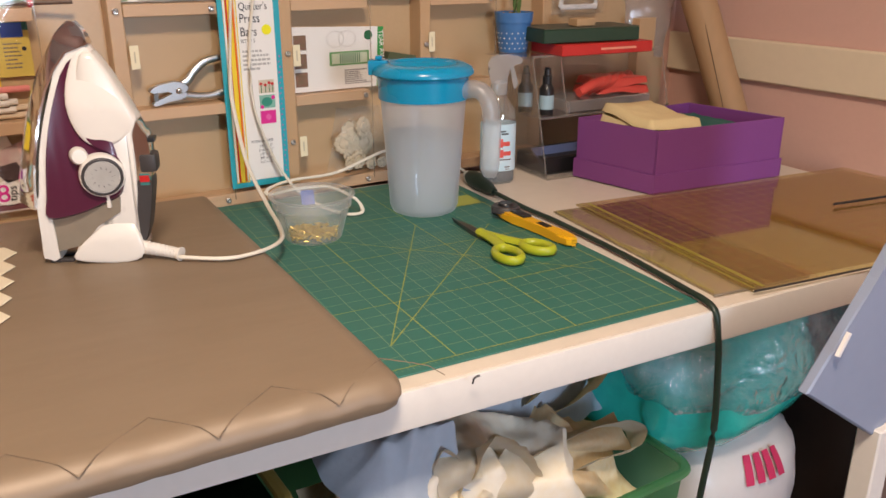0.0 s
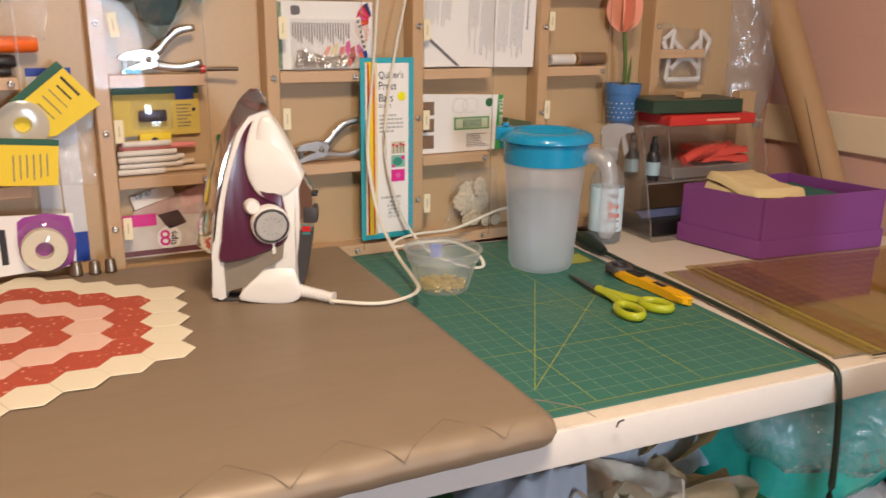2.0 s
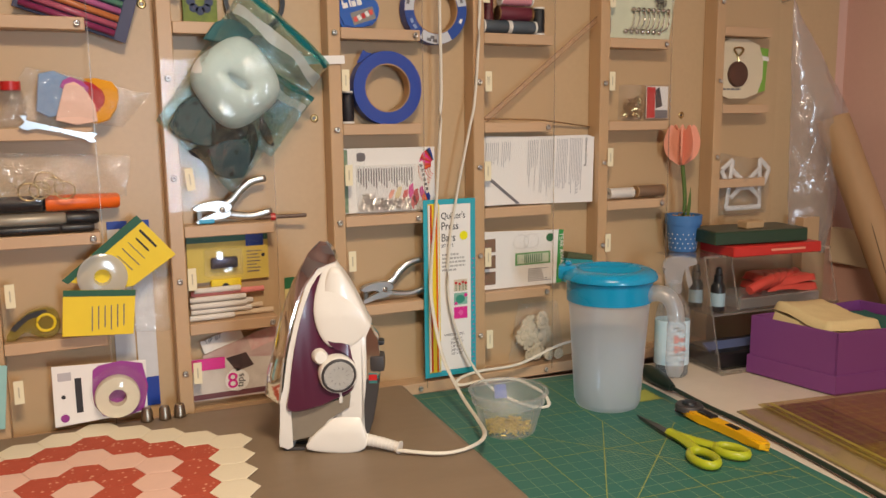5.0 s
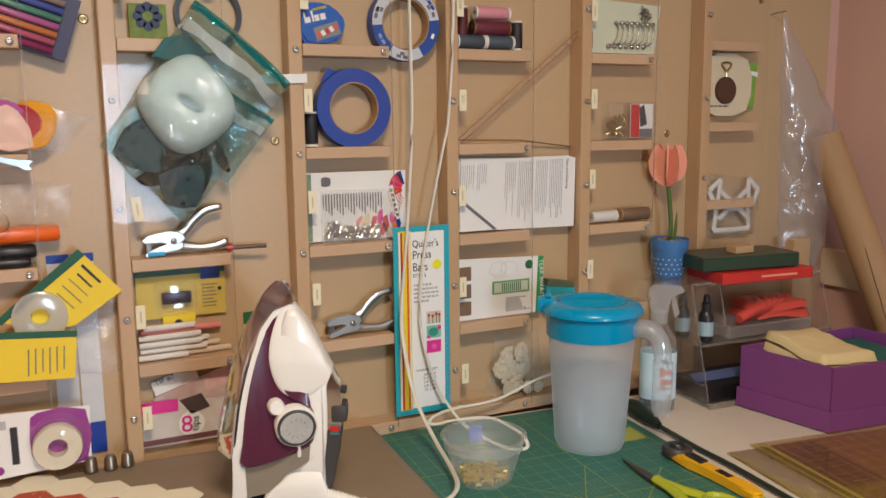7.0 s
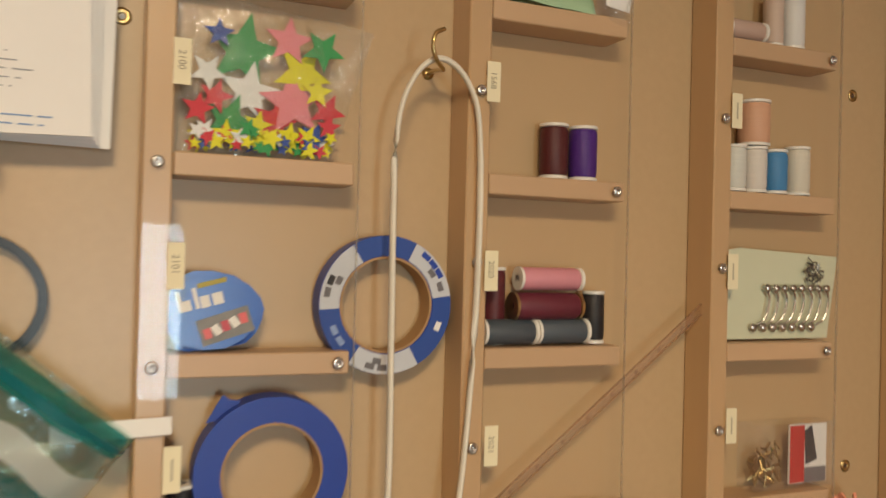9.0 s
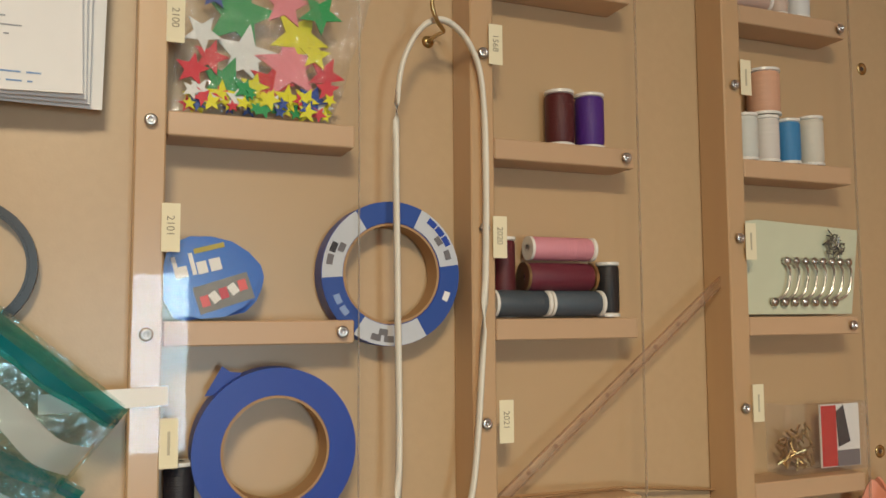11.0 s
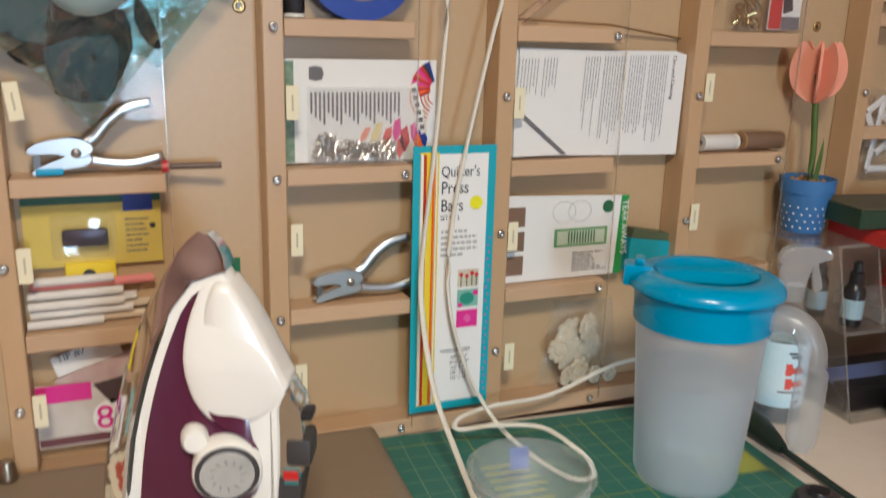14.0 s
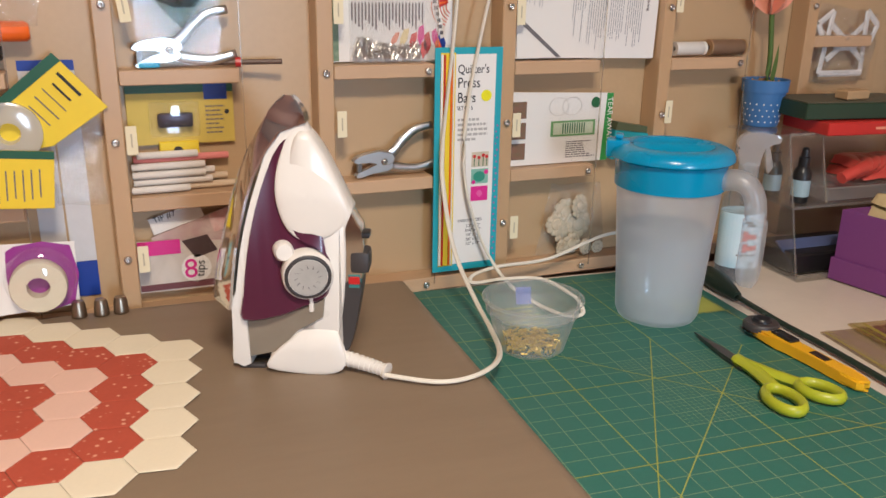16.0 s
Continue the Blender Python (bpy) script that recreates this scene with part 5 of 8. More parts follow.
aer = wall_card("needle_pack", "white card pack with a clear box of steel pins", "pack", rect(0.2165, 1.274, 0.386, 1.382), 1.276, 0.001, PAPER)
gp0 = flat("side_print", rect(0.2170, 1.275, 0.228, 1.380), 1.2749, material("leafy_print", (0.02, 0.11, 0.05), 0.6, second=(0.35, 0.42, 0.30), patch=150, grain=220), aer)
for k in range(11):
    a0 = radians(112 + 9 * k)
    m = (BLUETAPE, INKBLACK, RED, MAGENTA, CORAL, RED, MAGENTA, CORAL, RED, ORANGE, RED)[k]
    c0 = Vector((0.3865, 1.3520))
    p0, p1_ = c0 + Vector((math.cos(a0), math.sin(a0))) * 0.008, c0 + Vector((math.cos(a0), math.sin(a0))) * 0.030
    d_ = Vector((-math.sin(a0), math.cos(a0))) * 0.0024
    flat("fan_print", [(min(0.3862, q.x), min(1.3815, q.y)) for q in (p0 - d_ * 0.3, p1_ - d_, p1_ + d_, p0 + d_ * 0.3)], 1.2749 - 0.0001 * k, m, aer)
for k in range(6):
    part("ring_print", tube([(0.3865 + (0.010 + 0.0042 * k) * math.cos(a), 1.2745, 1.344 + (0.010 + 0.0042 * k) * math.sin(a)) for a in (radians(150 + 12 * j) for j in range(9))], 0.0007, 4), (CORAL, SALMON)[k % 2], aer)
flat("title_print", [(0.3545, 1.3545), (0.3625, 1.3590), (0.3760, 1.3045), (0.3690, 1.3020)], 1.2738, PAPER, aer)
bm = bmesh.new()
for k in range(6):
    quad(0.3570 + 0.0021 * k, 1.3475 - 0.0080 * k, 0.3620 + 0.0021 * k, 1.3525 - 0.0080 * k, 1.2733, bm)
part("title_bar", bm, INK, aer)
flat("logo_print", rounder(rect(0.2440, 1.3610, 0.2580, 1.3735), 2), 1.2749, INK, aer)
for cx, cz, r_, m in ((0.318, 1.306, 0.012, YELLOWCLOTH), (0.330, 1.300, 0.012, CORAL), (0.341, 1.309, 0.012, MAGENTA), (0.350, 1.299, 0.013, RED), (0.361, 1.305, 0.011, MAGENTA), (0.371, 1.300, 0.011, BLUETAPE), (0.366, 1.291, 0.012, ORANGE), (0.345, 1.290, 0.011, CORAL), (0.305, 1.304, 0.009, SALMON)):
    flat("petal_print", turned([(r_ * 1.3, 0), (r_ * 0.4, r_ * 0.45), (-r_, r_ * 0.2), (-r_ * 0.6, -r_ * 0.35), (r_ * 0.5, -r_ * 0.4)], 25 + 700 * cx, cx, cz), 1.2744 - 0.0001 * (cx > 0.335) - 0.0002 * (cz < 1.30), m, aer)
bm = bmesh.new()
for k in range(22):
    quad(0.245 + 0.0046 * k, 1.342 - 0.004 * ((k * 5) % 4) - 0.016, 0.2472 + 0.0046 * k, 1.348, 1.2742, bm)
part("print_bar", bm, INK, aer)
pb = thing("pin_box", "flat clear box of steel pins in front of a card", "box")
pbx = part("clear_lid", box(0.241, 1.258, 1.274, 0.358, 1.273, 1.354, 0.001), CLEARBOX, pb)
pbx.visible_shadow = False
rnd = random.Random(21)
bm = bmesh.new()
for k in range(260):
    x = 0.248 + 0.088 * rnd.random() ** 1.2
    z = 1.277 + 0.019 * rnd.random() ** 1.4 + 0.014 * math.exp(-((x - 0.262) / 0.012) ** 2) * rnd.random()
    a = rnd.uniform(0, 3.14)
    d = Vector((math.cos(a), 0.2, math.sin(a))) * 0.0045
    p = Vector((x, rnd.uniform(1.262, 1.270), max(z, 1.281)))
    tube([p - d, p + d], 0.0007, 4, bm)
tagged(link("steel_pins", bm, STEEL, None), "heap of steel safety pins in the clear box", "pins", kind="stuff")


def hole_punch(x, z, y, label, s=1.0, tray=False):
    t = thing("hole_punch", label, "punch", pose(x, y, z) @ Matrix.Diagonal((s, s, s, 1)))
    px_, pz_ = -0.008, 0.0215
    at = lambda poly: rounder([(px_ + u, pz_ + v) for u, v in poly], 2)
    part("upper_jaw", prism(at([(-0.043, 0.001), (-0.041, 0.006), (-0.028, 0.011), (-0.013, 0.0135), (0.0, 0.0145), (0.011, 0.011), (0.016, 0.003), (0.007, -0.005), (-0.010, -0.003), (-0.022, 0.001), (-0.038, -0.002)]), -0.0055, 0.0065, m=FACE, bevel=0.0012), PUNCHSTEEL, t, smooth=30)
    part("lower_jaw", prism(at([(-0.041, -0.017), (-0.026, -0.010), (-0.011, -0.004), (0.003, 0.002), (0.014, -0.004), (0.010, -0.0125), (-0.008, -0.0135), (-0.024, -0.018), (-0.038, -0.0215)]), -0.0045, 0.0055, m=FACE, bevel=0.0012), PUNCHSTEEL, t, smooth=30)
    part("die", box(px_ - 0.037, -0.0040, pz_ - 0.0150, px_ - 0.031, 0.0030, pz_ + 0.0015), DARKSTEEL, t, "dark round punch die")
    piv = part("pivot", lathe([(0, 0.0092), (0.0032, 0.0088), (0.0046, 0.0070), (0.0046, 0.004)], 16, m=pose(px_, 0, pz_, 90, 0, 0)), STEEL, t, smooth=True)
    part("pivot_hole", lathe([(0, 0.0096), (0.0015, 0.0095)], 10, m=pose(px_, 0, pz_, 90, 0, 0)), DARKSTEEL, piv)
    part("upper_handle", tube(smoothed([(px_ + u, 0, pz_ + v) for u, v in ((0.004, 0.006), (0.016, 0.013), (0.029, 0.028), (0.047, 0.041), (0.070, 0.046))], 5), [0.0072 - 0.0001 * k for k in range(21)], 12, flat=0.62, up=(0, 1, 0)), PUNCHSTEEL, t, smooth=True)
    part("lower_handle", tube(smoothed([(px_ + u, 0, pz_ + v) for u, v in ((0.004, -0.006), (0.022, -0.0105), (0.050, -0.0125), (0.078, -0.006))], 5), [0.0070 - 0.0001 * k for k in range(16)], 12, flat=0.62, up=(0, 1, 0)), PUNCHSTEEL, t, smooth=True)
    if tray:
        part("scrap_tray", box(px_ - 0.036, -0.0064, pz_ - 0.0205, px_ - 0.012, 0.0, pz_ - 0.0135, 0.002, 2), material("tray_blue", (0.02, 0.36, 0.62), 0.3), t, "bright blue scrap tray")


hole_punch(0.2915, 1.1208, 1.264, "chrome hole punch lying on a shelf")
hole_punch(0.026, 1.2722, 1.262, "chrome hole punch with a blue tray on a shelf", 1.0, True)
rd = thing("seam_tool", "dark rod with a red band lying on a shelf", "tool")
part("shaft", tube([(0.05, 1.268, 1.277), (0.150, 1.255, 1.278)], 0.0032, 8), material("brown_rod", (0.12, 0.07, 0.05), 0.5), rd)
part("band", tube([(0.094, 1.2623, 1.2775), (0.101, 1.2614, 1.2776)], 0.0062, 10), RED, rd)

QX0, QX1, QZ0, QZ1 = 0.349, 0.448, 0.9795, 1.293
qp = wall_card("press_bar_pack", "turquoise edged card pack of long coloured bars", "pack", rect(QX0, QZ0, QX1, QZ1), 1.2435, 0.0014, TEALCARD)
flat("white_panel", rect(0.379, 0.990, 0.438, 1.284), 1.2420, PAPER, qp)
flat("bar_panel", rect(0.357, 0.988, 0.3788, 1.286), 1.2420, YELLOW, qp)
for x, w, m in ((0.3585, 0.0030, PAPER), (0.3625, 0.0026, RED), (0.3665, 0.0060, YELLOW), (0.3725, 0.0022, ORANGE), (0.3755, 0.0016, PAPER)):
    part("bar", box(x - w / 2, 1.2394, 0.990, x + w / 2, 1.2413, 1.284, 0.0003), m, qp)
FT = Matrix.Translation((0, 1.2413, 0)) @ FACE
for s, z, size in (("Quilter's", 1.259, 0.0165), ("Press", 1.240, 0.0195), ("Bars", 1.220, 0.0195), ("SET OF 5", 1.210, 0.0075)):
    lettering("title", s, size, FT @ pose(0.3815, z, 0), INKBLACK, qp, 0.0002, squeeze=0.80)
bars("small_print", 0.383, 1.200, 0.048, 0.034, 5, 1.2413, material("small_grey_print", (0.45, 0.44, 0.42), 0.7), qp, 4)
flat("price_dot", disc(0.4245, 1.2285, 0.0078), 1.2409, material("neon_dot", (0.85, 0.80, 0.0), 0.6), qp)
p1 = flat("picture", rect(0.405, 1.130, 0.431, 1.151), 1.2414, material("cream_picture", (0.68, 0.60, 0.46), 0.6, vary=0.2, patch=60), qp)
for cx, cz in ((0.409, 1.145), (0.416, 1.143), (0.4225, 1.146), (0.428, 1.144)):
    flat("tulip_print", disc(cx, cz, 0.0026, 8), 1.2409, RED, p1)
    flat("leaf_print", rect(cx - 0.0006, 1.131, cx + 0.0006, cz - 0.002), 1.2408, GREENCARD, p1)
p2 = flat("picture", rect(0.405, 1.106, 0.431, 1.127), 1.2414, material("mint_picture", (0.25, 0.52, 0.42), 0.6, vary=0.2, patch=80), qp)
flat("teapot_print", disc(0.417, 1.116, 0.0075, 14, 1.2), 1.2409, material("teapot_green", (0.03, 0.27, 0.19), 0.6), p2)
flat("rose_print", disc(0.4275, 1.1225, 0.0035, 8), 1.2405, MAGENTA, p2)
flat("rose_print", disc(0.4085, 1.1085, 0.003, 8), 1.2405, MAGENTA, p2)
p3 = flat("picture", rect(0.405, 1.081, 0.431, 1.102), 1.2414, MAGENTA, qp)
flat("ornament_print", rounder([(0.413, 1.0915), (0.418, 1.097), (0.423, 1.0915), (0.418, 1.086)], 2), 1.2409, material("rose_print", (0.80, 0.12, 0.40), 0.6), p3)
lettering("size_title", "VARIOUS SIZES", 0.0060, FT @ pose(0.3855, 1.0515, 0), INK, qp, 0.0002, squeeze=0.95)
for k, t_ in enumerate(('1/8" x 12"', '3/16" x 12"', '1/4" x 12"', '3/8" x 12"', '1/2" x 12"')):
    lettering("size_line", t_, 0.0062, FT @ pose(0.410, 1.0430 - 0.0066 * k, 0), INK, qp, 0.0002, align="CENTER", squeeze=0.9)
bm = bmesh.new()
for k in range(24):
    quad(0.4405 + 0.002 * (k % 2), 0.990 + 0.0085 * k, 0.4425 + 0.002 * (k % 2), 0.992 + 0.0085 * k, 1.2417, bm)
part("edge_dots", bm, MAGENTA, qp)

# column D
for x, y, z, r, h, c, al, e, lb in (
        (0.545, 1.270, 1.7240, 0.0135, 0.050, (0.09, 0.008, 0.010), "z", None, "spool of maroon thread on a shelf"),
        (0.576, 1.270, 1.7240, 0.0135, 0.050, (0.07, 0.012, 0.22), "z", None, "spool of purple thread on a shelf"),
        (0.489, 1.272, 1.5750, 0.0105, 0.068, (0.10, 0.006, 0.012), "z", None, "spool of maroon thread standing behind others"),
        (0.502, 1.262, 1.609, 0.0125, 0.068, (0.14, 0.010, 0.028), "x", BRASS, "spool of wine red thread lying on grey spools"),
        (0.508, 1.264, 1.6335, 0.0105, 0.064, (0.75, 0.30, 0.36), "x", None, "spool of pink thread lying on top"),
        (0.473, 1.262, 1.5865, 0.0115, 0.052, (0.055, 0.075, 0.095), "x", None, "spool of blue-grey thread lying on a shelf"),
        (0.526, 1.262, 1.5865, 0.0115, 0.052, (0.07, 0.095, 0.12), "x", None, "spool of blue-grey thread lying on a shelf"),
        (0.590, 1.268, 1.5750, 0.0105, 0.048, (0.010, 0.010, 0.012), "z", None, "spool of black thread standing on a shelf")):
    thread_spool(x, y, z, r, h, c, al, lb, e)
rod = thing("measuring_stick", "thin clear measuring stick leaning across the board", "stick")
part("stick", prism(turned(rect(0, -0.0042, 0.296, 0.0042), 37.9, 0.478, 1.4265), 0, 0.0022, m=Matrix.Translation((0, 1.262, 0)) @ pose(0, 0, 0) @ FACE, bevel=0.0005), clear("stick_plastic", (0.96, 0.93, 0.90), 0.05, 0.1, haze=0.10, haze_colour=(0.62, 0.46, 0.32)), rod)
for e in (-0.0042, 0.0042):
    part("stick_edge", prism(turned(rect(0, e - 0.0005, 0.296, e + 0.0005), 37.9, 0.478, 1.4265), 0, 0.0023, m=Matrix.Translation((0, 1.2619, 0)) @ FACE), clear("stick_edge", (0.88, 0.80, 0.72), 0.05, 0.15, haze=0.25, haze_colour=(0.50, 0.34, 0.22)), rod)
bm = bmesh.new()
for k in range(1, 9):
    p = Vector((0.478, 1.2597, 1.4265)).lerp(Vector((0.7116, 1.2597, 1.6083)), k / 9)
    lathe([(0, 0.0004), (0.0022, 0)], 8, bm, Matrix.Translation(p) @ pose(0, 0, 0, 90, 0, 0))
part("marks", bm, material("brown_mark", (0.30, 0.17, 0.10), 0.7), rod)
rod2 = thing("measuring_stick", "thin clear measuring stick lying on a shelf", "stick")
part("stick", tube([(0.476, 1.262, 1.4285), (0.600, 1.268, 1.4255), (0.712, 1.280, 1.412)], 0.0034, 4, flat=0.4), CARDBOARD, rod2)
pst = thing("paper_stack", "folded stack of white printed instruction sheets", "papers")
for k in range(4):
    part("paper_leaf", prism(turned(rect(0, 0, 0.228, 0.122), 0.4 - 0.5 * k, 0.4735 + 0.0015 * k, 1.2735 + 0.0008 * k), 0, 0.0006, m=Matrix.Translation((0, 1.2705 - 0.0028 * k, 0)) @ FACE), PAPER, pst)
part("folded_corner", prism([(0.476, 1.330), (0.500, 1.350), (0.545, 1.276), (0.478, 1.275)], 0, 0.0004, m=Matrix.Translation((0, 1.2608, 0)) @ FACE), PAPER, pst)
# dark grey strip paints the shade along the paper's crease
part("fold_line", prism([(0.476, 1.327), (0.480, 1.331), (0.548, 1.2765), (0.541, 1.2757)], 0, 0.0003, m=Matrix.Translation((0, 1.2602, 0)) @ FACE), INK, pst)
PALEINK = material("soft_grey_print", (0.36, 0.36, 0.40), 0.7)
rnd = random.Random(2)
for x0, n_, step, z1, l0, l1, slant in ((0.480, 7, 0.0040, 1.386, 0.030, 0.048, 0.06), (0.512, 5, 0.0040, 1.387, 0.022, 0.045, 0.06), (0.566, 6, 0.0038, 1.389, 0.045, 0.100, 0.05), (0.592, 8, 0.0038, 1.390, 0.075, 0.104, 0.045), (0.627, 7, 0.0036, 1.391, 0.080, 0.106, 0.04), (0.655, 8, 0.0036, 1.392, 0.070, 0.106, 0.03)):
    bm = bmesh.new()
    for k in range(n_):
        x = x0 + step * k
        z = z1
        end = z1 - rnd.uniform(l0, l1)
        while z > end:
            l = min(rnd.uniform(0.004, 0.013), z - end)
            own = bmesh.new()
            xa, xb = x - slant * (z1 - z), x - slant * (z1 - z + l)
            own.faces.new([own.verts.new(p) for p in ((xb, 1.2606, z - l), (xb + 0.0011, 1.2606, z - l), (xa + 0.0011, 1.2606, z), (xa, 1.2606, z))])
            merge(bm, own)
            z -= l + 0.0012
    tagged(part("print_column", bm, PALEINK, pst), kind="stuff")
lettering("heading", "Care and Cleaning", 0.0070, Matrix.Translation((0.6885, 1.2604, 1.392)) @ FACE @ pose(0, 0, 0, 0, 0, -91), INK, pst, 0.0001)

tw = wall_card("stabiliser_pack", "white pack with garden pictures and a green edge", "pack", [(0.4765, 1.121), (0.641, 1.121), (0.645, 1.222), (0.4765, 1.228)], 1.266, 0.0012, PAPER)
flat("green_edge", [(0.629, 1.1213), (0.6405, 1.1213), (0.645, 1.222), (0.634, 1.2224)], 1.2646, material("leaf_green_edge", (0.03, 0.30, 0.06), 0.5), tw)
lettering("edge_title", "TEAR AWAYS", 0.0125, Matrix.Translation((0.6355, 1.2640, 1.216)) @ FACE @ pose(0, 0, 0, 0, 0, -88), PAPER, tw, 0.0002, squeeze=0.92)
for k in range(3):
    flat("picture", rect(0.478, 1.190 - 0.030 * k, 0.500, 1.214 - 0.030 * k), 1.2646, material("garden_picture", (0.10, 0.13, 0.05), 0.6, second=(0.30, 0.10, 0.09), patch=120, grain=200), tw)
flat("picture_frame", rect(0.541, 1.161, 0.616, 1.184), 1.2646, material("green_print", (0.16, 0.36, 0.14), 0.6), tw)
flat("picture_frame", rect(0.545, 1.164, 0.612, 1.181), 1.2641, material("pale_green", (0.60, 0.68, 0.52), 0.6), tw)
bm = bmesh.new()
for k in range(10):
    quad(0.560 + 0.004 * k, 1.165, 0.562 + 0.004 * k, 1.180, 1.2636, bm)
part("print_bar", bm, GREENCARD, tw)
flat("logo_print", disc(0.615, 1.209, 0.008), 1.2646, GREENCARD, tw)
bars("small_print", 0.568, 1.154, 0.052, 0.026, 8, 1.2645, INK, tw, 5)
for cx in (0.553, 0.575):
    part("outline_print", tube([(cx + 0.016 * math.cos(a), 1.2645, 1.205 + 0.013 * math.sin(a)) for a in (2 * math.pi * k / 24 for k in range(25))], 0.0005, 4, cap=False), material("faint_print", (0.6, 0.57, 0.54), 0.6), tw)
tl = thing("teal_box", "small turquoise box lying behind the jug", "box")
part("box_body", prism([(0.648, 1.1215), (0.712, 1.1215), (0.712, 1.158), (0.650, 1.166)], 0, 0.022, m=Matrix.Translation((0, 1.282, 0)) @ FACE, bevel=0.001), TEALCARD, tl)
part("green_top", prism([(0.652, 1.1665), (0.712, 1.1585), (0.712, 1.168), (0.656, 1.178)], 0, 0.018, m=Matrix.Translation((0, 1.281, 0)) @ FACE), material("bronze_green", (0.10, 0.13, 0.07), 0.4), tl)
film_bag("lace_bag", "clear bag with cream crochet lace pieces", [(0.532, 0.975), (0.655, 0.974), (0.640, 1.085), (0.553, 1.088)], 1.276, 0.018, BAG, seed=4)
LACE = material("cream_lace", (0.74, 0.64, 0.48), 0.9, vary=0.3, grain=150, bump=0.6, bump_scale=300)
for k_, (cx, cz, r) in enumerate(((0.580, 1.040, 0.024), (0.601, 1.022, 0.024), (0.577, 1.012, 0.022), (0.600, 1.050, 0.020), (0.560, 1.026, 0.019), (0.588, 0.994, 0.018), (0.612, 0.986, 0.013), (0.568, 0.990, 0.013), (0.632, 0.985, 0.011))):
    lc = thing("lace_flower", "cream crochet lace flower in a clear bag", "lace", pose(cx, 1.271 - 0.0016 * k_, cz, 90 + 6 * (k_ % 3 - 1), 0, 8 * (k_ % 4)), group="lace flowers")
    for k in range(10):
        a = 2 * math.pi * k / 10
        part("petal", lathe([(0, 0.003), (r * 0.24, 0.002), (r * 0.28, 0)], 10, m=pose(r * 0.72 * math.cos(a), r * 0.72 * math.sin(a), 0)), LACE, lc)
    part("centre", lathe([(0, 0.004), (r * 0.4, 0.003), (r * 0.55, 0)], 14), LACE, lc)

# column E
PEACH, IVORY = (0.75, 0.42, 0.27), (0.74, 0.69, 0.58)
for x, y, z, r, h, c, al, lb in (
        (0.748, 1.264, 1.7240, 0.0128, 0.046, (0.72, 0.72, 0.66), "z", "spool of white thread on a shelf"),
        (0.775, 1.264, 1.7240, 0.0128, 0.046, (0.76, 0.70, 0.64), "z", "spool of pale pink thread on a shelf"),
        (0.8025, 1.264, 1.7240, 0.0125, 0.045, (0.05, 0.25, 0.52), "z", "spool of blue thread on a shelf"),
        (0.832, 1.264, 1.7240, 0.0132, 0.050, IVORY, "z", "spool of ivory thread on a shelf"),
        (0.775, 1.266, 1.7710, 0.0165, 0.046, PEACH, "z", "spool of peach thread standing on other spools"),
        (0.722 + 0.012, 1.264, 1.8865, 0.0105, 0.048, (0.60, 0.42, 0.34), "x", "spool of dusty pink thread lying on a shelf"),
        (0.796, 1.264, 1.8740, 0.0105, 0.055, (0.68, 0.52, 0.42), "z", "spool of dusty pink thread on a shelf"),
        (0.822, 1.264, 1.8740, 0.0125, 0.062, (0.80, 0.79, 0.76), "z", "spool of white thread on a shelf"),
        (0.745, 1.264, 1.2845, 0.0105, 0.055, (0.80, 0.77, 0.72), "x", "spool of white thread lying on a shelf"),
        (0.808, 1.264, 1.2855, 0.0120, 0.068, (0.22, 0.13, 0.075), "x", "spool of brown thread lying on a shelf")):
    thread_spool(x, y, z, r, h, c, al, lb, CARDBOARD if c[0] == 0.22 else None)
sfc = wall_card("safety_pin_card", "pale green card of curved safety pins", "card", [(0.7315, 1.576), (0.880, 1.576), (0.893, 1.662), (0.760, 1.668), (0.7315, 1.664)], 1.266, 0.0008, material("pale_green_card", (0.66, 0.68, 0.50), 0.6))
for k in range(8):
    x = 0.790 + 0.0115 * k
    part("safety_pin", tube(smoothed([(x - 0.010, 1.263, 1.590), (x, 1.260, 1.598), (x + 0.004, 1.259, 1.618), (x + 0.001, 1.261, 1.627)], 4), 0.0013, 6), STEEL, sfc)
    part("pin_head", lathe([(0, 0.004), (0.0042, 0.002), (0.0035, -0.003), (0, -0.004)], 10, m=pose(x + 0.001, 1.260, 1.628, 90, 0, 0)), STEEL, sfc, smooth=True)
for k in range(7):
    part("pin_tail", lathe([(0, 0.003), (0.0045, 0.001), (0.0045, -0.001), (0, -0.003)], 10, m=pose(0.775 + 0.013 * k, 1.261, 1.588, 90, 0, 0)), STEEL, sfc, smooth=True)
bm = bmesh.new()
for k in range(60):
    a, r = random.uniform(0, 6.28), 0.012 * random.random() ** 0.5
    p = Vector((0.855 + r * math.cos(a), 1.261, 1.644 + r * math.sin(a)))
    tube([p, p + Vector((random.uniform(-1, 1), 0, random.uniform(-1, 1))) * 0.007], 0.0007, 4, bm)
part("loose_pins", bm, DARKSTEEL, sfc)
flat("title_print", rect(0.737, 1.584, 0.744, 1.612), 1.2652, INK, sfc)
flat("tear_mark", turned(rect(-0.002, -0.014, 0.002, 0.014), -8, 0.742, 1.635), 1.2652, INKBLACK, sfc)
px = thing("pin_case", "clear plastic box with brass pins and a red and black card", "box")
k1 = part("clear_case", box(0.775, 1.254, 1.4235, 0.882, 1.281, 1.490, 0.0015), CLEARBOX, px)
k1.visible_shadow = False
part("inner_card", box(0.828, 1.262, 1.4262, 0.879, 1.264, 1.487), PAPER, px)
flat("card_print", rect(0.8285, 1.427, 0.848, 1.486), 1.2618, RED, px)
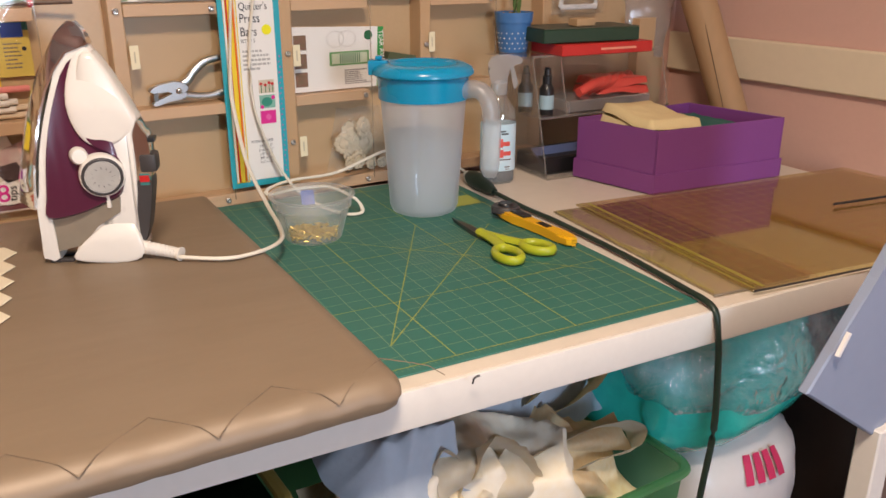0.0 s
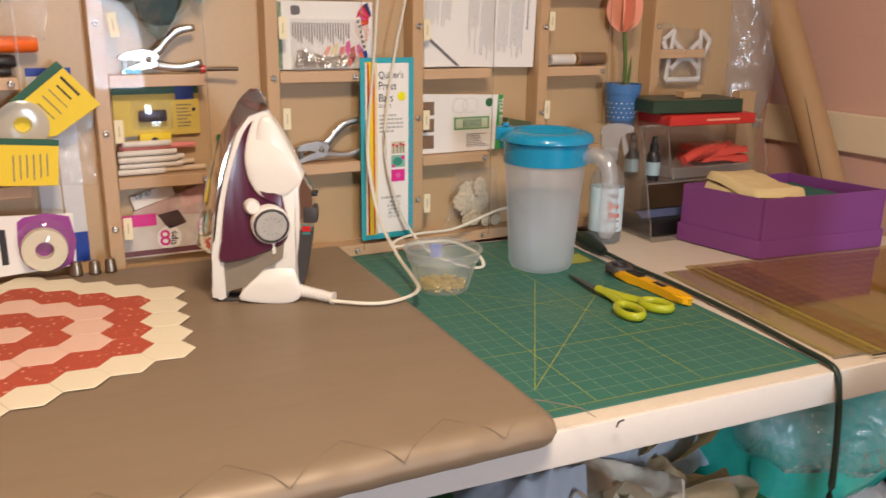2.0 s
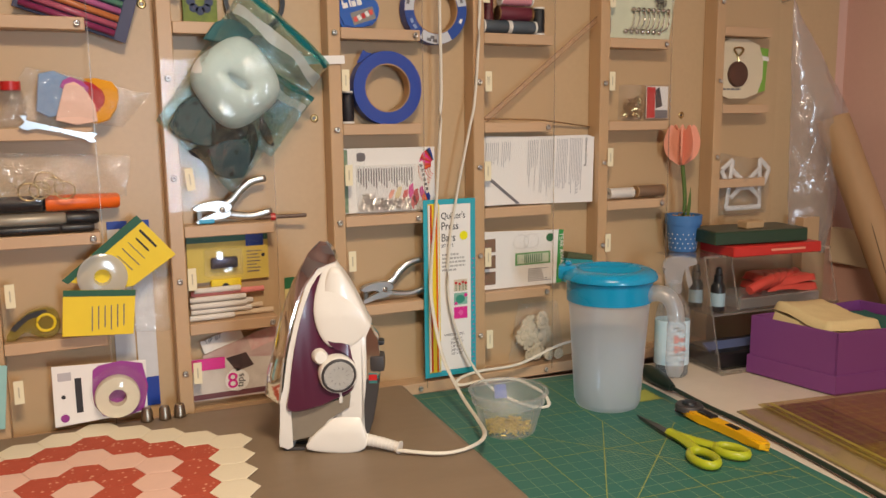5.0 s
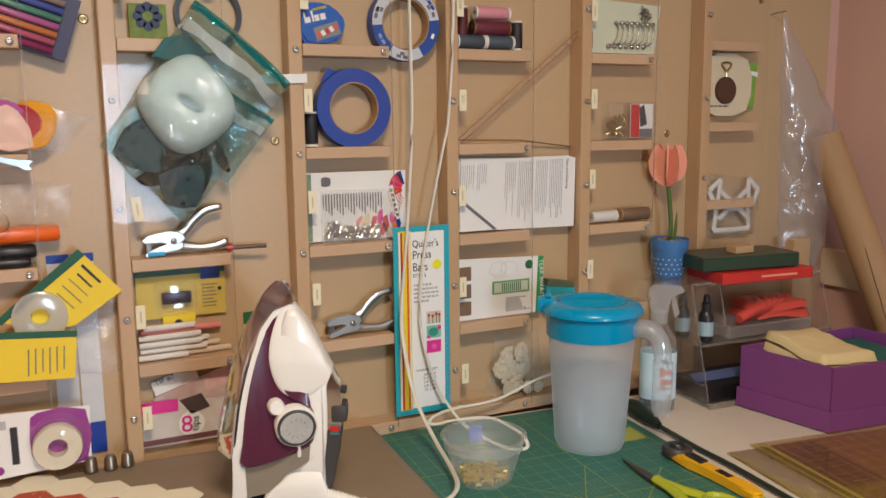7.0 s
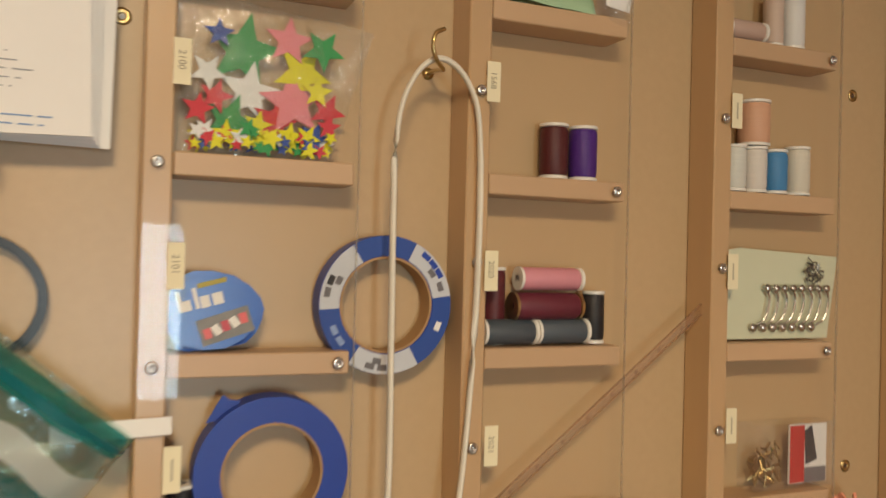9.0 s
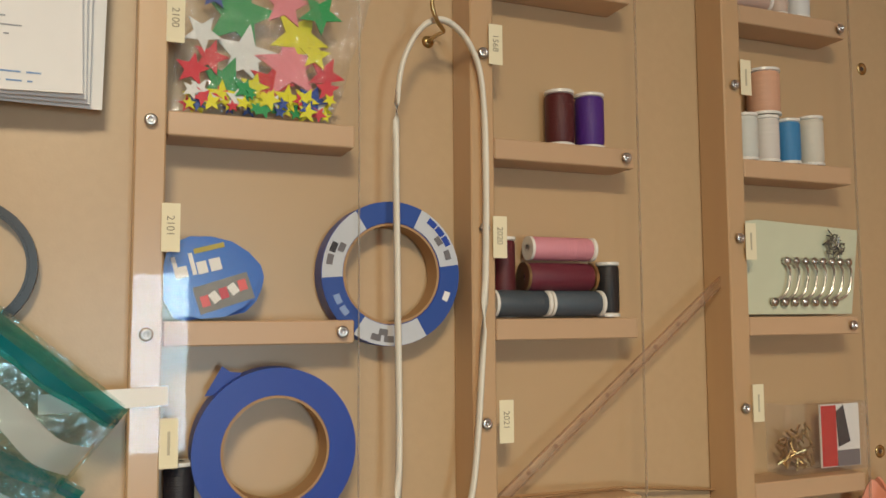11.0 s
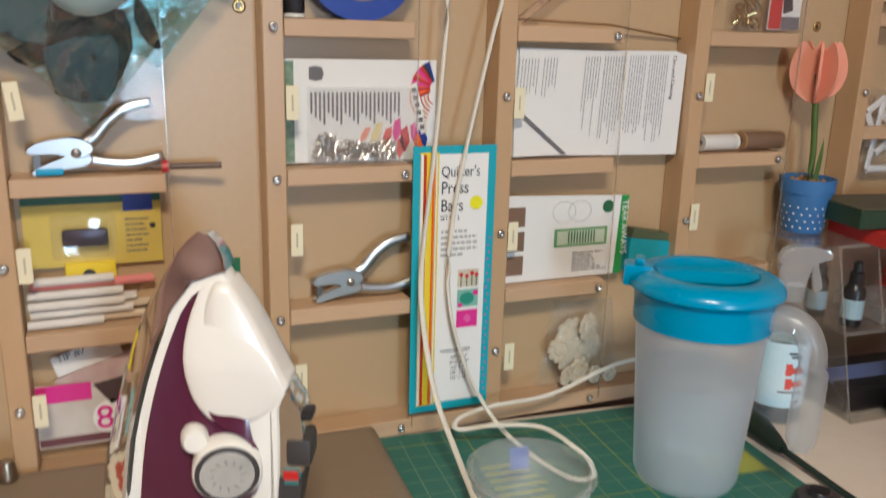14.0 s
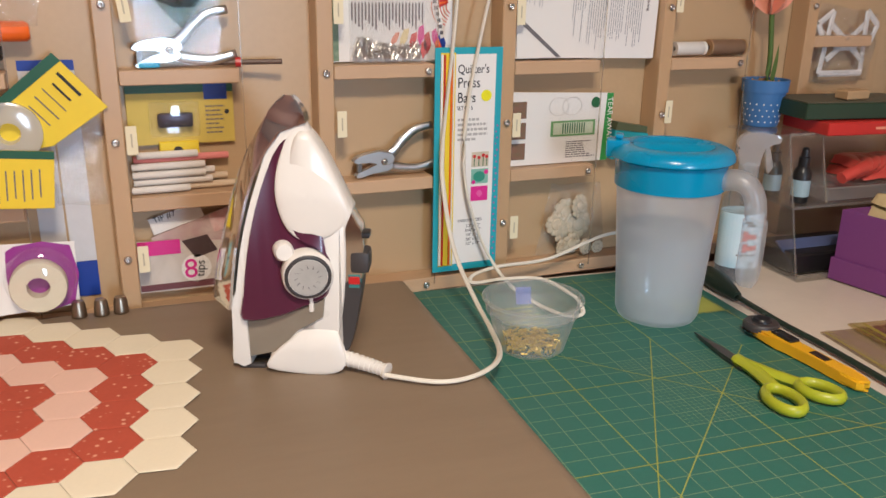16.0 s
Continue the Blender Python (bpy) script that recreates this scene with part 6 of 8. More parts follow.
flat("card_print", [(0.848, 1.480), (0.858, 1.486), (0.866, 1.450), (0.850, 1.445)], 1.2618, INKBLACK, px)
flat("card_print", rect(0.8485, 1.4265, 0.878, 1.442), 1.2618, INK, px)
bm = bmesh.new()
rnd = random.Random(31)
for k in range(60):
    p = Vector((rnd.uniform(0.783, 0.822), rnd.uniform(1.260, 1.274), 1.431 + 0.035 * rnd.random() ** 1.3))
    d = Vector((rnd.uniform(-1, 1), rnd.uniform(-0.4, 0.4), rnd.uniform(-1, 1))).normalized() * 0.006
    tube([p - d, p + d], 0.0013, 5, bm)
tagged(link("brass_pins", bm, BRASS, None), "brass pins heaped in the clear box", "pins", kind="stuff")

# column F
pc = wall_card("pendant_card", "cream card with a round dark wooden pendant", "card", rounder([(1.006, 1.475), (1.115, 1.475), (1.115, 1.572), (1.006, 1.572)], 3), 1.268, 0.001, material("cream_card", (0.72, 0.62, 0.44), 0.6))
part("pendant", lathe([(0, 0.006), (0.024, 0.0055), (0.026, 0.003), (0.026, 0)], 28, m=pose(1.058, 1.2668, 1.513, 90, 0, 0)), material("bark_wood", (0.10, 0.04, 0.025), 0.5, vary=0.3), pc, "dark round wooden pendant", smooth=40)
part("loop", tube(smoothed([(1.058, 1.264, 1.538), (1.055, 1.264, 1.550), (1.045, 1.264, 1.562), (1.058, 1.264, 1.566), (1.070, 1.264, 1.562), (1.060, 1.264, 1.550)], 4), 0.002, 6), BRASS, pc)
bars("small_print", 1.020, 1.486, 0.075, 0.006, 1, 1.2668, INK, pc, 3, 0.6)
gp_ = wall_card("green_packet", "bright green packet behind the pendant card", "packet", [(1.112, 1.475), (1.140, 1.480), (1.146, 1.566), (1.118, 1.568)], 1.276, 0.004, material("lime_packet", (0.20, 0.42, 0.06), 0.4))
flat("white_band", [(1.117, 1.545), (1.147, 1.540), (1.147, 1.549), (1.118, 1.553)], 1.2718, PAPER, gp_)
film_bag("stencil_bag", "clear bag holding white plastic stencils", [(1.006, 1.222), (1.166, 1.224), (1.172, 1.335), (1.012, 1.355)], 1.278, 0.026, BAG, seed=11)
sw = thing("plastic_stencil", "white plastic quilting stencil in a clear bag", "stencil")
SW = material("white_stencil", (0.72, 0.70, 0.68), 0.5)
for seg in (((1.040, 1.240), (1.052, 1.340)), ((1.132, 1.240), (1.126, 1.340)), ((1.040, 1.240), (1.132, 1.240)), ((1.052, 1.320), (1.128, 1.262)), ((1.128, 1.320), (1.050, 1.262)), ((1.025, 1.320), (1.052, 1.340)), ((1.155, 1.318), (1.126, 1.340)), ((1.025, 1.320), (1.040, 1.290)), ((1.155, 1.318), (1.138, 1.285)), ((1.066, 1.282), (1.112, 1.282))):
    part("stencil_arm", tube([(seg[0][0], 1.264, seg[0][1]), (seg[1][0], 1.262, seg[1][1])], 0.0052, 6, flat=0.4, up=(0, 1, 0)), SW, sw)

# big grey film bag and card tube in the corner
film_bag("film_bag", "long crumpled clear plastic bag hanging from a pin", [(1.205, 1.150), (1.320, 1.130), (1.366, 1.44), (1.185, 1.67)], 1.252, 0.04, BAGGREY, seed=17, n=40)
pn = thing("pin", "small steel pin holding the hanging bag", "pin")
part("pin_shaft", tube([(1.190, BOARD, 1.664), (1.190, 1.246, 1.666)], 0.0018, 8), STEEL, pn)
ct = thing("card_tube", "brown cardboard tube leaning in the wall corner", "tube")
a, b = Vector((1.352, 1.05, TOP + 0.022)), Vector((1.300, 1.235, 1.42))
part("tube_wall", tube([a, b], 0.034, 28), CARDBOARD, ct, smooth=40)
dv = (b - a).normalized()
# dark disc on the closed end paints the shade of a hollow tube
part("tube_end", tube([b, b + dv * 0.001], [0.030, 0.030], 28), DARKWOOD, ct, "dark disc painted as the shade inside the tube end")
part("tube_seam", tube(smoothed([a + Vector((-0.0345, -0.002, 0.02)), (a + b) / 2 + Vector((-0.026, -0.0225, 0)), b + Vector((-0.002, -0.0345, -0.02))], 6), 0.0006, 5), DARKWOOD, ct)
ct2 = thing("wood_strip", "plain brown wooden strip standing by the board end", "strip")
part("strip", box(1.215, 1.220, TOP + 0.0005, 1.262, 1.2455, 1.215, 0.001), BATTEN, ct2)

# ---------------------------------------------------------------- column A of the board and the zip bag on column B
# flat box of coloured pens at the top
pk = wall_card("pen_wallet", "clear wallet of coloured gel pens with a dark back", "pens", turned(rect(-0.075, -0.038, 0.075, 0.045), -18, -0.165, 1.600), 1.262, 0.004, material("navy_board", (0.03, 0.03, 0.09), 0.5))
for k, c in enumerate(((0.25, 0.03, 0.10), (0.45, 0.10, 0.16), (0.55, 0.18, 0.06), (0.45, 0.12, 0.28), (0.10, 0.25, 0.18), (0.08, 0.10, 0.35), (0.30, 0.22, 0.20))):
    p0, p1 = turned([(-0.068, -0.030 + 0.0105 * k), (0.058, -0.030 + 0.0105 * k)], -18, -0.165, 1.600)
    part("pen", tube([(p0[0], 1.2535, p0[1]), (p1[0], 1.2535, p1[1])], 0.0046, 8), material("pen_barrel", c, 0.35), pk, smooth=True)
# bag of fabric scraps
film_bag("scrap_bag", "clear bag of bright fabric scraps", [(-0.285, 1.424), (-0.115, 1.424), (-0.075, 1.470), (-0.235, 1.508)], 1.262, 0.026, BAG, seed=23)
for poly, m, lb, yy in (
        ([(-0.228, 1.445), (-0.195, 1.440), (-0.185, 1.492), (-0.222, 1.496)], material("blue_dot_cloth", (0.08, 0.20, 0.42), 0.9, second=(0.35, 0.45, 0.6), patch=120, grain=200), "blue dotted fabric scrap in a clear bag", 1.254),
        ([(-0.205, 1.432), (-0.150, 1.430), (-0.165, 1.478), (-0.190, 1.482)], PINKCLOTH, "pale pink fabric scrap in a clear bag", 1.250),
        ([(-0.172, 1.460), (-0.158, 1.478), (-0.182, 1.492), (-0.196, 1.478)], material("violet_cloth", (0.45, 0.10, 0.35), 0.9), "violet fabric scrap in a clear bag", 1.2505),
        ([(-0.160, 1.440), (-0.140, 1.455), (-0.142, 1.474), (-0.165, 1.486)], material("crimson_cloth", (0.45, 0.02, 0.03), 0.9), "crimson fabric scrap in a clear bag", 1.2515),
        ([(-0.165, 1.428), (-0.135, 1.432), (-0.120, 1.462), (-0.128, 1.486), (-0.165, 1.490), (-0.142, 1.470), (-0.146, 1.448)], material("amber_cloth", (0.78, 0.34, 0.02), 0.9), "amber fabric scrap in a clear bag", 1.253)):
    s = thing("fabric_scrap", lb, "fabric scrap", group="fabric scraps")
    part("cloth", prism(rounder(poly, 2), 0, 0.004, m=Matrix.Translation((0, yy, 0)) @ FACE, bevel=0.0012), m, s, smooth=40)
jr = thing("small_jar", "small clear jar with a red lid on a shelf", "jar", pose(-0.258, 1.266, 1.4235))
part("jar_glass", lathe([(0, 0), (0.016, 0), (0.017, 0.004), (0.017, 0.045), (0.012, 0.052)], 20), CLEARBOX, jr, smooth=40)
part("lid", lathe([(0.013, 0.050), (0.013, 0.062), (0, 0.063)], 20), RED, jr, smooth=40)
# spanner
spn = thing("spanner", "small steel open ended spanner on a shelf edge", "spanner")
pl = rounder([(-0.046, 0.004), (-0.030, 0.0035), (0.030, 0.0030), (0.038, 0.007), (0.047, 0.006), (0.042, 0.001), (0.042, -0.002), (0.048, -0.005), (0.038, -0.008), (0.030, -0.0035), (-0.030, -0.0035), (-0.040, -0.010), (-0.053, -0.008), (-0.046, -0.001), (-0.046, 0.003), (-0.054, 0.008), (-0.044, 0.011)], 2)
part("spanner_body", prism(turned(pl, -14, -0.199, 1.418), 0, 0.004, m=Matrix.Translation((0, 1.2425, 0)) @ FACE, bevel=0.0008), material("bright_steel", (0.60, 0.66, 0.70), 0.3, 0.85), spn, smooth=30)
# bag with rings, markers
film_bag("ring_bag", "clear bag of brass rings above the markers", [(-0.288, 1.318), (-0.118, 1.322), (-0.108, 1.382), (-0.286, 1.388)], 1.252, 0.020, BAG, seed=31)
for k, (x, z) in enumerate(((-0.232, 1.336), (-0.214, 1.341), (-0.246, 1.334), (-0.200, 1.335), (-0.224, 1.349))):
    rg = thing("brass_ring", "thin brass ring in a clear bag", "ring", group="brass rings")
    part("ring", tube([(x + 0.013 * math.cos(a), 1.243 - 0.002 * k, z + 0.012 * math.sin(a)) for a in (2 * math.pi * j / 24 for j in range(25))], 0.0011, 6, cap=False), BRASS, rg, smooth=True)


def marker(x0, x1, z, r, body, cap, label, y=1.262, split=0.66):
    t = thing("marker_pen", label, "marker", group="markers")
    xm = x0 + (x1 - x0) * split
    part("barrel", lathe([(0, 0), (r * 0.92, 0), (r, 0.004), (r, xm - x0 - 0.004), (r * 0.7, xm - x0)], 18, m=pose(x0, y, z, 0, 90, 0)), body, t, smooth=40)
    part("cap", lathe([(r * 0.98, 0), (r * 1.03, 0.004), (r * 0.96, x1 - xm - 0.004), (r * 0.7, x1 - xm), (0, x1 - xm)], 18, m=pose(xm, y, z, 0, 90, 0)), cap, t, smooth=40)


marker(-0.292, -0.128, 1.3155, 0.0115, BLACK, ORANGE, "thick marker with a black barrel and orange cap", split=0.40)
marker(-0.292, -0.158, 1.2925, 0.0098, GREYPLASTIC, BLACK, "grey marker with yellow bands and a black cap", split=0.68)
marker(-0.292, -0.165, 1.2795, 0.0068, BLACK, BLACK, "thin black marker lying on a shelf", y=1.254)
# yellow tape packs
GREEND = material("dark_green_card", (0.01, 0.10, 0.05), 0.5)
wt = wall_card("tape_pack", "yellow and green card with a reel of clear tape", "pack", [(-0.214, 1.206), (-0.108, 1.294), (-0.056, 1.232), (-0.118, 1.190), (-0.150, 1.186)], 1.2415, 0.0014, YELLOW)
flat("green_edge", [(-0.214, 1.206), (-0.108, 1.294), (-0.100, 1.285), (-0.206, 1.200)], 1.2398, GREEND, wt)
for k, (w, h) in enumerate(((0.034, 0.0035), (0.026, 0.0025), (0.034, 0.0012), (0.034, 0.0015), (0.030, 0.0015))):
    flat("print_bar", turned(rect(-w / 2, -h / 2, w / 2, h / 2), -50, -0.094 - 0.0085 * k, 1.259 - 0.0085 * k), 1.2398, INKBLACK if k < 2 else INK, wt)
rl = part("reel", lathe([(0.010, 0), (0.030, 0), (0.034, 0.003), (0.034, 0.010), (0.030, 0.012), (0.012, 0.012), (0.010, 0)], 32, m=pose(-0.160, 1.2395, 1.208, 90, 0, 0)), clear("reel_plastic", (0.85, 0.88, 0.90), 0.05, 0.15, haze=0.55), wt, "clear plastic reel", smooth=40)
wt2 = wall_card("tape_card", "yellow card pack with a green top edge", "pack", [(-0.219, 1.128), (-0.124, 1.1215), (-0.117, 1.187), (-0.213, 1.195)], 1.2245, 0.0014, YELLOW)
flat("green_edge", [(-0.2137, 1.186), (-0.1178, 1.178), (-0.117, 1.187), (-0.213, 1.195)], 1.2228, GREEND, wt2)
for k in range(6):
    flat("print_bar", turned(rect(-0.0008, -0.018 + 0.002 * (k % 3), 0.0008, 0.018), -4, -0.178 + 0.0085 * k, 1.150), 1.2228, INK, wt2)
tr = thing("tape_dispenser", "small clear tape dispenser with yellow and black print", "tape dispenser")
part("dispenser_body", prism(rounder([(-0.292, 1.1215), (-0.284, 1.140), (-0.262, 1.160), (-0.236, 1.166), (-0.222, 1.155), (-0.221, 1.134), (-0.232, 1.1215), (-0.252, 1.124), (-0.266, 1.134), (-0.280, 1.1215)], 2), 0, 0.014, m=Matrix.Translation((0, 1.272, 0)) @ FACE, bevel=0.001), clear("dispenser_plastic", (0.8, 0.78, 0.6), 0.04, 0.1, haze=0.35, haze_colour=(0.6, 0.5, 0.1)), tr, smooth=40)
flat("print_band", rounder([(-0.286, 1.138), (-0.262, 1.1585), (-0.238, 1.163), (-0.240, 1.157), (-0.262, 1.150), (-0.280, 1.134)], 2), 1.2575, INKBLACK, tr)
part("tape_ring", tube([(-0.239 + 0.012 * math.cos(a), 1.2565, 1.144 + 0.012 * math.sin(a)) for a in (2 * math.pi * j / 20 for j in range(21))], 0.0022, 6, cap=False), YELLOW, tr, smooth=True)
# white strips with blue ends
for x0, x1 in ((-0.148, -0.119), (-0.1165, -0.088)):
    st = wall_card("white_strip", "long white plastic strip with a blue lower end", "strip", rect(x0, 1.036, x1, 1.270), 1.2835, 0.0012, material("white_strip", (0.66, 0.66, 0.68), 0.4), group="white strips")
    flat("blue_end", rect(x0, 0.990, x1, 1.0358), 1.2835, BLUETAPE, st, 0.0012)
    flat("blue_end", rect(x0, 1.2702, x1, 1.282), 1.2835, BLUETAPE, st, 0.0012)
film_bag("flat_bag", "flat clear bag hanging behind the yellow card", [(-0.125, 1.110), (-0.070, 1.105), (-0.064, 1.240), (-0.120, 1.250)], 1.275, 0.004, BAG, seed=41)
# hem tape pack
hb = wall_card("hem_tape_pack", "white and purple blister pack with a roll of cream tape", "pack", [(-0.238, 0.992), (-0.111, 0.998), (-0.109, 1.077), (-0.237, 1.083)], 1.236, 0.0012, PAPER)
PURP = material("purple_print", (0.30, 0.03, 0.27), 0.35, coat=0.3)
flat("purple_panel", rounder([(-0.172, 0.999), (-0.116, 1.001), (-0.1145, 1.073), (-0.174, 1.077), (-0.184, 1.060), (-0.184, 1.018)], 2), 1.2346, PURP, hb)
part("tape_roll", lathe([(0.0125, 0), (0.030, 0), (0.031, 0.002), (0.031, 0.016), (0.030, 0.018), (0.0125, 0.018), (0.0125, 0)], 36, m=pose(-0.152, 1.234, 1.030, 90, 0, 0)), material("cream_tape", (0.74, 0.68, 0.52), 0.7), hb, "roll of cream hem tape", smooth=40)
bl = part("blister", lathe([(0.0, 0.021), (0.034, 0.020), (0.037, 0.016), (0.040, 0)], 32, m=pose(-0.150, 1.2344, 1.036, 90, 0, 0)), CLEARBOX, hb, smooth=True)
bl.visible_shadow = False
flat("title_bar", rect(-0.208, 1.010, -0.199, 1.062), 1.2346, INKBLACK, hb)
flat("logo_print", disc(-0.224, 1.004, 0.006), 1.2346, PURP, hb)
flat("logo_print", disc(-0.224, 1.036, 0.003), 1.2346, INKBLACK, hb)
flat("print_bar", rect(-0.230, 1.060, -0.212, 1.072), 1.2346, material("grey_bar", (0.5, 0.48, 0.5), 0.6), hb)
for x, y in ((-0.113, 1.238), (-0.088, 1.236), (-0.066, 1.237)):
    th = thing("thimble", "small steel thimble standing on the pad", "thimble", pose(x, y - 0.012, PADZ + 0.0015), group="thimbles")
    part("thimble_cup", lathe([(0.0088, 0), (0.0092, 0.001), (0.0088, 0.003), (0.0078, 0.015), (0.0060, 0.0195), (0, 0.0205)], 18), material("worn_nickel", (0.36, 0.30, 0.23), 0.35, 1.0), th, smooth=40)
# packs at the very left
tlp = wall_card("teal_pack", "pale teal pack leaning by the pad", "pack", [(-0.345, 1.005), (-0.302, 1.000), (-0.292, 1.092), (-0.345, 1.098)], 1.240, 0.002, material("pale_teal", (0.30, 0.55, 0.52), 0.5))
flat("print_bar", rect(-0.338, 1.05, -0.305, 1.058), 1.2376, INK, tlp)

# column B
fs = wall_card("flower_stamp", "lime green block with a dark blue paper flower", "stamp", rect(-0.022, 1.5755, 0.028, 1.622), 1.274, 0.006, material("lime_block", (0.26, 0.32, 0.03), 0.6, second=(0.05, 0.10, 0.03), patch=70, grain=200))
for k in range(8):
    a = 2 * math.pi * k / 8
    flat("flower_petal", disc(0.003 + 0.013 * math.cos(a), 1.605 + 0.013 * math.sin(a), 0.0068, 10), 1.2676, material("navy_petal", (0.03, 0.05, 0.12), 0.6), fs)
tape_roll("black_ring", "black ring of cable on the board", 0.086, 1.280, 1.612, 0.040, 0.047, 0.008, BLACK, BLACK)
fp = thing("ring_clip", "small white clip on the black ring", "clip")
part("clip", box(0.078, 1.262, 1.640, 0.092, 1.266, 1.656, 0.001), PAPER, fp)

# two zip bags hung over the front: a white batting roll in one, dark cloth in the other
ZIPFILM = clear("zip_bag_film", (0.74, 0.87, 0.87), 0.07, 0.07, haze=0.07, haze_colour=(0.16, 0.34, 0.34), wrinkle=0.8, wrinkle_scale=13, edge=1.0)
TEALSEAL = clear("teal_seal", (0.12, 0.55, 0.54), 0.05, 0.2, haze=0.50, haze_colour=(0.0, 0.30, 0.29))
WRITEON = clear("write_on_panel", (0.85, 0.90, 0.90), 0.03, 0.2, haze=0.62, haze_colour=(0.84, 0.88, 0.88))


def zip_bag(label, s0, s1, b1, b0, y, bulge, seed, deep=1.0, n=44):
    """A zip bag: seal from s0 to s1, bottom from b0 to b1, in x, z; two creased films, a seal and a write-on panel."""
    t = thing("zip_bag", label, "bag", group="zip bags")
    s0, s1, b1, b0 = [Vector(p) for p in (s0, s1, b1, b0)]

    def place(u, v, lift, side=1):
        p = s0.lerp(s1, u).lerp(b0.lerp(b1, u), v)
        k = (math.sin(math.pi * min(1, max(0, u))) * math.sin(math.pi * min(1, max(0, v)) ** 0.8)) ** 0.42
        ridge = 1 - 2 * abs(noise.noise((p.x * 20 + seed, p.y * 20, seed)))
        w = 0.5 * ridge + 0.5 * noise.noise((p.x * 45, p.y * 45, seed + 4))
        edge = 0.004 * noise.noise((p.x * 30, p.y * 30, seed + 9)) * (v > 0.05)
        return (p.x + edge, y - (bulge * k * (1 + 0.12 * w) + 0.0035 * (w + 0.4) if side else 0.0004 + 0.001 * k) - lift, p.y + edge)
    for nm, side, m_ in (("front_film", 1, n), ("back_film", 0, 10)):
        part(nm, sheet(m_, m_, lambda u, v, side=side: place(u, v, 0, side)), ZIPFILM, t, smooth=True).visible_shadow = side == 0
    part("seal_strip", sheet(30, 3, lambda u, v: place(u, (0.01 + 0.085 * v) * deep, 0.0010)), TEALSEAL, t, "teal zip seal", smooth=True)
    part("seal_ridge", sheet(30, 1, lambda u, v: place(u, (0.055 + 0.022 * v) * deep, 0.0022)), material("dark_teal", (0.0, 0.13, 0.15), 0.35), t, smooth=True)
    part("write_on_panel", sheet(30, 3, lambda u, v: place(0.03 + 0.94 * u, (0.185 + 0.105 * v) * deep, 0.0016)), WRITEON, t, "milky white write-on panel", smooth=True)
    return t


zip_bag("greenish zip bag with a white batting roll inside", (0.064, 1.628), (0.194, 1.516), (0.034, 1.318), (-0.072, 1.430), 1.246, 0.072, 51, 0.72)
zip_bag("greenish zip bag stuffed with dark printed cloth", (0.050, 1.538), (0.168, 1.464), (0.094, 1.372), (-0.020, 1.440), 1.2478, 0.012, 83)
wtb = thing("paper_strip", "strip of white paper sticking out of the zip bag", "paper strip")
part("strip", prism(turned(rect(-0.04, -0.0065, 0.04, 0.0065), 2, 0.178, 1.522), 0, 0.0006, m=Matrix.Translation((0, 1.2435, 0)) @ FACE), PAPER, wtb)


def batting_roll():
    """A squarish flattened roll with a slit-like core."""
    own = bmesh.new()
    n = 56
    rings = []
    for f, d in ((0.0, 0.022), (0.0, 0.050), (0.03, 0.0565), (0.14, 0.0610), (0.35, 0.0625), (0.58, 0.0575), (0.78, 0.0470), (0.92, 0.0340), (1.0, 0.0200), (0.98, 0.0080), (0.88, 0.0)):
        ring = []
        for k in range(n):
            a = 2 * math.pi * k / n
            c, s_ = math.cos(a), math.sin(a)
            r = 0.0600 / (abs(math.cos(a - 0.6)) ** 3.0 + abs(math.sin(a - 0.6)) ** 3.0) ** (1 / 3.0)
            o = Vector((r * c, r * s_ * 1.03))
            q = Matrix.Rotation(radians(-37), 2) @ Vector((0.0180 * c, 0.0060 * s_))
            p = q.lerp(o, f)
            wob = 0.0022 * noise.noise((p.x * 40, p.y * 40, d * 20))
            ring.append(own.verts.new((p.x * 0.98, -(d * 0.80 + wob), p.y * 0.98)))
        rings.append(ring)
    for a, b in zip(rings, rings[1:]):
        for k in range(n):
            own.faces.new((a[k], a[(k + 1) % n], b[(k + 1) % n], b[k]))
    own.faces.new(rings[0])
    own.faces.new(rings[-1][::-1])
    return own


br = thing("batting_roll", "thick white roll of batting inside a zip bag", "batting", pose(0.043, 1.2435, 1.485))
part("batting", batting_roll(), material("white_batting", (0.80, 0.81, 0.79), 0.7, vary=0.04, bump=0.25, bump_scale=120, sheen=0.2), br, smooth=True)
DARKC = spotted("dark_print_cloth", (0.052, 0.080, 0.100), (0.012, 0.018, 0.024), 75, 0.40)
BLK2 = material("black_cloth", (0.010, 0.011, 0.012), 0.85)
GRC = spotted("grey_print_cloth", (0.065, 0.105, 0.120), (0.020, 0.03, 0.04), 75, 0.38)
TEALC = material("teal_grey_cloth", (0.05, 0.16, 0.17), 0.85, vary=0.25, patch=20)
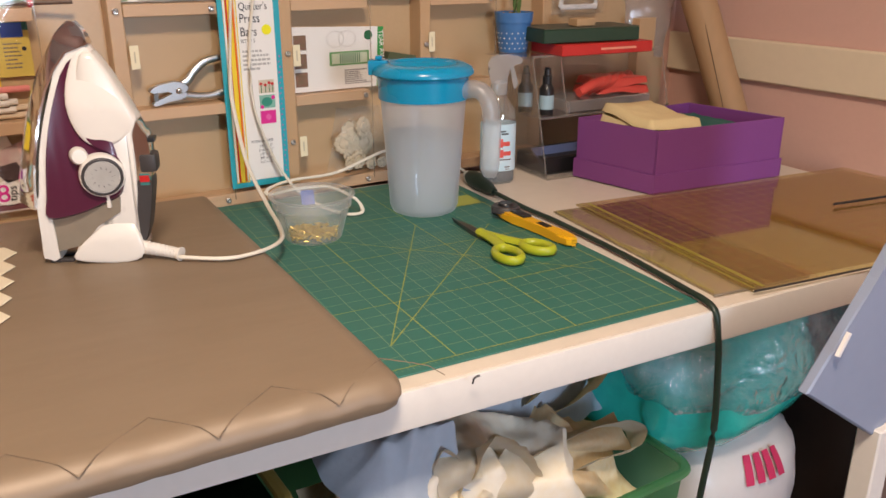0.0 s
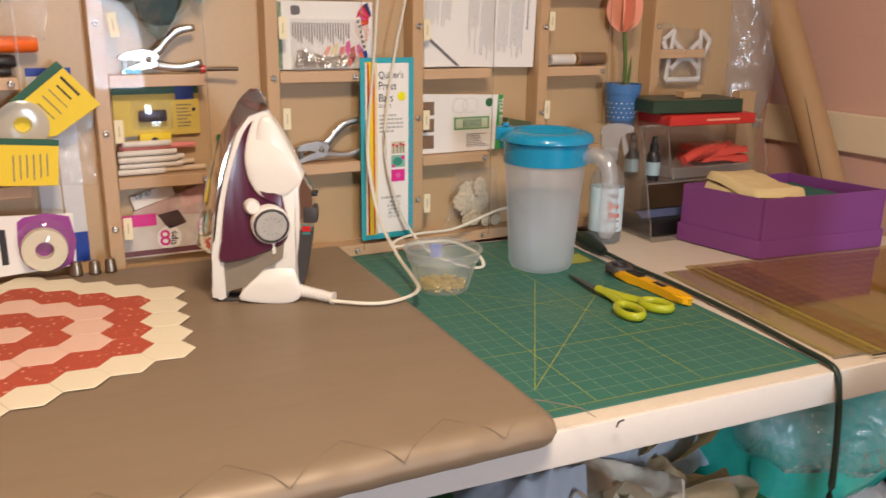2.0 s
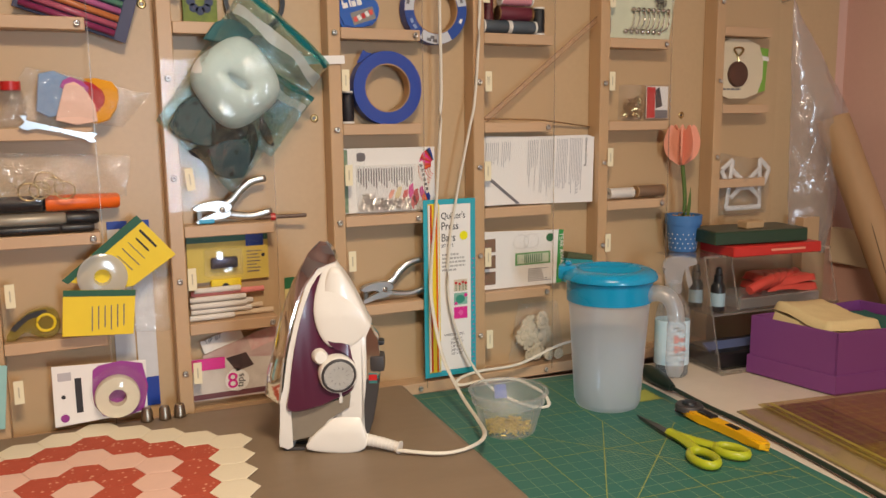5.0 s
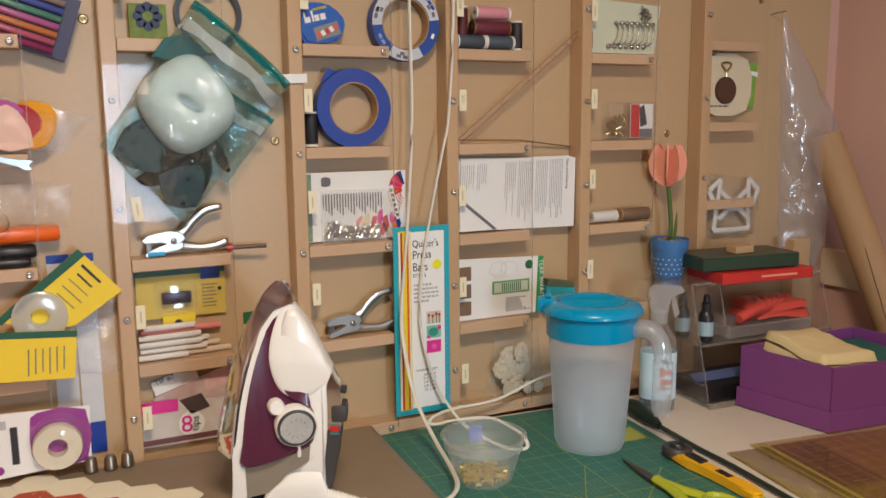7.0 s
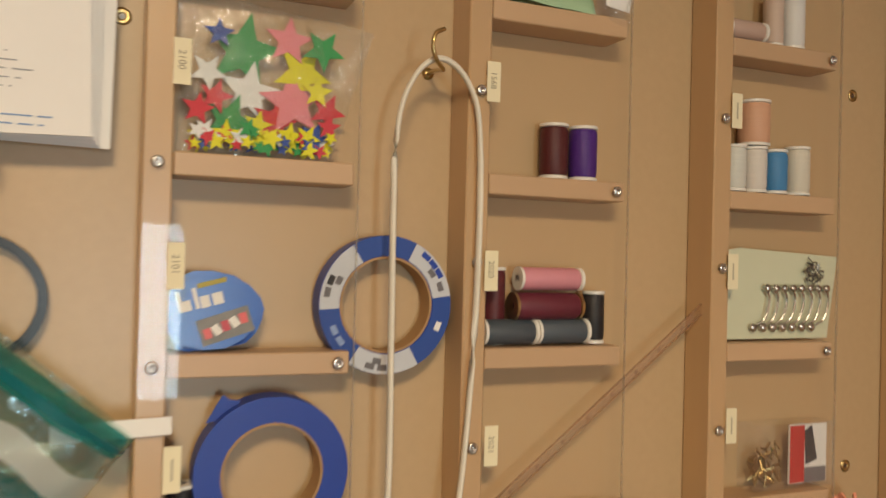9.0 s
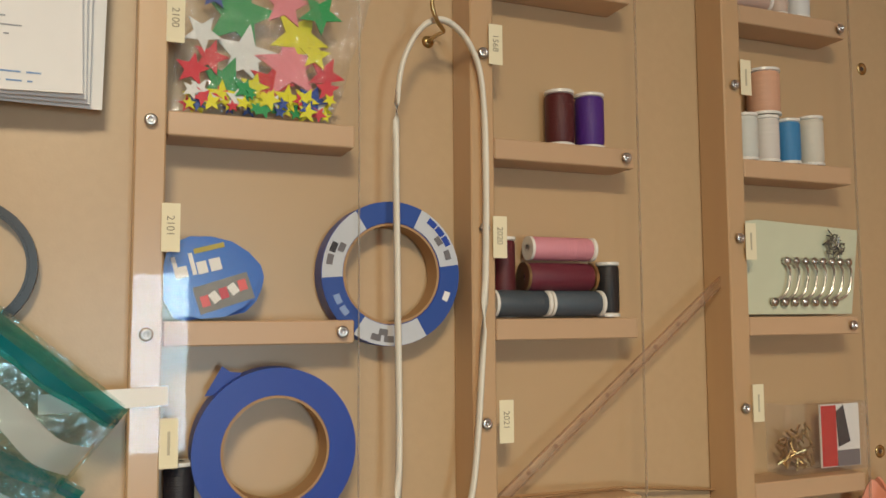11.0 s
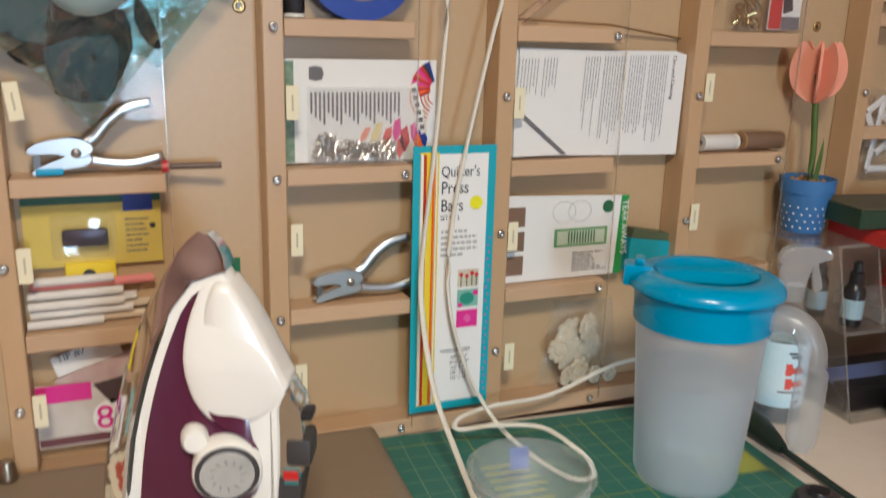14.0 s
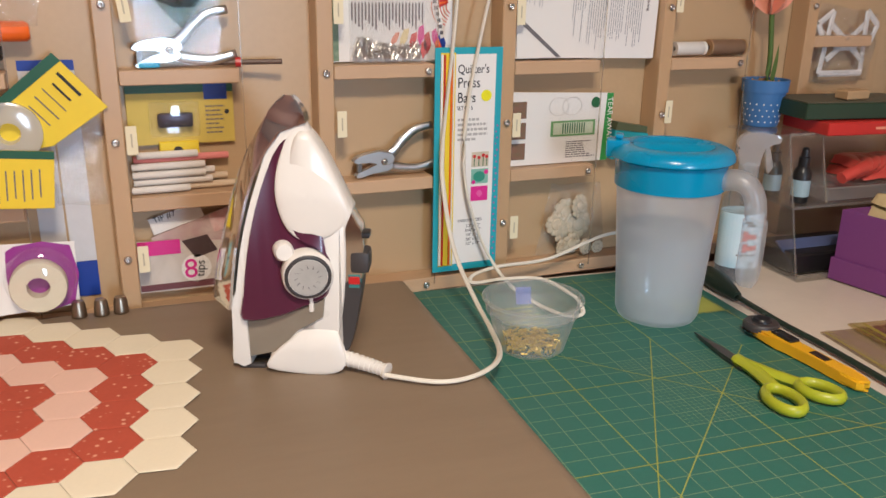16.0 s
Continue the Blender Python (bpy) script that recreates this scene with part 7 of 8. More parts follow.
for poly, m, yy, lb in (
        ([(-0.056, 1.424), (-0.040, 1.404), (0.002, 1.392), (0.012, 1.430), (-0.008, 1.466), (-0.040, 1.452)], GRC, 1.240, "grey-blue print cloth in the zip bag"),
        ([(0.000, 1.392), (0.050, 1.400), (0.062, 1.430), (0.030, 1.452), (0.008, 1.440)], BLK2, 1.241, "black cloth in the zip bag"),
        ([(0.006, 1.350), (0.048, 1.343), (0.060, 1.372), (0.056, 1.402), (-0.002, 1.389)], DARKC, 1.2385, "dark blue-grey print cloth in the zip bag"),
        ([(0.052, 1.352), (0.074, 1.392), (0.068, 1.424), (0.056, 1.412)], BLK2, 1.2415, "black cloth in the zip bag"),
        ([(0.078, 1.436), (0.088, 1.424), (0.099, 1.392), (0.088, 1.394), (0.076, 1.416)], BLK2, 1.2405, "strip of black cloth in the zip bag"),
        ([(-0.030, 1.385), (-0.010, 1.372), (0.006, 1.384), (-0.004, 1.400)], BLK2, 1.243, "black cloth in the zip bag"),
        ([(0.060, 1.440), (0.105, 1.455), (0.118, 1.482), (0.085, 1.490), (0.060, 1.470)], TEALC, 1.241, "teal grey cloth in the zip bag"),
        ([(0.000, 1.548), (0.048, 1.545), (0.075, 1.556), (0.046, 1.578), (0.018, 1.572)], TEALC, 1.2415, "teal grey cloth above the batting roll")):
    s = thing("cloth_scrap", lb, "cloth", group="zip bag cloths")
    bmz = prism(rounder(poly, 2), 0, 0.006, m=Matrix.Translation((0, yy, 0)) @ FACE, bevel=0.0018)
    for v in bmz.verts:
        v.co.y += 0.004 * noise.noise((v.co.x * 40, 0, v.co.z * 40))
    part("cloth", bmz, m, s, smooth=40)

# yellow presser foot card, crayons and chalks, tips leaflet
yc = wall_card("foot_card", "yellow card with a green edge and a dark part", "card", rect(-0.036, 1.178, 0.0905, 1.2525), 1.278, 0.001, material("pale_yellow_card", (0.66, 0.50, 0.10), 0.55))
flat("green_edge", rect(-0.036, 1.241, 0.0905, 1.2525), 1.2767, GREEND, yc)
flat("tape_scrap", rect(0.055, 1.232, 0.083, 1.2515), 1.2762, BLUETAPE, yc)
b2 = part("blister", box(-0.012, 1.262, 1.188, 0.048, 1.2765, 1.232, 0.005, 2), CLEARBOX, yc, smooth=40)
b2.visible_shadow = False
part("metal_part", box(-0.002, 1.265, 1.200, 0.040, 1.272, 1.218, 0.004, 2), material("dark_part", (0.04, 0.035, 0.06), 0.3, 0.5), yc, smooth=40)
flat("hang_hole", disc(0.082, 1.216, 0.003, 12), 1.2765, INKBLACK, yc)
bars("small_print", 0.056, 1.226, 0.026, 0.038, 7, 1.2766, INK, yc, 6, 0.35)
cx_ = thing("crayon_box", "small yellow box on the shelf behind the chalks", "box")
part("box_body", box(-0.002, 1.272, 1.150, 0.045, 1.283, 1.182, 0.001), YELLOW, cx_)
flat("print_mark", disc(0.020, 1.170, 0.006, 14), 1.2716, INKBLACK, cx_)
CHALKM = [material("chalk_white", (0.75, 0.70, 0.64), 0.9), material("chalk_pink", (0.78, 0.26, 0.24), 0.9), material("chalk_tan", (0.68, 0.54, 0.38), 0.9)]
for x0, x1, z, yy, m in ((-0.039, 0.030, 1.1255, 1.262, 0), (0.006, 0.094, 1.1255, 1.272, 2), (-0.036, 0.058, 1.1345, 1.266, 0), (-0.028, 0.078, 1.1352, 1.276, 2), (-0.037, 0.050, 1.1440, 1.262, 0), (-0.030, 0.062, 1.1445, 1.272, 0), (-0.037, 0.050, 1.1535, 1.266, 0), (-0.034, 0.080, 1.1620, 1.270, 1), (-0.030, 0.042, 1.1680, 1.264, 0)):
    c = thing("chalk", ("white", "pink", "tan")[m] + " tailor's chalk pencil lying on the shelf", "chalk", group="chalk pencils")
    part("stick", lathe([(0, 0), (0.0038, 0), (0.0044, 0.001), (0.0044, x1 - x0 - 0.001), (0.0038, x1 - x0), (0, x1 - x0)], 10, m=pose(x0, yy, z, 0, 90, 1.5)), CHALKM[m], c, smooth=30)
tps = thing("tips_leaflet", "printed leaflet with pink and white panels", "leaflet")
part("back_leaf", prism([(-0.022, 1.060), (0.100, 1.102), (0.128, 1.010), (0.0, 0.985)], 0, 0.0008, m=Matrix.Translation((0, 1.277, 0)) @ FACE), material("grey_leaf", (0.62, 0.52, 0.46), 0.45, second=(0.42, 0.22, 0.22), patch=50, grain=70), tps)
part("front_leaf", prism([(-0.041, 0.989), (0.095, 0.987), (0.096, 1.048), (-0.040, 1.058)], 0, 0.0008, m=Matrix.Translation((0, 1.271, 0)) @ FACE), material("pale_leaf", (0.72, 0.66, 0.60), 0.45, second=(0.46, 0.40, 0.34), patch=40, grain=60), tps)
flat("title_panel", [(-0.018, 1.063), (0.045, 1.083), (0.038, 1.103), (-0.024, 1.084)], 1.2758, PAPER, tps)
lettering("title", "TIP #7", 0.0105, Matrix.Translation((-0.017, 1.2750, 1.079)) @ FACE @ pose(0, 0, 0, 0, 0, 17), INKBLACK, tps, 0.0002)
flat("stripe_panel", [(0.050, 1.084), (0.098, 1.100), (0.104, 1.076), (0.056, 1.060)], 1.2758, material("pink_stripe", (0.62, 0.25, 0.24), 0.6, second=(0.72, 0.6, 0.55), patch=80, grain=80), tps)
flat("pink_panel", rect(-0.040, 1.038, 0.012, 1.057), 1.2698, MAGENTA, tps)
flat("dark_panel", [(0.014, 1.054), (0.046, 1.060), (0.058, 1.038), (0.030, 1.030)], 1.2698, material("brown_panel", (0.07, 0.04, 0.04), 0.6), tps)
flat("roundel", disc(0.030, 1.016, 0.019), 1.2698, PAPER, tps)
lettering("number", "8", 0.036, Matrix.Translation((0.014, 1.2690, 1.004)) @ FACE, MAGENTA, tps, 0.0003)
lettering("word", "tips", 0.016, Matrix.Translation((0.0385, 1.2690, 1.003)) @ FACE @ pose(0, 0, 0, 0, 0, 84), INKBLACK, tps, 0.0003)
flat("dark_band", rect(-0.040, 0.9905, 0.095, 0.999), 1.2698, material("maroon_band", (0.16, 0.05, 0.06), 0.6), tps)
ng = wall_card("needle_card", "yellow and green card standing behind the iron", "card", rect(0.116, 1.045, 0.168, 1.174), 1.2825, 0.001, material("cream_yellow_card", (0.72, 0.60, 0.26), 0.55))
flat("green_edge", rect(0.116, 1.155, 0.168, 1.174), 1.2813, GREENCARD, ng)
flat("green_bar", rect(0.118, 1.137, 0.160, 1.143), 1.2813, GREENCARD, ng)
bars("small_print", 0.120, 1.130, 0.044, 0.06, 10, 1.2812, INK, ng, 16, 0.4)

# top of the board: bag of stars, papers, green wrap
film_bag("star_bag", "clear bag full of bright craft foam stars", [(0.216, 1.7255), (0.338, 1.7235), (0.372, 1.835), (0.218, 1.850)], 1.272, 0.024, BAG, seed=61)
STARS = [material("star_foam", c, 0.6) for c in ((0.75, 0.70, 0.02), (0.02, 0.30, 0.08), (0.62, 0.03, 0.05), (0.80, 0.25, 0.30), (0.78, 0.78, 0.76), (0.04, 0.09, 0.35))]
rnd = random.Random(77)
star = {}
for m_ in STARS:
    pts5 = [((0.5 if k % 2 else 1.0) * 0.5 * math.cos(math.pi / 2 + k * math.pi / 5) * (0.85 if k % 2 else 1), (0.44 if k % 2 else 1.0) * 0.5 * math.sin(math.pi / 2 + k * math.pi / 5)) for k in range(10)]
    star[m_] = None
LAID = ((0.265, 1.806, 0.062, 1, 10), (0.311, 1.794, 0.050, 0, 30), (0.300, 1.818, 0.040, 3, 5), (0.270, 1.774, 0.050, 4, 8), (0.304, 1.769, 0.056, 3, -6), (0.255, 1.750, 0.046, 1, 20), (0.290, 1.753, 0.038, 2, 12), (0.246, 1.817, 0.024, 5, 0),
        (0.331, 1.764, 0.032, 2, 25), (0.276, 1.749, 0.024, 0, 14), (0.238, 1.786, 0.030, 4, 30), (0.244, 1.768, 0.028, 2, 16), (0.326, 1.812, 0.036, 1, 33), (0.322, 1.778, 0.026, 0, 4), (0.231, 1.757, 0.026, 2, 9), (0.320, 1.742, 0.026, 5, 21),
        (0.252, 1.739, 0.024, 0, 0), (0.300, 1.741, 0.023, 0, 6), (0.314, 1.741, 0.022, 0, 28), (0.262, 1.737, 0.017, 4, 11), (0.236, 1.741, 0.018, 4, 30), (0.268, 1.744, 0.018, 1, 17), (0.286, 1.738, 0.018, 0, 22), (0.330, 1.750, 0.020, 2, 3))
for k in range(90):
    big = k < len(LAID)
    if big:
        x, z, size, ci, spin = LAID[k]
        y = 1.267 - 0.0007 * k
    else:
        size, x, z = rnd.uniform(0.009, 0.016), rnd.uniform(0.226, 0.334), 1.7305 + 0.012 * rnd.random() ** 1.4
        y, ci, spin = 1.263 - 0.0002 * (k - len(LAID)), rnd.choice((0, 0, 0, 4, 1, 2, 0, 5)), rnd.uniform(0, 72)
    m_ = STARS[ci]
    if star[m_] is None:
        s0 = tagged(link("foam_star", prism(pts5, -0.5, 0.5, m=FACE), m_), "", "star")
        star[m_] = s0
    else:
        s0 = star[m_].copy()
        scene.collection.objects.link(s0)
    col = ("yellow", "green", "red", "pink", "white", "blue")[ci]
    tagged(s0, col + (" large" if size > 0.03 else " small") + " craft foam star inside a clear bag", "star", group="foam stars")
    s0.matrix_basis = pose(x, y, z, rnd.uniform(-6, 6), spin, rnd.uniform(-6, 6)) @ Matrix.Diagonal((size, 0.0010, size, 1))
lp = thing("leaflet_stack", "stack of folded white printed leaflets on the board", "papers")
for k in range(4):
    part("paper_leaf", prism(turned(rect(-0.17, 0, 0.0, 0.165), -1.0 + 0.9 * k, 0.165 + 0.006 * (k == 0) - 0.002 * k, 1.722 + 0.002 * k), 0, 0.0007, m=Matrix.Translation((0, 1.262 - 0.006 * k, 0)) @ FACE), PAPER, lp)
bars("print_bar", 0.03, 1.785, 0.125, 0.030, 5, 1.2428, material("leaflet_grey_print", (0.38, 0.38, 0.40), 0.7), lp, 14, 0.16)
bars("print_bar", 0.03, 1.742, 0.105, 0.012, 2, 1.2428, material("leaflet_blue_print", (0.22, 0.36, 0.60), 0.7), lp, 15, 0.18)
gw = thing("green_bundle", "bundle of pale mint green wrapped candies in a bag", "bundle")
bmz = cloth_fold(0.085, 0.02, 0.045, 12, 3)
part("bundle", bmz, material("mint_wrap", (0.45, 0.66, 0.42), 0.5, vary=0.15), gw, smooth=True).matrix_basis = pose(0.535, 1.266, 1.8745)
film_bag("small_bag", "small clear bag with a white slip on the shelf", [(0.572, 1.8745), (0.610, 1.856), (0.618, 1.915), (0.580, 1.922)], 1.252, 0.010, BAG, seed=71)
wsl = wall_card("white_slip", "white slip of paper in a small bag", "paper", [(0.582, 1.882), (0.608, 1.878), (0.612, 1.912), (0.584, 1.916)], 1.247, 0.0006, PAPER)

# ---------------------------------------------------------------- under the table
def crumpled(w, d, h, seed, n=46, folds=9.0, mat=None):
    """A heap of crumpled cloth: a mound with sharp folds."""
    def fn(u, v):
        x, y = (u - 0.5) * w, (v - 0.5) * d
        e = min(1.0, 5 * min(u, 1 - u)) * min(1.0, 5 * min(v, 1 - v))
        f = 0
        for k, a in ((1.0, 1.0), (2.1, 0.5), (4.3, 0.22)):
            f += a * (1 - 2 * abs(noise.noise((x * folds * k + seed, y * folds * k * 0.7, seed * 1.7))))
        s = 0.02 * noise.noise((x * 11, y * 11 + seed, 4))
        return (x + s, y + 0.02 * noise.noise((x * 11 + 7, y * 11, seed)), h * (0.35 + 0.42 * f) * (0.25 + 0.75 * e) - (1 - e) * h * 0.5)
    return sheet(n, n, fn)


GREENBIN = clear("green_bin_plastic", (0.45, 0.78, 0.55), 0.03, 0.2, haze=0.50, haze_colour=(0.16, 0.42, 0.22), edge=0.5)


def open_bin(name, label, x0, y0, x1, y1, z0, z1, mat, rim):
    t = thing(name, label, "storage bin")
    k = 0.03
    part("bin_base", box(x0 + k, y0 + k, z0, x1 - k, y1 - k, z0 + 0.003), mat, t)
    for q in (((x0, y0), (x1, y0)), ((x1, y0), (x1, y1)), ((x1, y1), (x0, y1)), ((x0, y1), (x0, y0))):
        def fn(u, v, q=q):
            x = q[0][0] + (q[1][0] - q[0][0]) * u
            y = q[0][1] + (q[1][1] - q[0][1]) * u
            cx, cy = (x0 + x1) / 2, (y0 + y1) / 2
            s = 1 - 0.10 * (1 - v)
            return (cx + (x - cx) * s, cy + (y - cy) * s, z0 + (z1 - z0) * v)
        part("bin_side", sheet(4, 4, fn), mat, t)
    pts = []
    for qx, qy, a0 in ((x1 - 0.02, y1 - 0.02, 0), (x0 + 0.02, y1 - 0.02, 90), (x0 + 0.02, y0 + 0.02, 180), (x1 - 0.02, y0 + 0.02, 270)):
        pts += [(qx + 0.03 * math.cos(radians(a0 + 18 * k)), qy + 0.03 * math.sin(radians(a0 + 18 * k))) for k in range(6)]
    part("rim", tube([(x, y, z1) for x, y in pts + pts[:1]], 0.008, 8, cap=False, flat=0.6), rim, t)
    return t


open_bin("storage_bin", "pale green plastic storage bin heaped with cloth", 0.20, 0.615, 0.755, 0.98, 0.28, 0.665, GREENBIN, GREENBIN)
open_bin("dark_bin", "dark green storage bin pushed under the table", -0.45, 0.60, 0.165, 0.98, 0.35, 0.845, material("dark_green_plastic", (0.015, 0.07, 0.045), 0.4), material("olive_rim", (0.30, 0.26, 0.07), 0.5))
bs = thing("bin_stand", "low dark wooden shelf carrying the bins", "shelf")
part("board", box(-0.5, 0.62, 0.25, 0.80, 1.0, 0.279), DARKWOOD, bs)
for x in (-0.48, 0.14, 0.76):
    part("support", box(x, 0.64, 0.0, x + 0.03, 0.98, 0.2495), DARKWOOD, bs)
part("riser", box(-0.44, 0.64, 0.2795, 0.15, 0.96, 0.3495), DARKWOOD, bs)
CREAMC = material("cream_batting_cloth", (0.82, 0.75, 0.58), 0.9, second=(0.74, 0.52, 0.22), patch=9, grain=120, bump=0.3)
WHITEC = material("white_cloth", (0.84, 0.82, 0.76), 0.9, vary=0.05, second=(0.78, 0.66, 0.44), patch=6, grain=80)
BLUEC = material("blue_grey_cloth", (0.46, 0.53, 0.62), 0.9, vary=0.15, bump=0.3)
heap = lambda nm, lb, m, bm: setattr(tagged(link(nm, bm, m[0], None, "", 55), lb, "cloth", group="cloths in the bin"), "matrix_basis", m[1])
heap("crumpled_cloth", "crumpled cream cloth heaped in the green bin", (CREAMC, pose(0.50, 0.73, 0.685, 4, 8, 6)), crumpled(0.46, 0.22, 0.10, 3.2))
heap("crumpled_cloth", "crumpled white cloth heaped in the green bin", (WHITEC, pose(0.45, 0.69, 0.715, 14, 12, -10)), crumpled(0.34, 0.17, 0.08, 8.1, folds=9))
heap("crumpled_cloth", "crumpled blue-grey cloth behind the cream cloth", (BLUEC, pose(0.59, 0.83, 0.745, 12, 4, 8)), crumpled(0.34, 0.18, 0.12, 5.5))
heap("crumpled_cloth", "crumpled blue-grey cloth at the bin edge", (BLUEC, pose(0.34, 0.70, 0.800, 10, 12, 0)), crumpled(0.17, 0.16, 0.07, 15.5))


def folded_band(pts, w, mat, label):
    """A strip of cloth folded into a loop, standing on edge."""
    t = thing("cloth_band", label, "cloth", group="cloths in the bin")
    ps = smoothed(pts, 6)
    n = len(ps) - 1
    def fn(u, v):
        p = ps[min(n, int(u * n + 0.5))]
        return (p.x + 0.004 * noise.noise((u * 9, v * 3, w)), p.y - w * (v - 0.5) * 0.6, p.z + w * (v - 0.5) * 0.55 + 0.004 * noise.noise((u * 13, v * 5, 2)))
    bm = sheet(n, 6, fn)
    bmesh.ops.solidify(bm, geom=bm.faces[:], thickness=0.004)
    part("band", bm, mat, t, smooth=50)


folded_band([(0.46, 0.66, 0.735), (0.55, 0.66, 0.745), (0.63, 0.67, 0.740), (0.69, 0.67, 0.725), (0.715, 0.67, 0.705), (0.695, 0.66, 0.690), (0.62, 0.65, 0.705), (0.53, 0.65, 0.700), (0.47, 0.645, 0.715)], 0.055, WHITEC, "folded white cloth band on the heap")
folded_band([(0.56, 0.74, 0.760), (0.62, 0.74, 0.790), (0.69, 0.745, 0.785), (0.705, 0.745, 0.760), (0.66, 0.74, 0.740), (0.58, 0.73, 0.735)], 0.075, CREAMC, "folded cream cloth band on the heap")
folded_band([(0.40, 0.65, 0.750), (0.43, 0.65, 0.795), (0.475, 0.65, 0.765), (0.50, 0.645, 0.720)], 0.10, WHITEC, "upright fold of white cloth on the heap")
folded_band([(0.345, 0.655, 0.755), (0.37, 0.655, 0.800), (0.395, 0.65, 0.770), (0.385, 0.645, 0.735)], 0.07, WHITEC, "small upright fold of white cloth")


def cloth_flap(label, corners, mat):
    """A folded flap of thick cloth between four corners, slightly bellied, with a rolled edge."""
    t = thing("cloth_flap", label, "cloth", group="cloths in the bin")
    a, b, c, d = [Vector(p) for p in corners]

    def fn(u, v):
        p = a.lerp(b, v).lerp(d.lerp(c, v), u)
        k = math.sin(math.pi * u) * math.sin(math.pi * v)
        return p + Vector((0, -0.016 * k + 0.004 * noise.noise(p * 30), 0.008 * k + 0.004 * noise.noise(p * 24)))
    bm = sheet(16, 16, fn)
    bmesh.ops.solidify(bm, geom=bm.faces[:], thickness=0.0045)
    part("flap", bm, mat, t, smooth=50)


cloth_flap("white cloth folded to a point on the heap", [(0.467, 0.645, 0.788), (0.41, 0.625, 0.745), (0.463, 0.615, 0.723), (0.539, 0.625, 0.702)], WHITEC)
cloth_flap("white cloth flap folded over the heap", [(0.436, 0.66, 0.789), (0.354, 0.638, 0.811), (0.358, 0.625, 0.761), (0.416, 0.625, 0.771)], WHITEC)
cloth_flap("cream cloth folded flat on the heap", [(0.69, 0.695, 0.735), (0.537, 0.66, 0.753), (0.565, 0.65, 0.74), (0.7, 0.66, 0.686)], CREAMC)
cloth_flap("cream cloth corner hanging over the bin", [(0.529, 0.635, 0.732), (0.538, 0.625, 0.694), (0.631, 0.625, 0.663), (0.604, 0.635, 0.707)], CREAMC)


def puffed(w, d, h, seed, n=40, rough=0.12):
    """A stuffed plastic sack: an uneven lump."""
    bm = bmesh.new()
    bmesh.ops.create_uvsphere(bm, u_segments=n, v_segments=n // 2, radius=0.5)
    for v in bm.verts:
        k = 1 + rough * noise.noise(v.co * 3 + Vector((seed, 0, 0))) + rough * 0.5 * (1 - 2 * abs(noise.noise(v.co * 8 + Vector((0, seed, 0)))))
        c = v.co * k
        v.co = Vector((math.copysign(abs(c.x * 2) ** 0.8, c.x) * w / 2, math.copysign(abs(c.y * 2) ** 0.8, c.y) * d / 2, math.copysign(abs(c.z * 2) ** 0.8, c.z) * h / 2))
    return bm


crate = thing("dark_crate", "dark wooden crate carrying stuffed bags", "crate")
part("crate_body", box(0.81, 0.68, 0.0, 1.22, 1.08, 0.30, 0.004), DARKWOOD, crate)
wbag = thing("white_sack", "stuffed white plastic sack with red print", "bag", pose(1.01, 0.80, 0.455))
part("sack", puffed(0.36, 0.30, 0.31, 3.3, rough=0.07), material("white_sack_film", (0.72, 0.72, 0.72), 0.3, vary=0.06, coat=0.3, bump=0.5, bump_scale=30), wbag, smooth=True)
for k in range(4):
    def mark(u, v, k=k):
        a = -0.35 + 0.13 * k + 0.09 * u
        e = 0.40 + 0.30 * v
        return (0.20 * math.cos(e) * math.sin(a) + 0.02, -0.162 * math.cos(e) * math.cos(a) - 0.004, 0.165 * math.sin(e) + 0.005)
    part("print_bar", sheet(4, 5, mark), material("red_print", (0.60, 0.03, 0.12), 0.5), wbag)
TEALSACK = material("teal_knot_film", (0.05, 0.50, 0.45), 0.25, coat=0.3)
tbag = thing("teal_sack", "crumpled turquoise plastic sack on top", "bag", pose(0.955, 0.80, 0.715))
part("sack", puffed(0.40, 0.30, 0.26, 7.7, rough=0.20), material("teal_sack_film", (0.03, 0.66, 0.55), 0.22, vary=0.25, coat=0.5, bump=1.0, bump_scale=40, patch=9, second=(0.02, 0.40, 0.36)), tbag, smooth=60)
cbag = thing("clear_sack", "crumpled clear plastic sack over the turquoise one", "bag", pose(0.985, 0.775, 0.775))
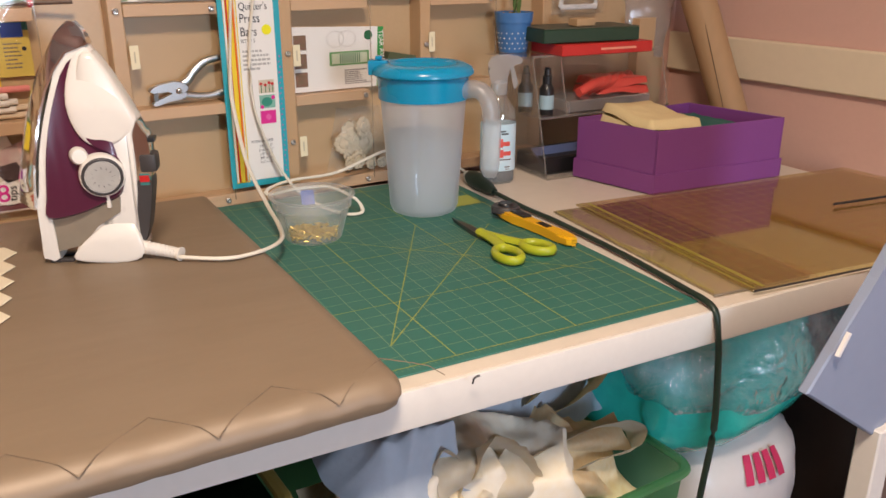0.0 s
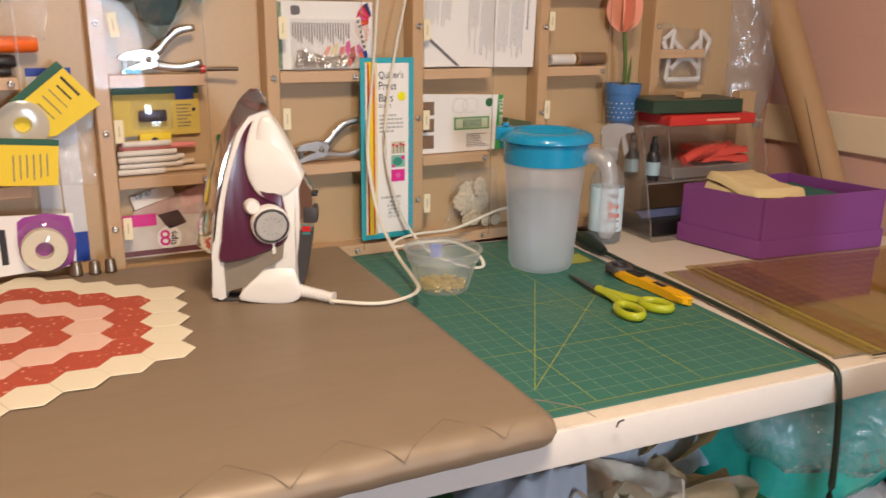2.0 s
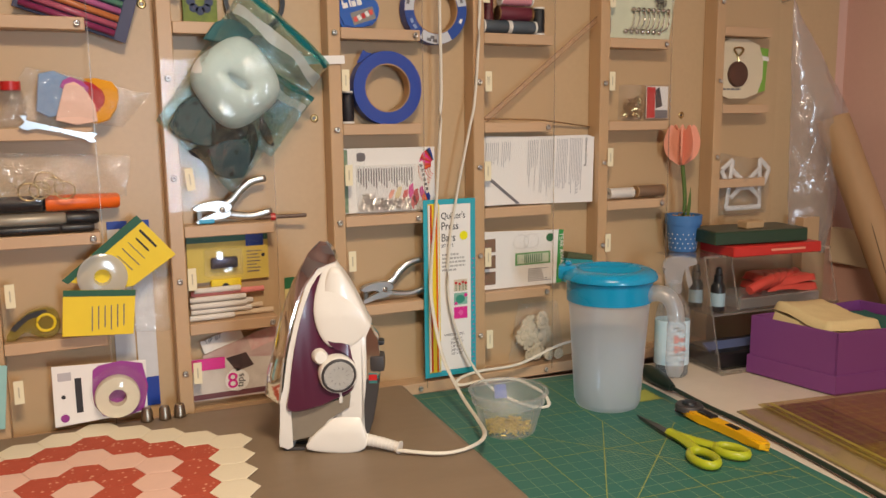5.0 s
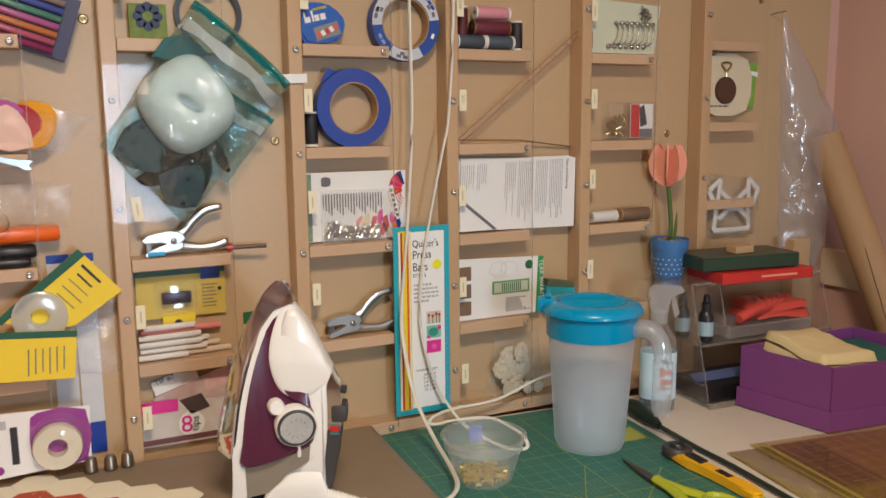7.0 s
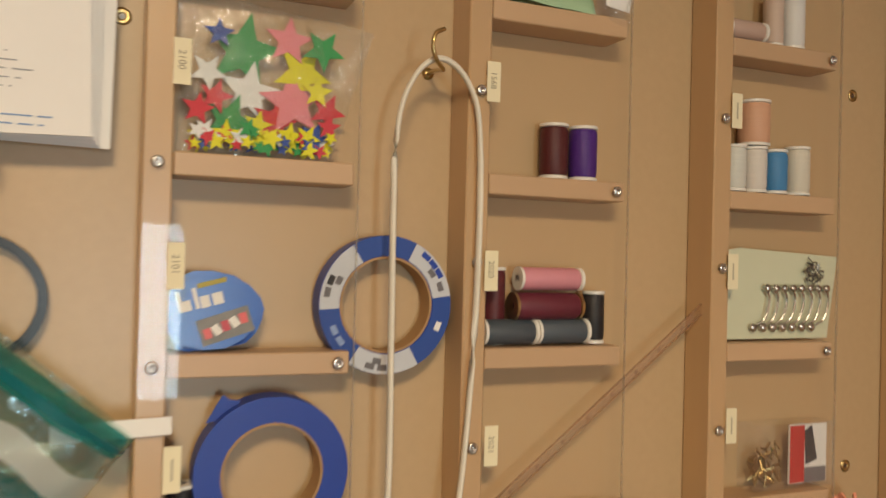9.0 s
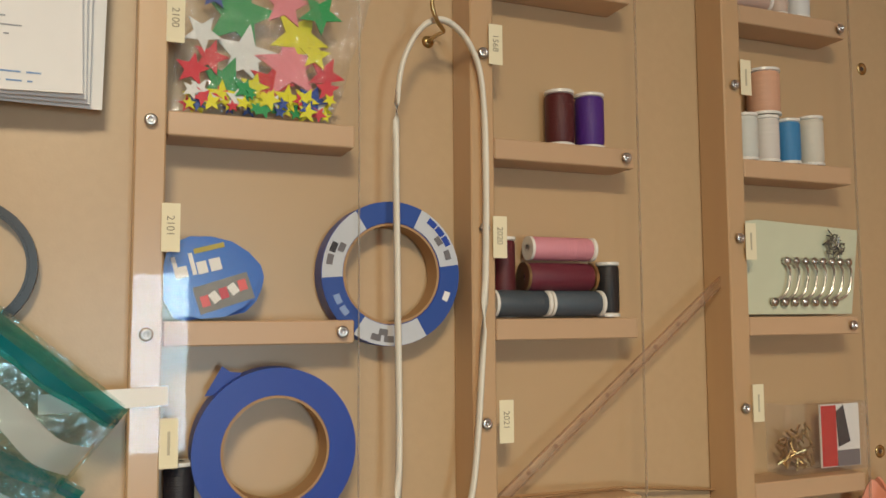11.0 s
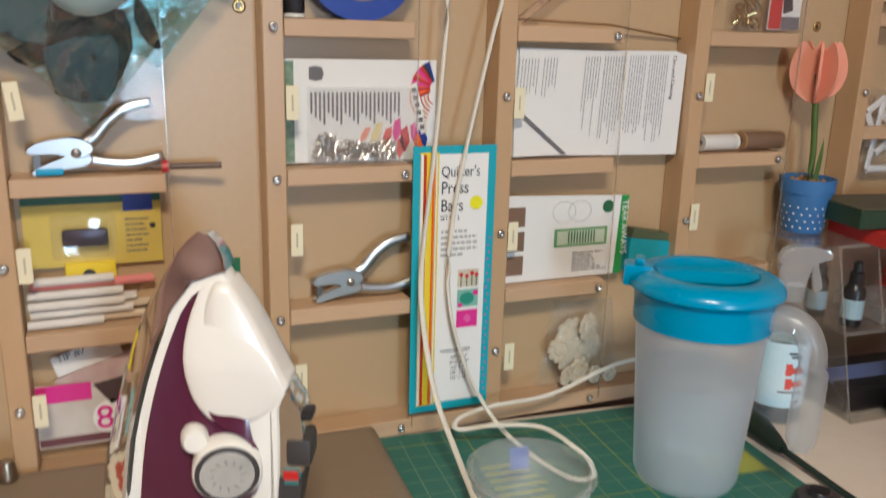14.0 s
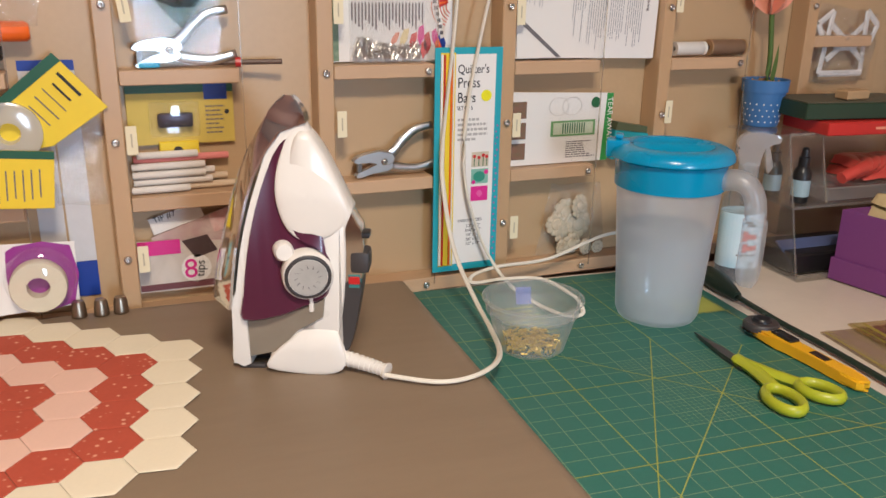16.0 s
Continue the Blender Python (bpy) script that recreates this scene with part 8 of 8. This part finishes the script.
cb = part("sack", puffed(0.42, 0.30, 0.24, 11.2, rough=0.30), clear("sack_film", (0.90, 0.95, 0.97), 0.12, 0.10, haze=0.22, haze_colour=(0.60, 0.78, 0.88), wrinkle=1.0, wrinkle_scale=26, edge=1.2), cbag, smooth=60)
cb.visible_shadow = False

for sk_, zz, m_ in ((tbag, 0.10, TEALSACK), (cbag, 0.09, TEALSACK), (wbag, 0.13, PAPER)):
    part("knot", lathe([(0.004, 0), (0.012, 0.008), (0.006, 0.016), (0.018, 0.034), (0.010, 0.036)], 12, m=pose(-0.09, -0.04, zz, 20, -15, 0)), m_, sk_, "gathered knot of the sack", smooth=True)

# dark panels added for the shaded void under the table, and its wooden post
cab = thing("dark_void_panels", "added dark panels for the shaded void under the table, with a wooden post", "cabinet")
part("side_panel", box(1.26, 0.60, 0.0, 1.285, 1.15, 0.90), DARKWOOD, cab)
part("rear_panel", box(-0.6, 1.16, 0.0, 1.285, 1.18, 0.925), DARKWOOD, cab)
part("frame_post", box(1.235, 0.60, 0.0, 1.2595, 0.64, 0.90, 0.002), DARKWOOD, cab)

# white board on a post beside the table, blue daylight put into its colour
pb_ = thing("pale_board", "white board on a post beside the table, blue daylight painted into its colour", "board stand")
part("board", prism([(0.647, 0.924), (0.793, 0.825), (1.00, 0.93), (1.00, 1.20), (0.83, 1.16), (0.738, 1.030)], -0.006, 0.006, m=Matrix.Translation((0, 0.395, 0)) @ FACE, bevel=0.002), material("blue_lit_laminate", (0.26, 0.31, 0.42), 0.45, vary=0.05), pb_)
part("edge_clip", prism([(0.676, 0.962), (0.690, 0.985), (0.694, 0.983), (0.680, 0.960)], 0, 0.004, m=Matrix.Translation((0, 0.385, 0)) @ FACE), PAPER, pb_)
part("post", box(0.790, 0.380, 0.0, 0.822, 0.4085, 0.835, 0.002), WHITEPAINT, pb_)
part("foot", box(0.70, 0.30, 0.0, 0.90, 0.50, 0.012, 0.003), WHITEPAINT, pb_)
nl = thing("nail", "small bent dark nail in the table edge", "nail")
part("shank", tube(smoothed([(0.351, 0.553, 0.948), (0.351, 0.551, 0.954), (0.353, 0.549, 0.957), (0.356, 0.548, 0.9575)], 3), 0.0011, 6), DARKSTEEL, nl)
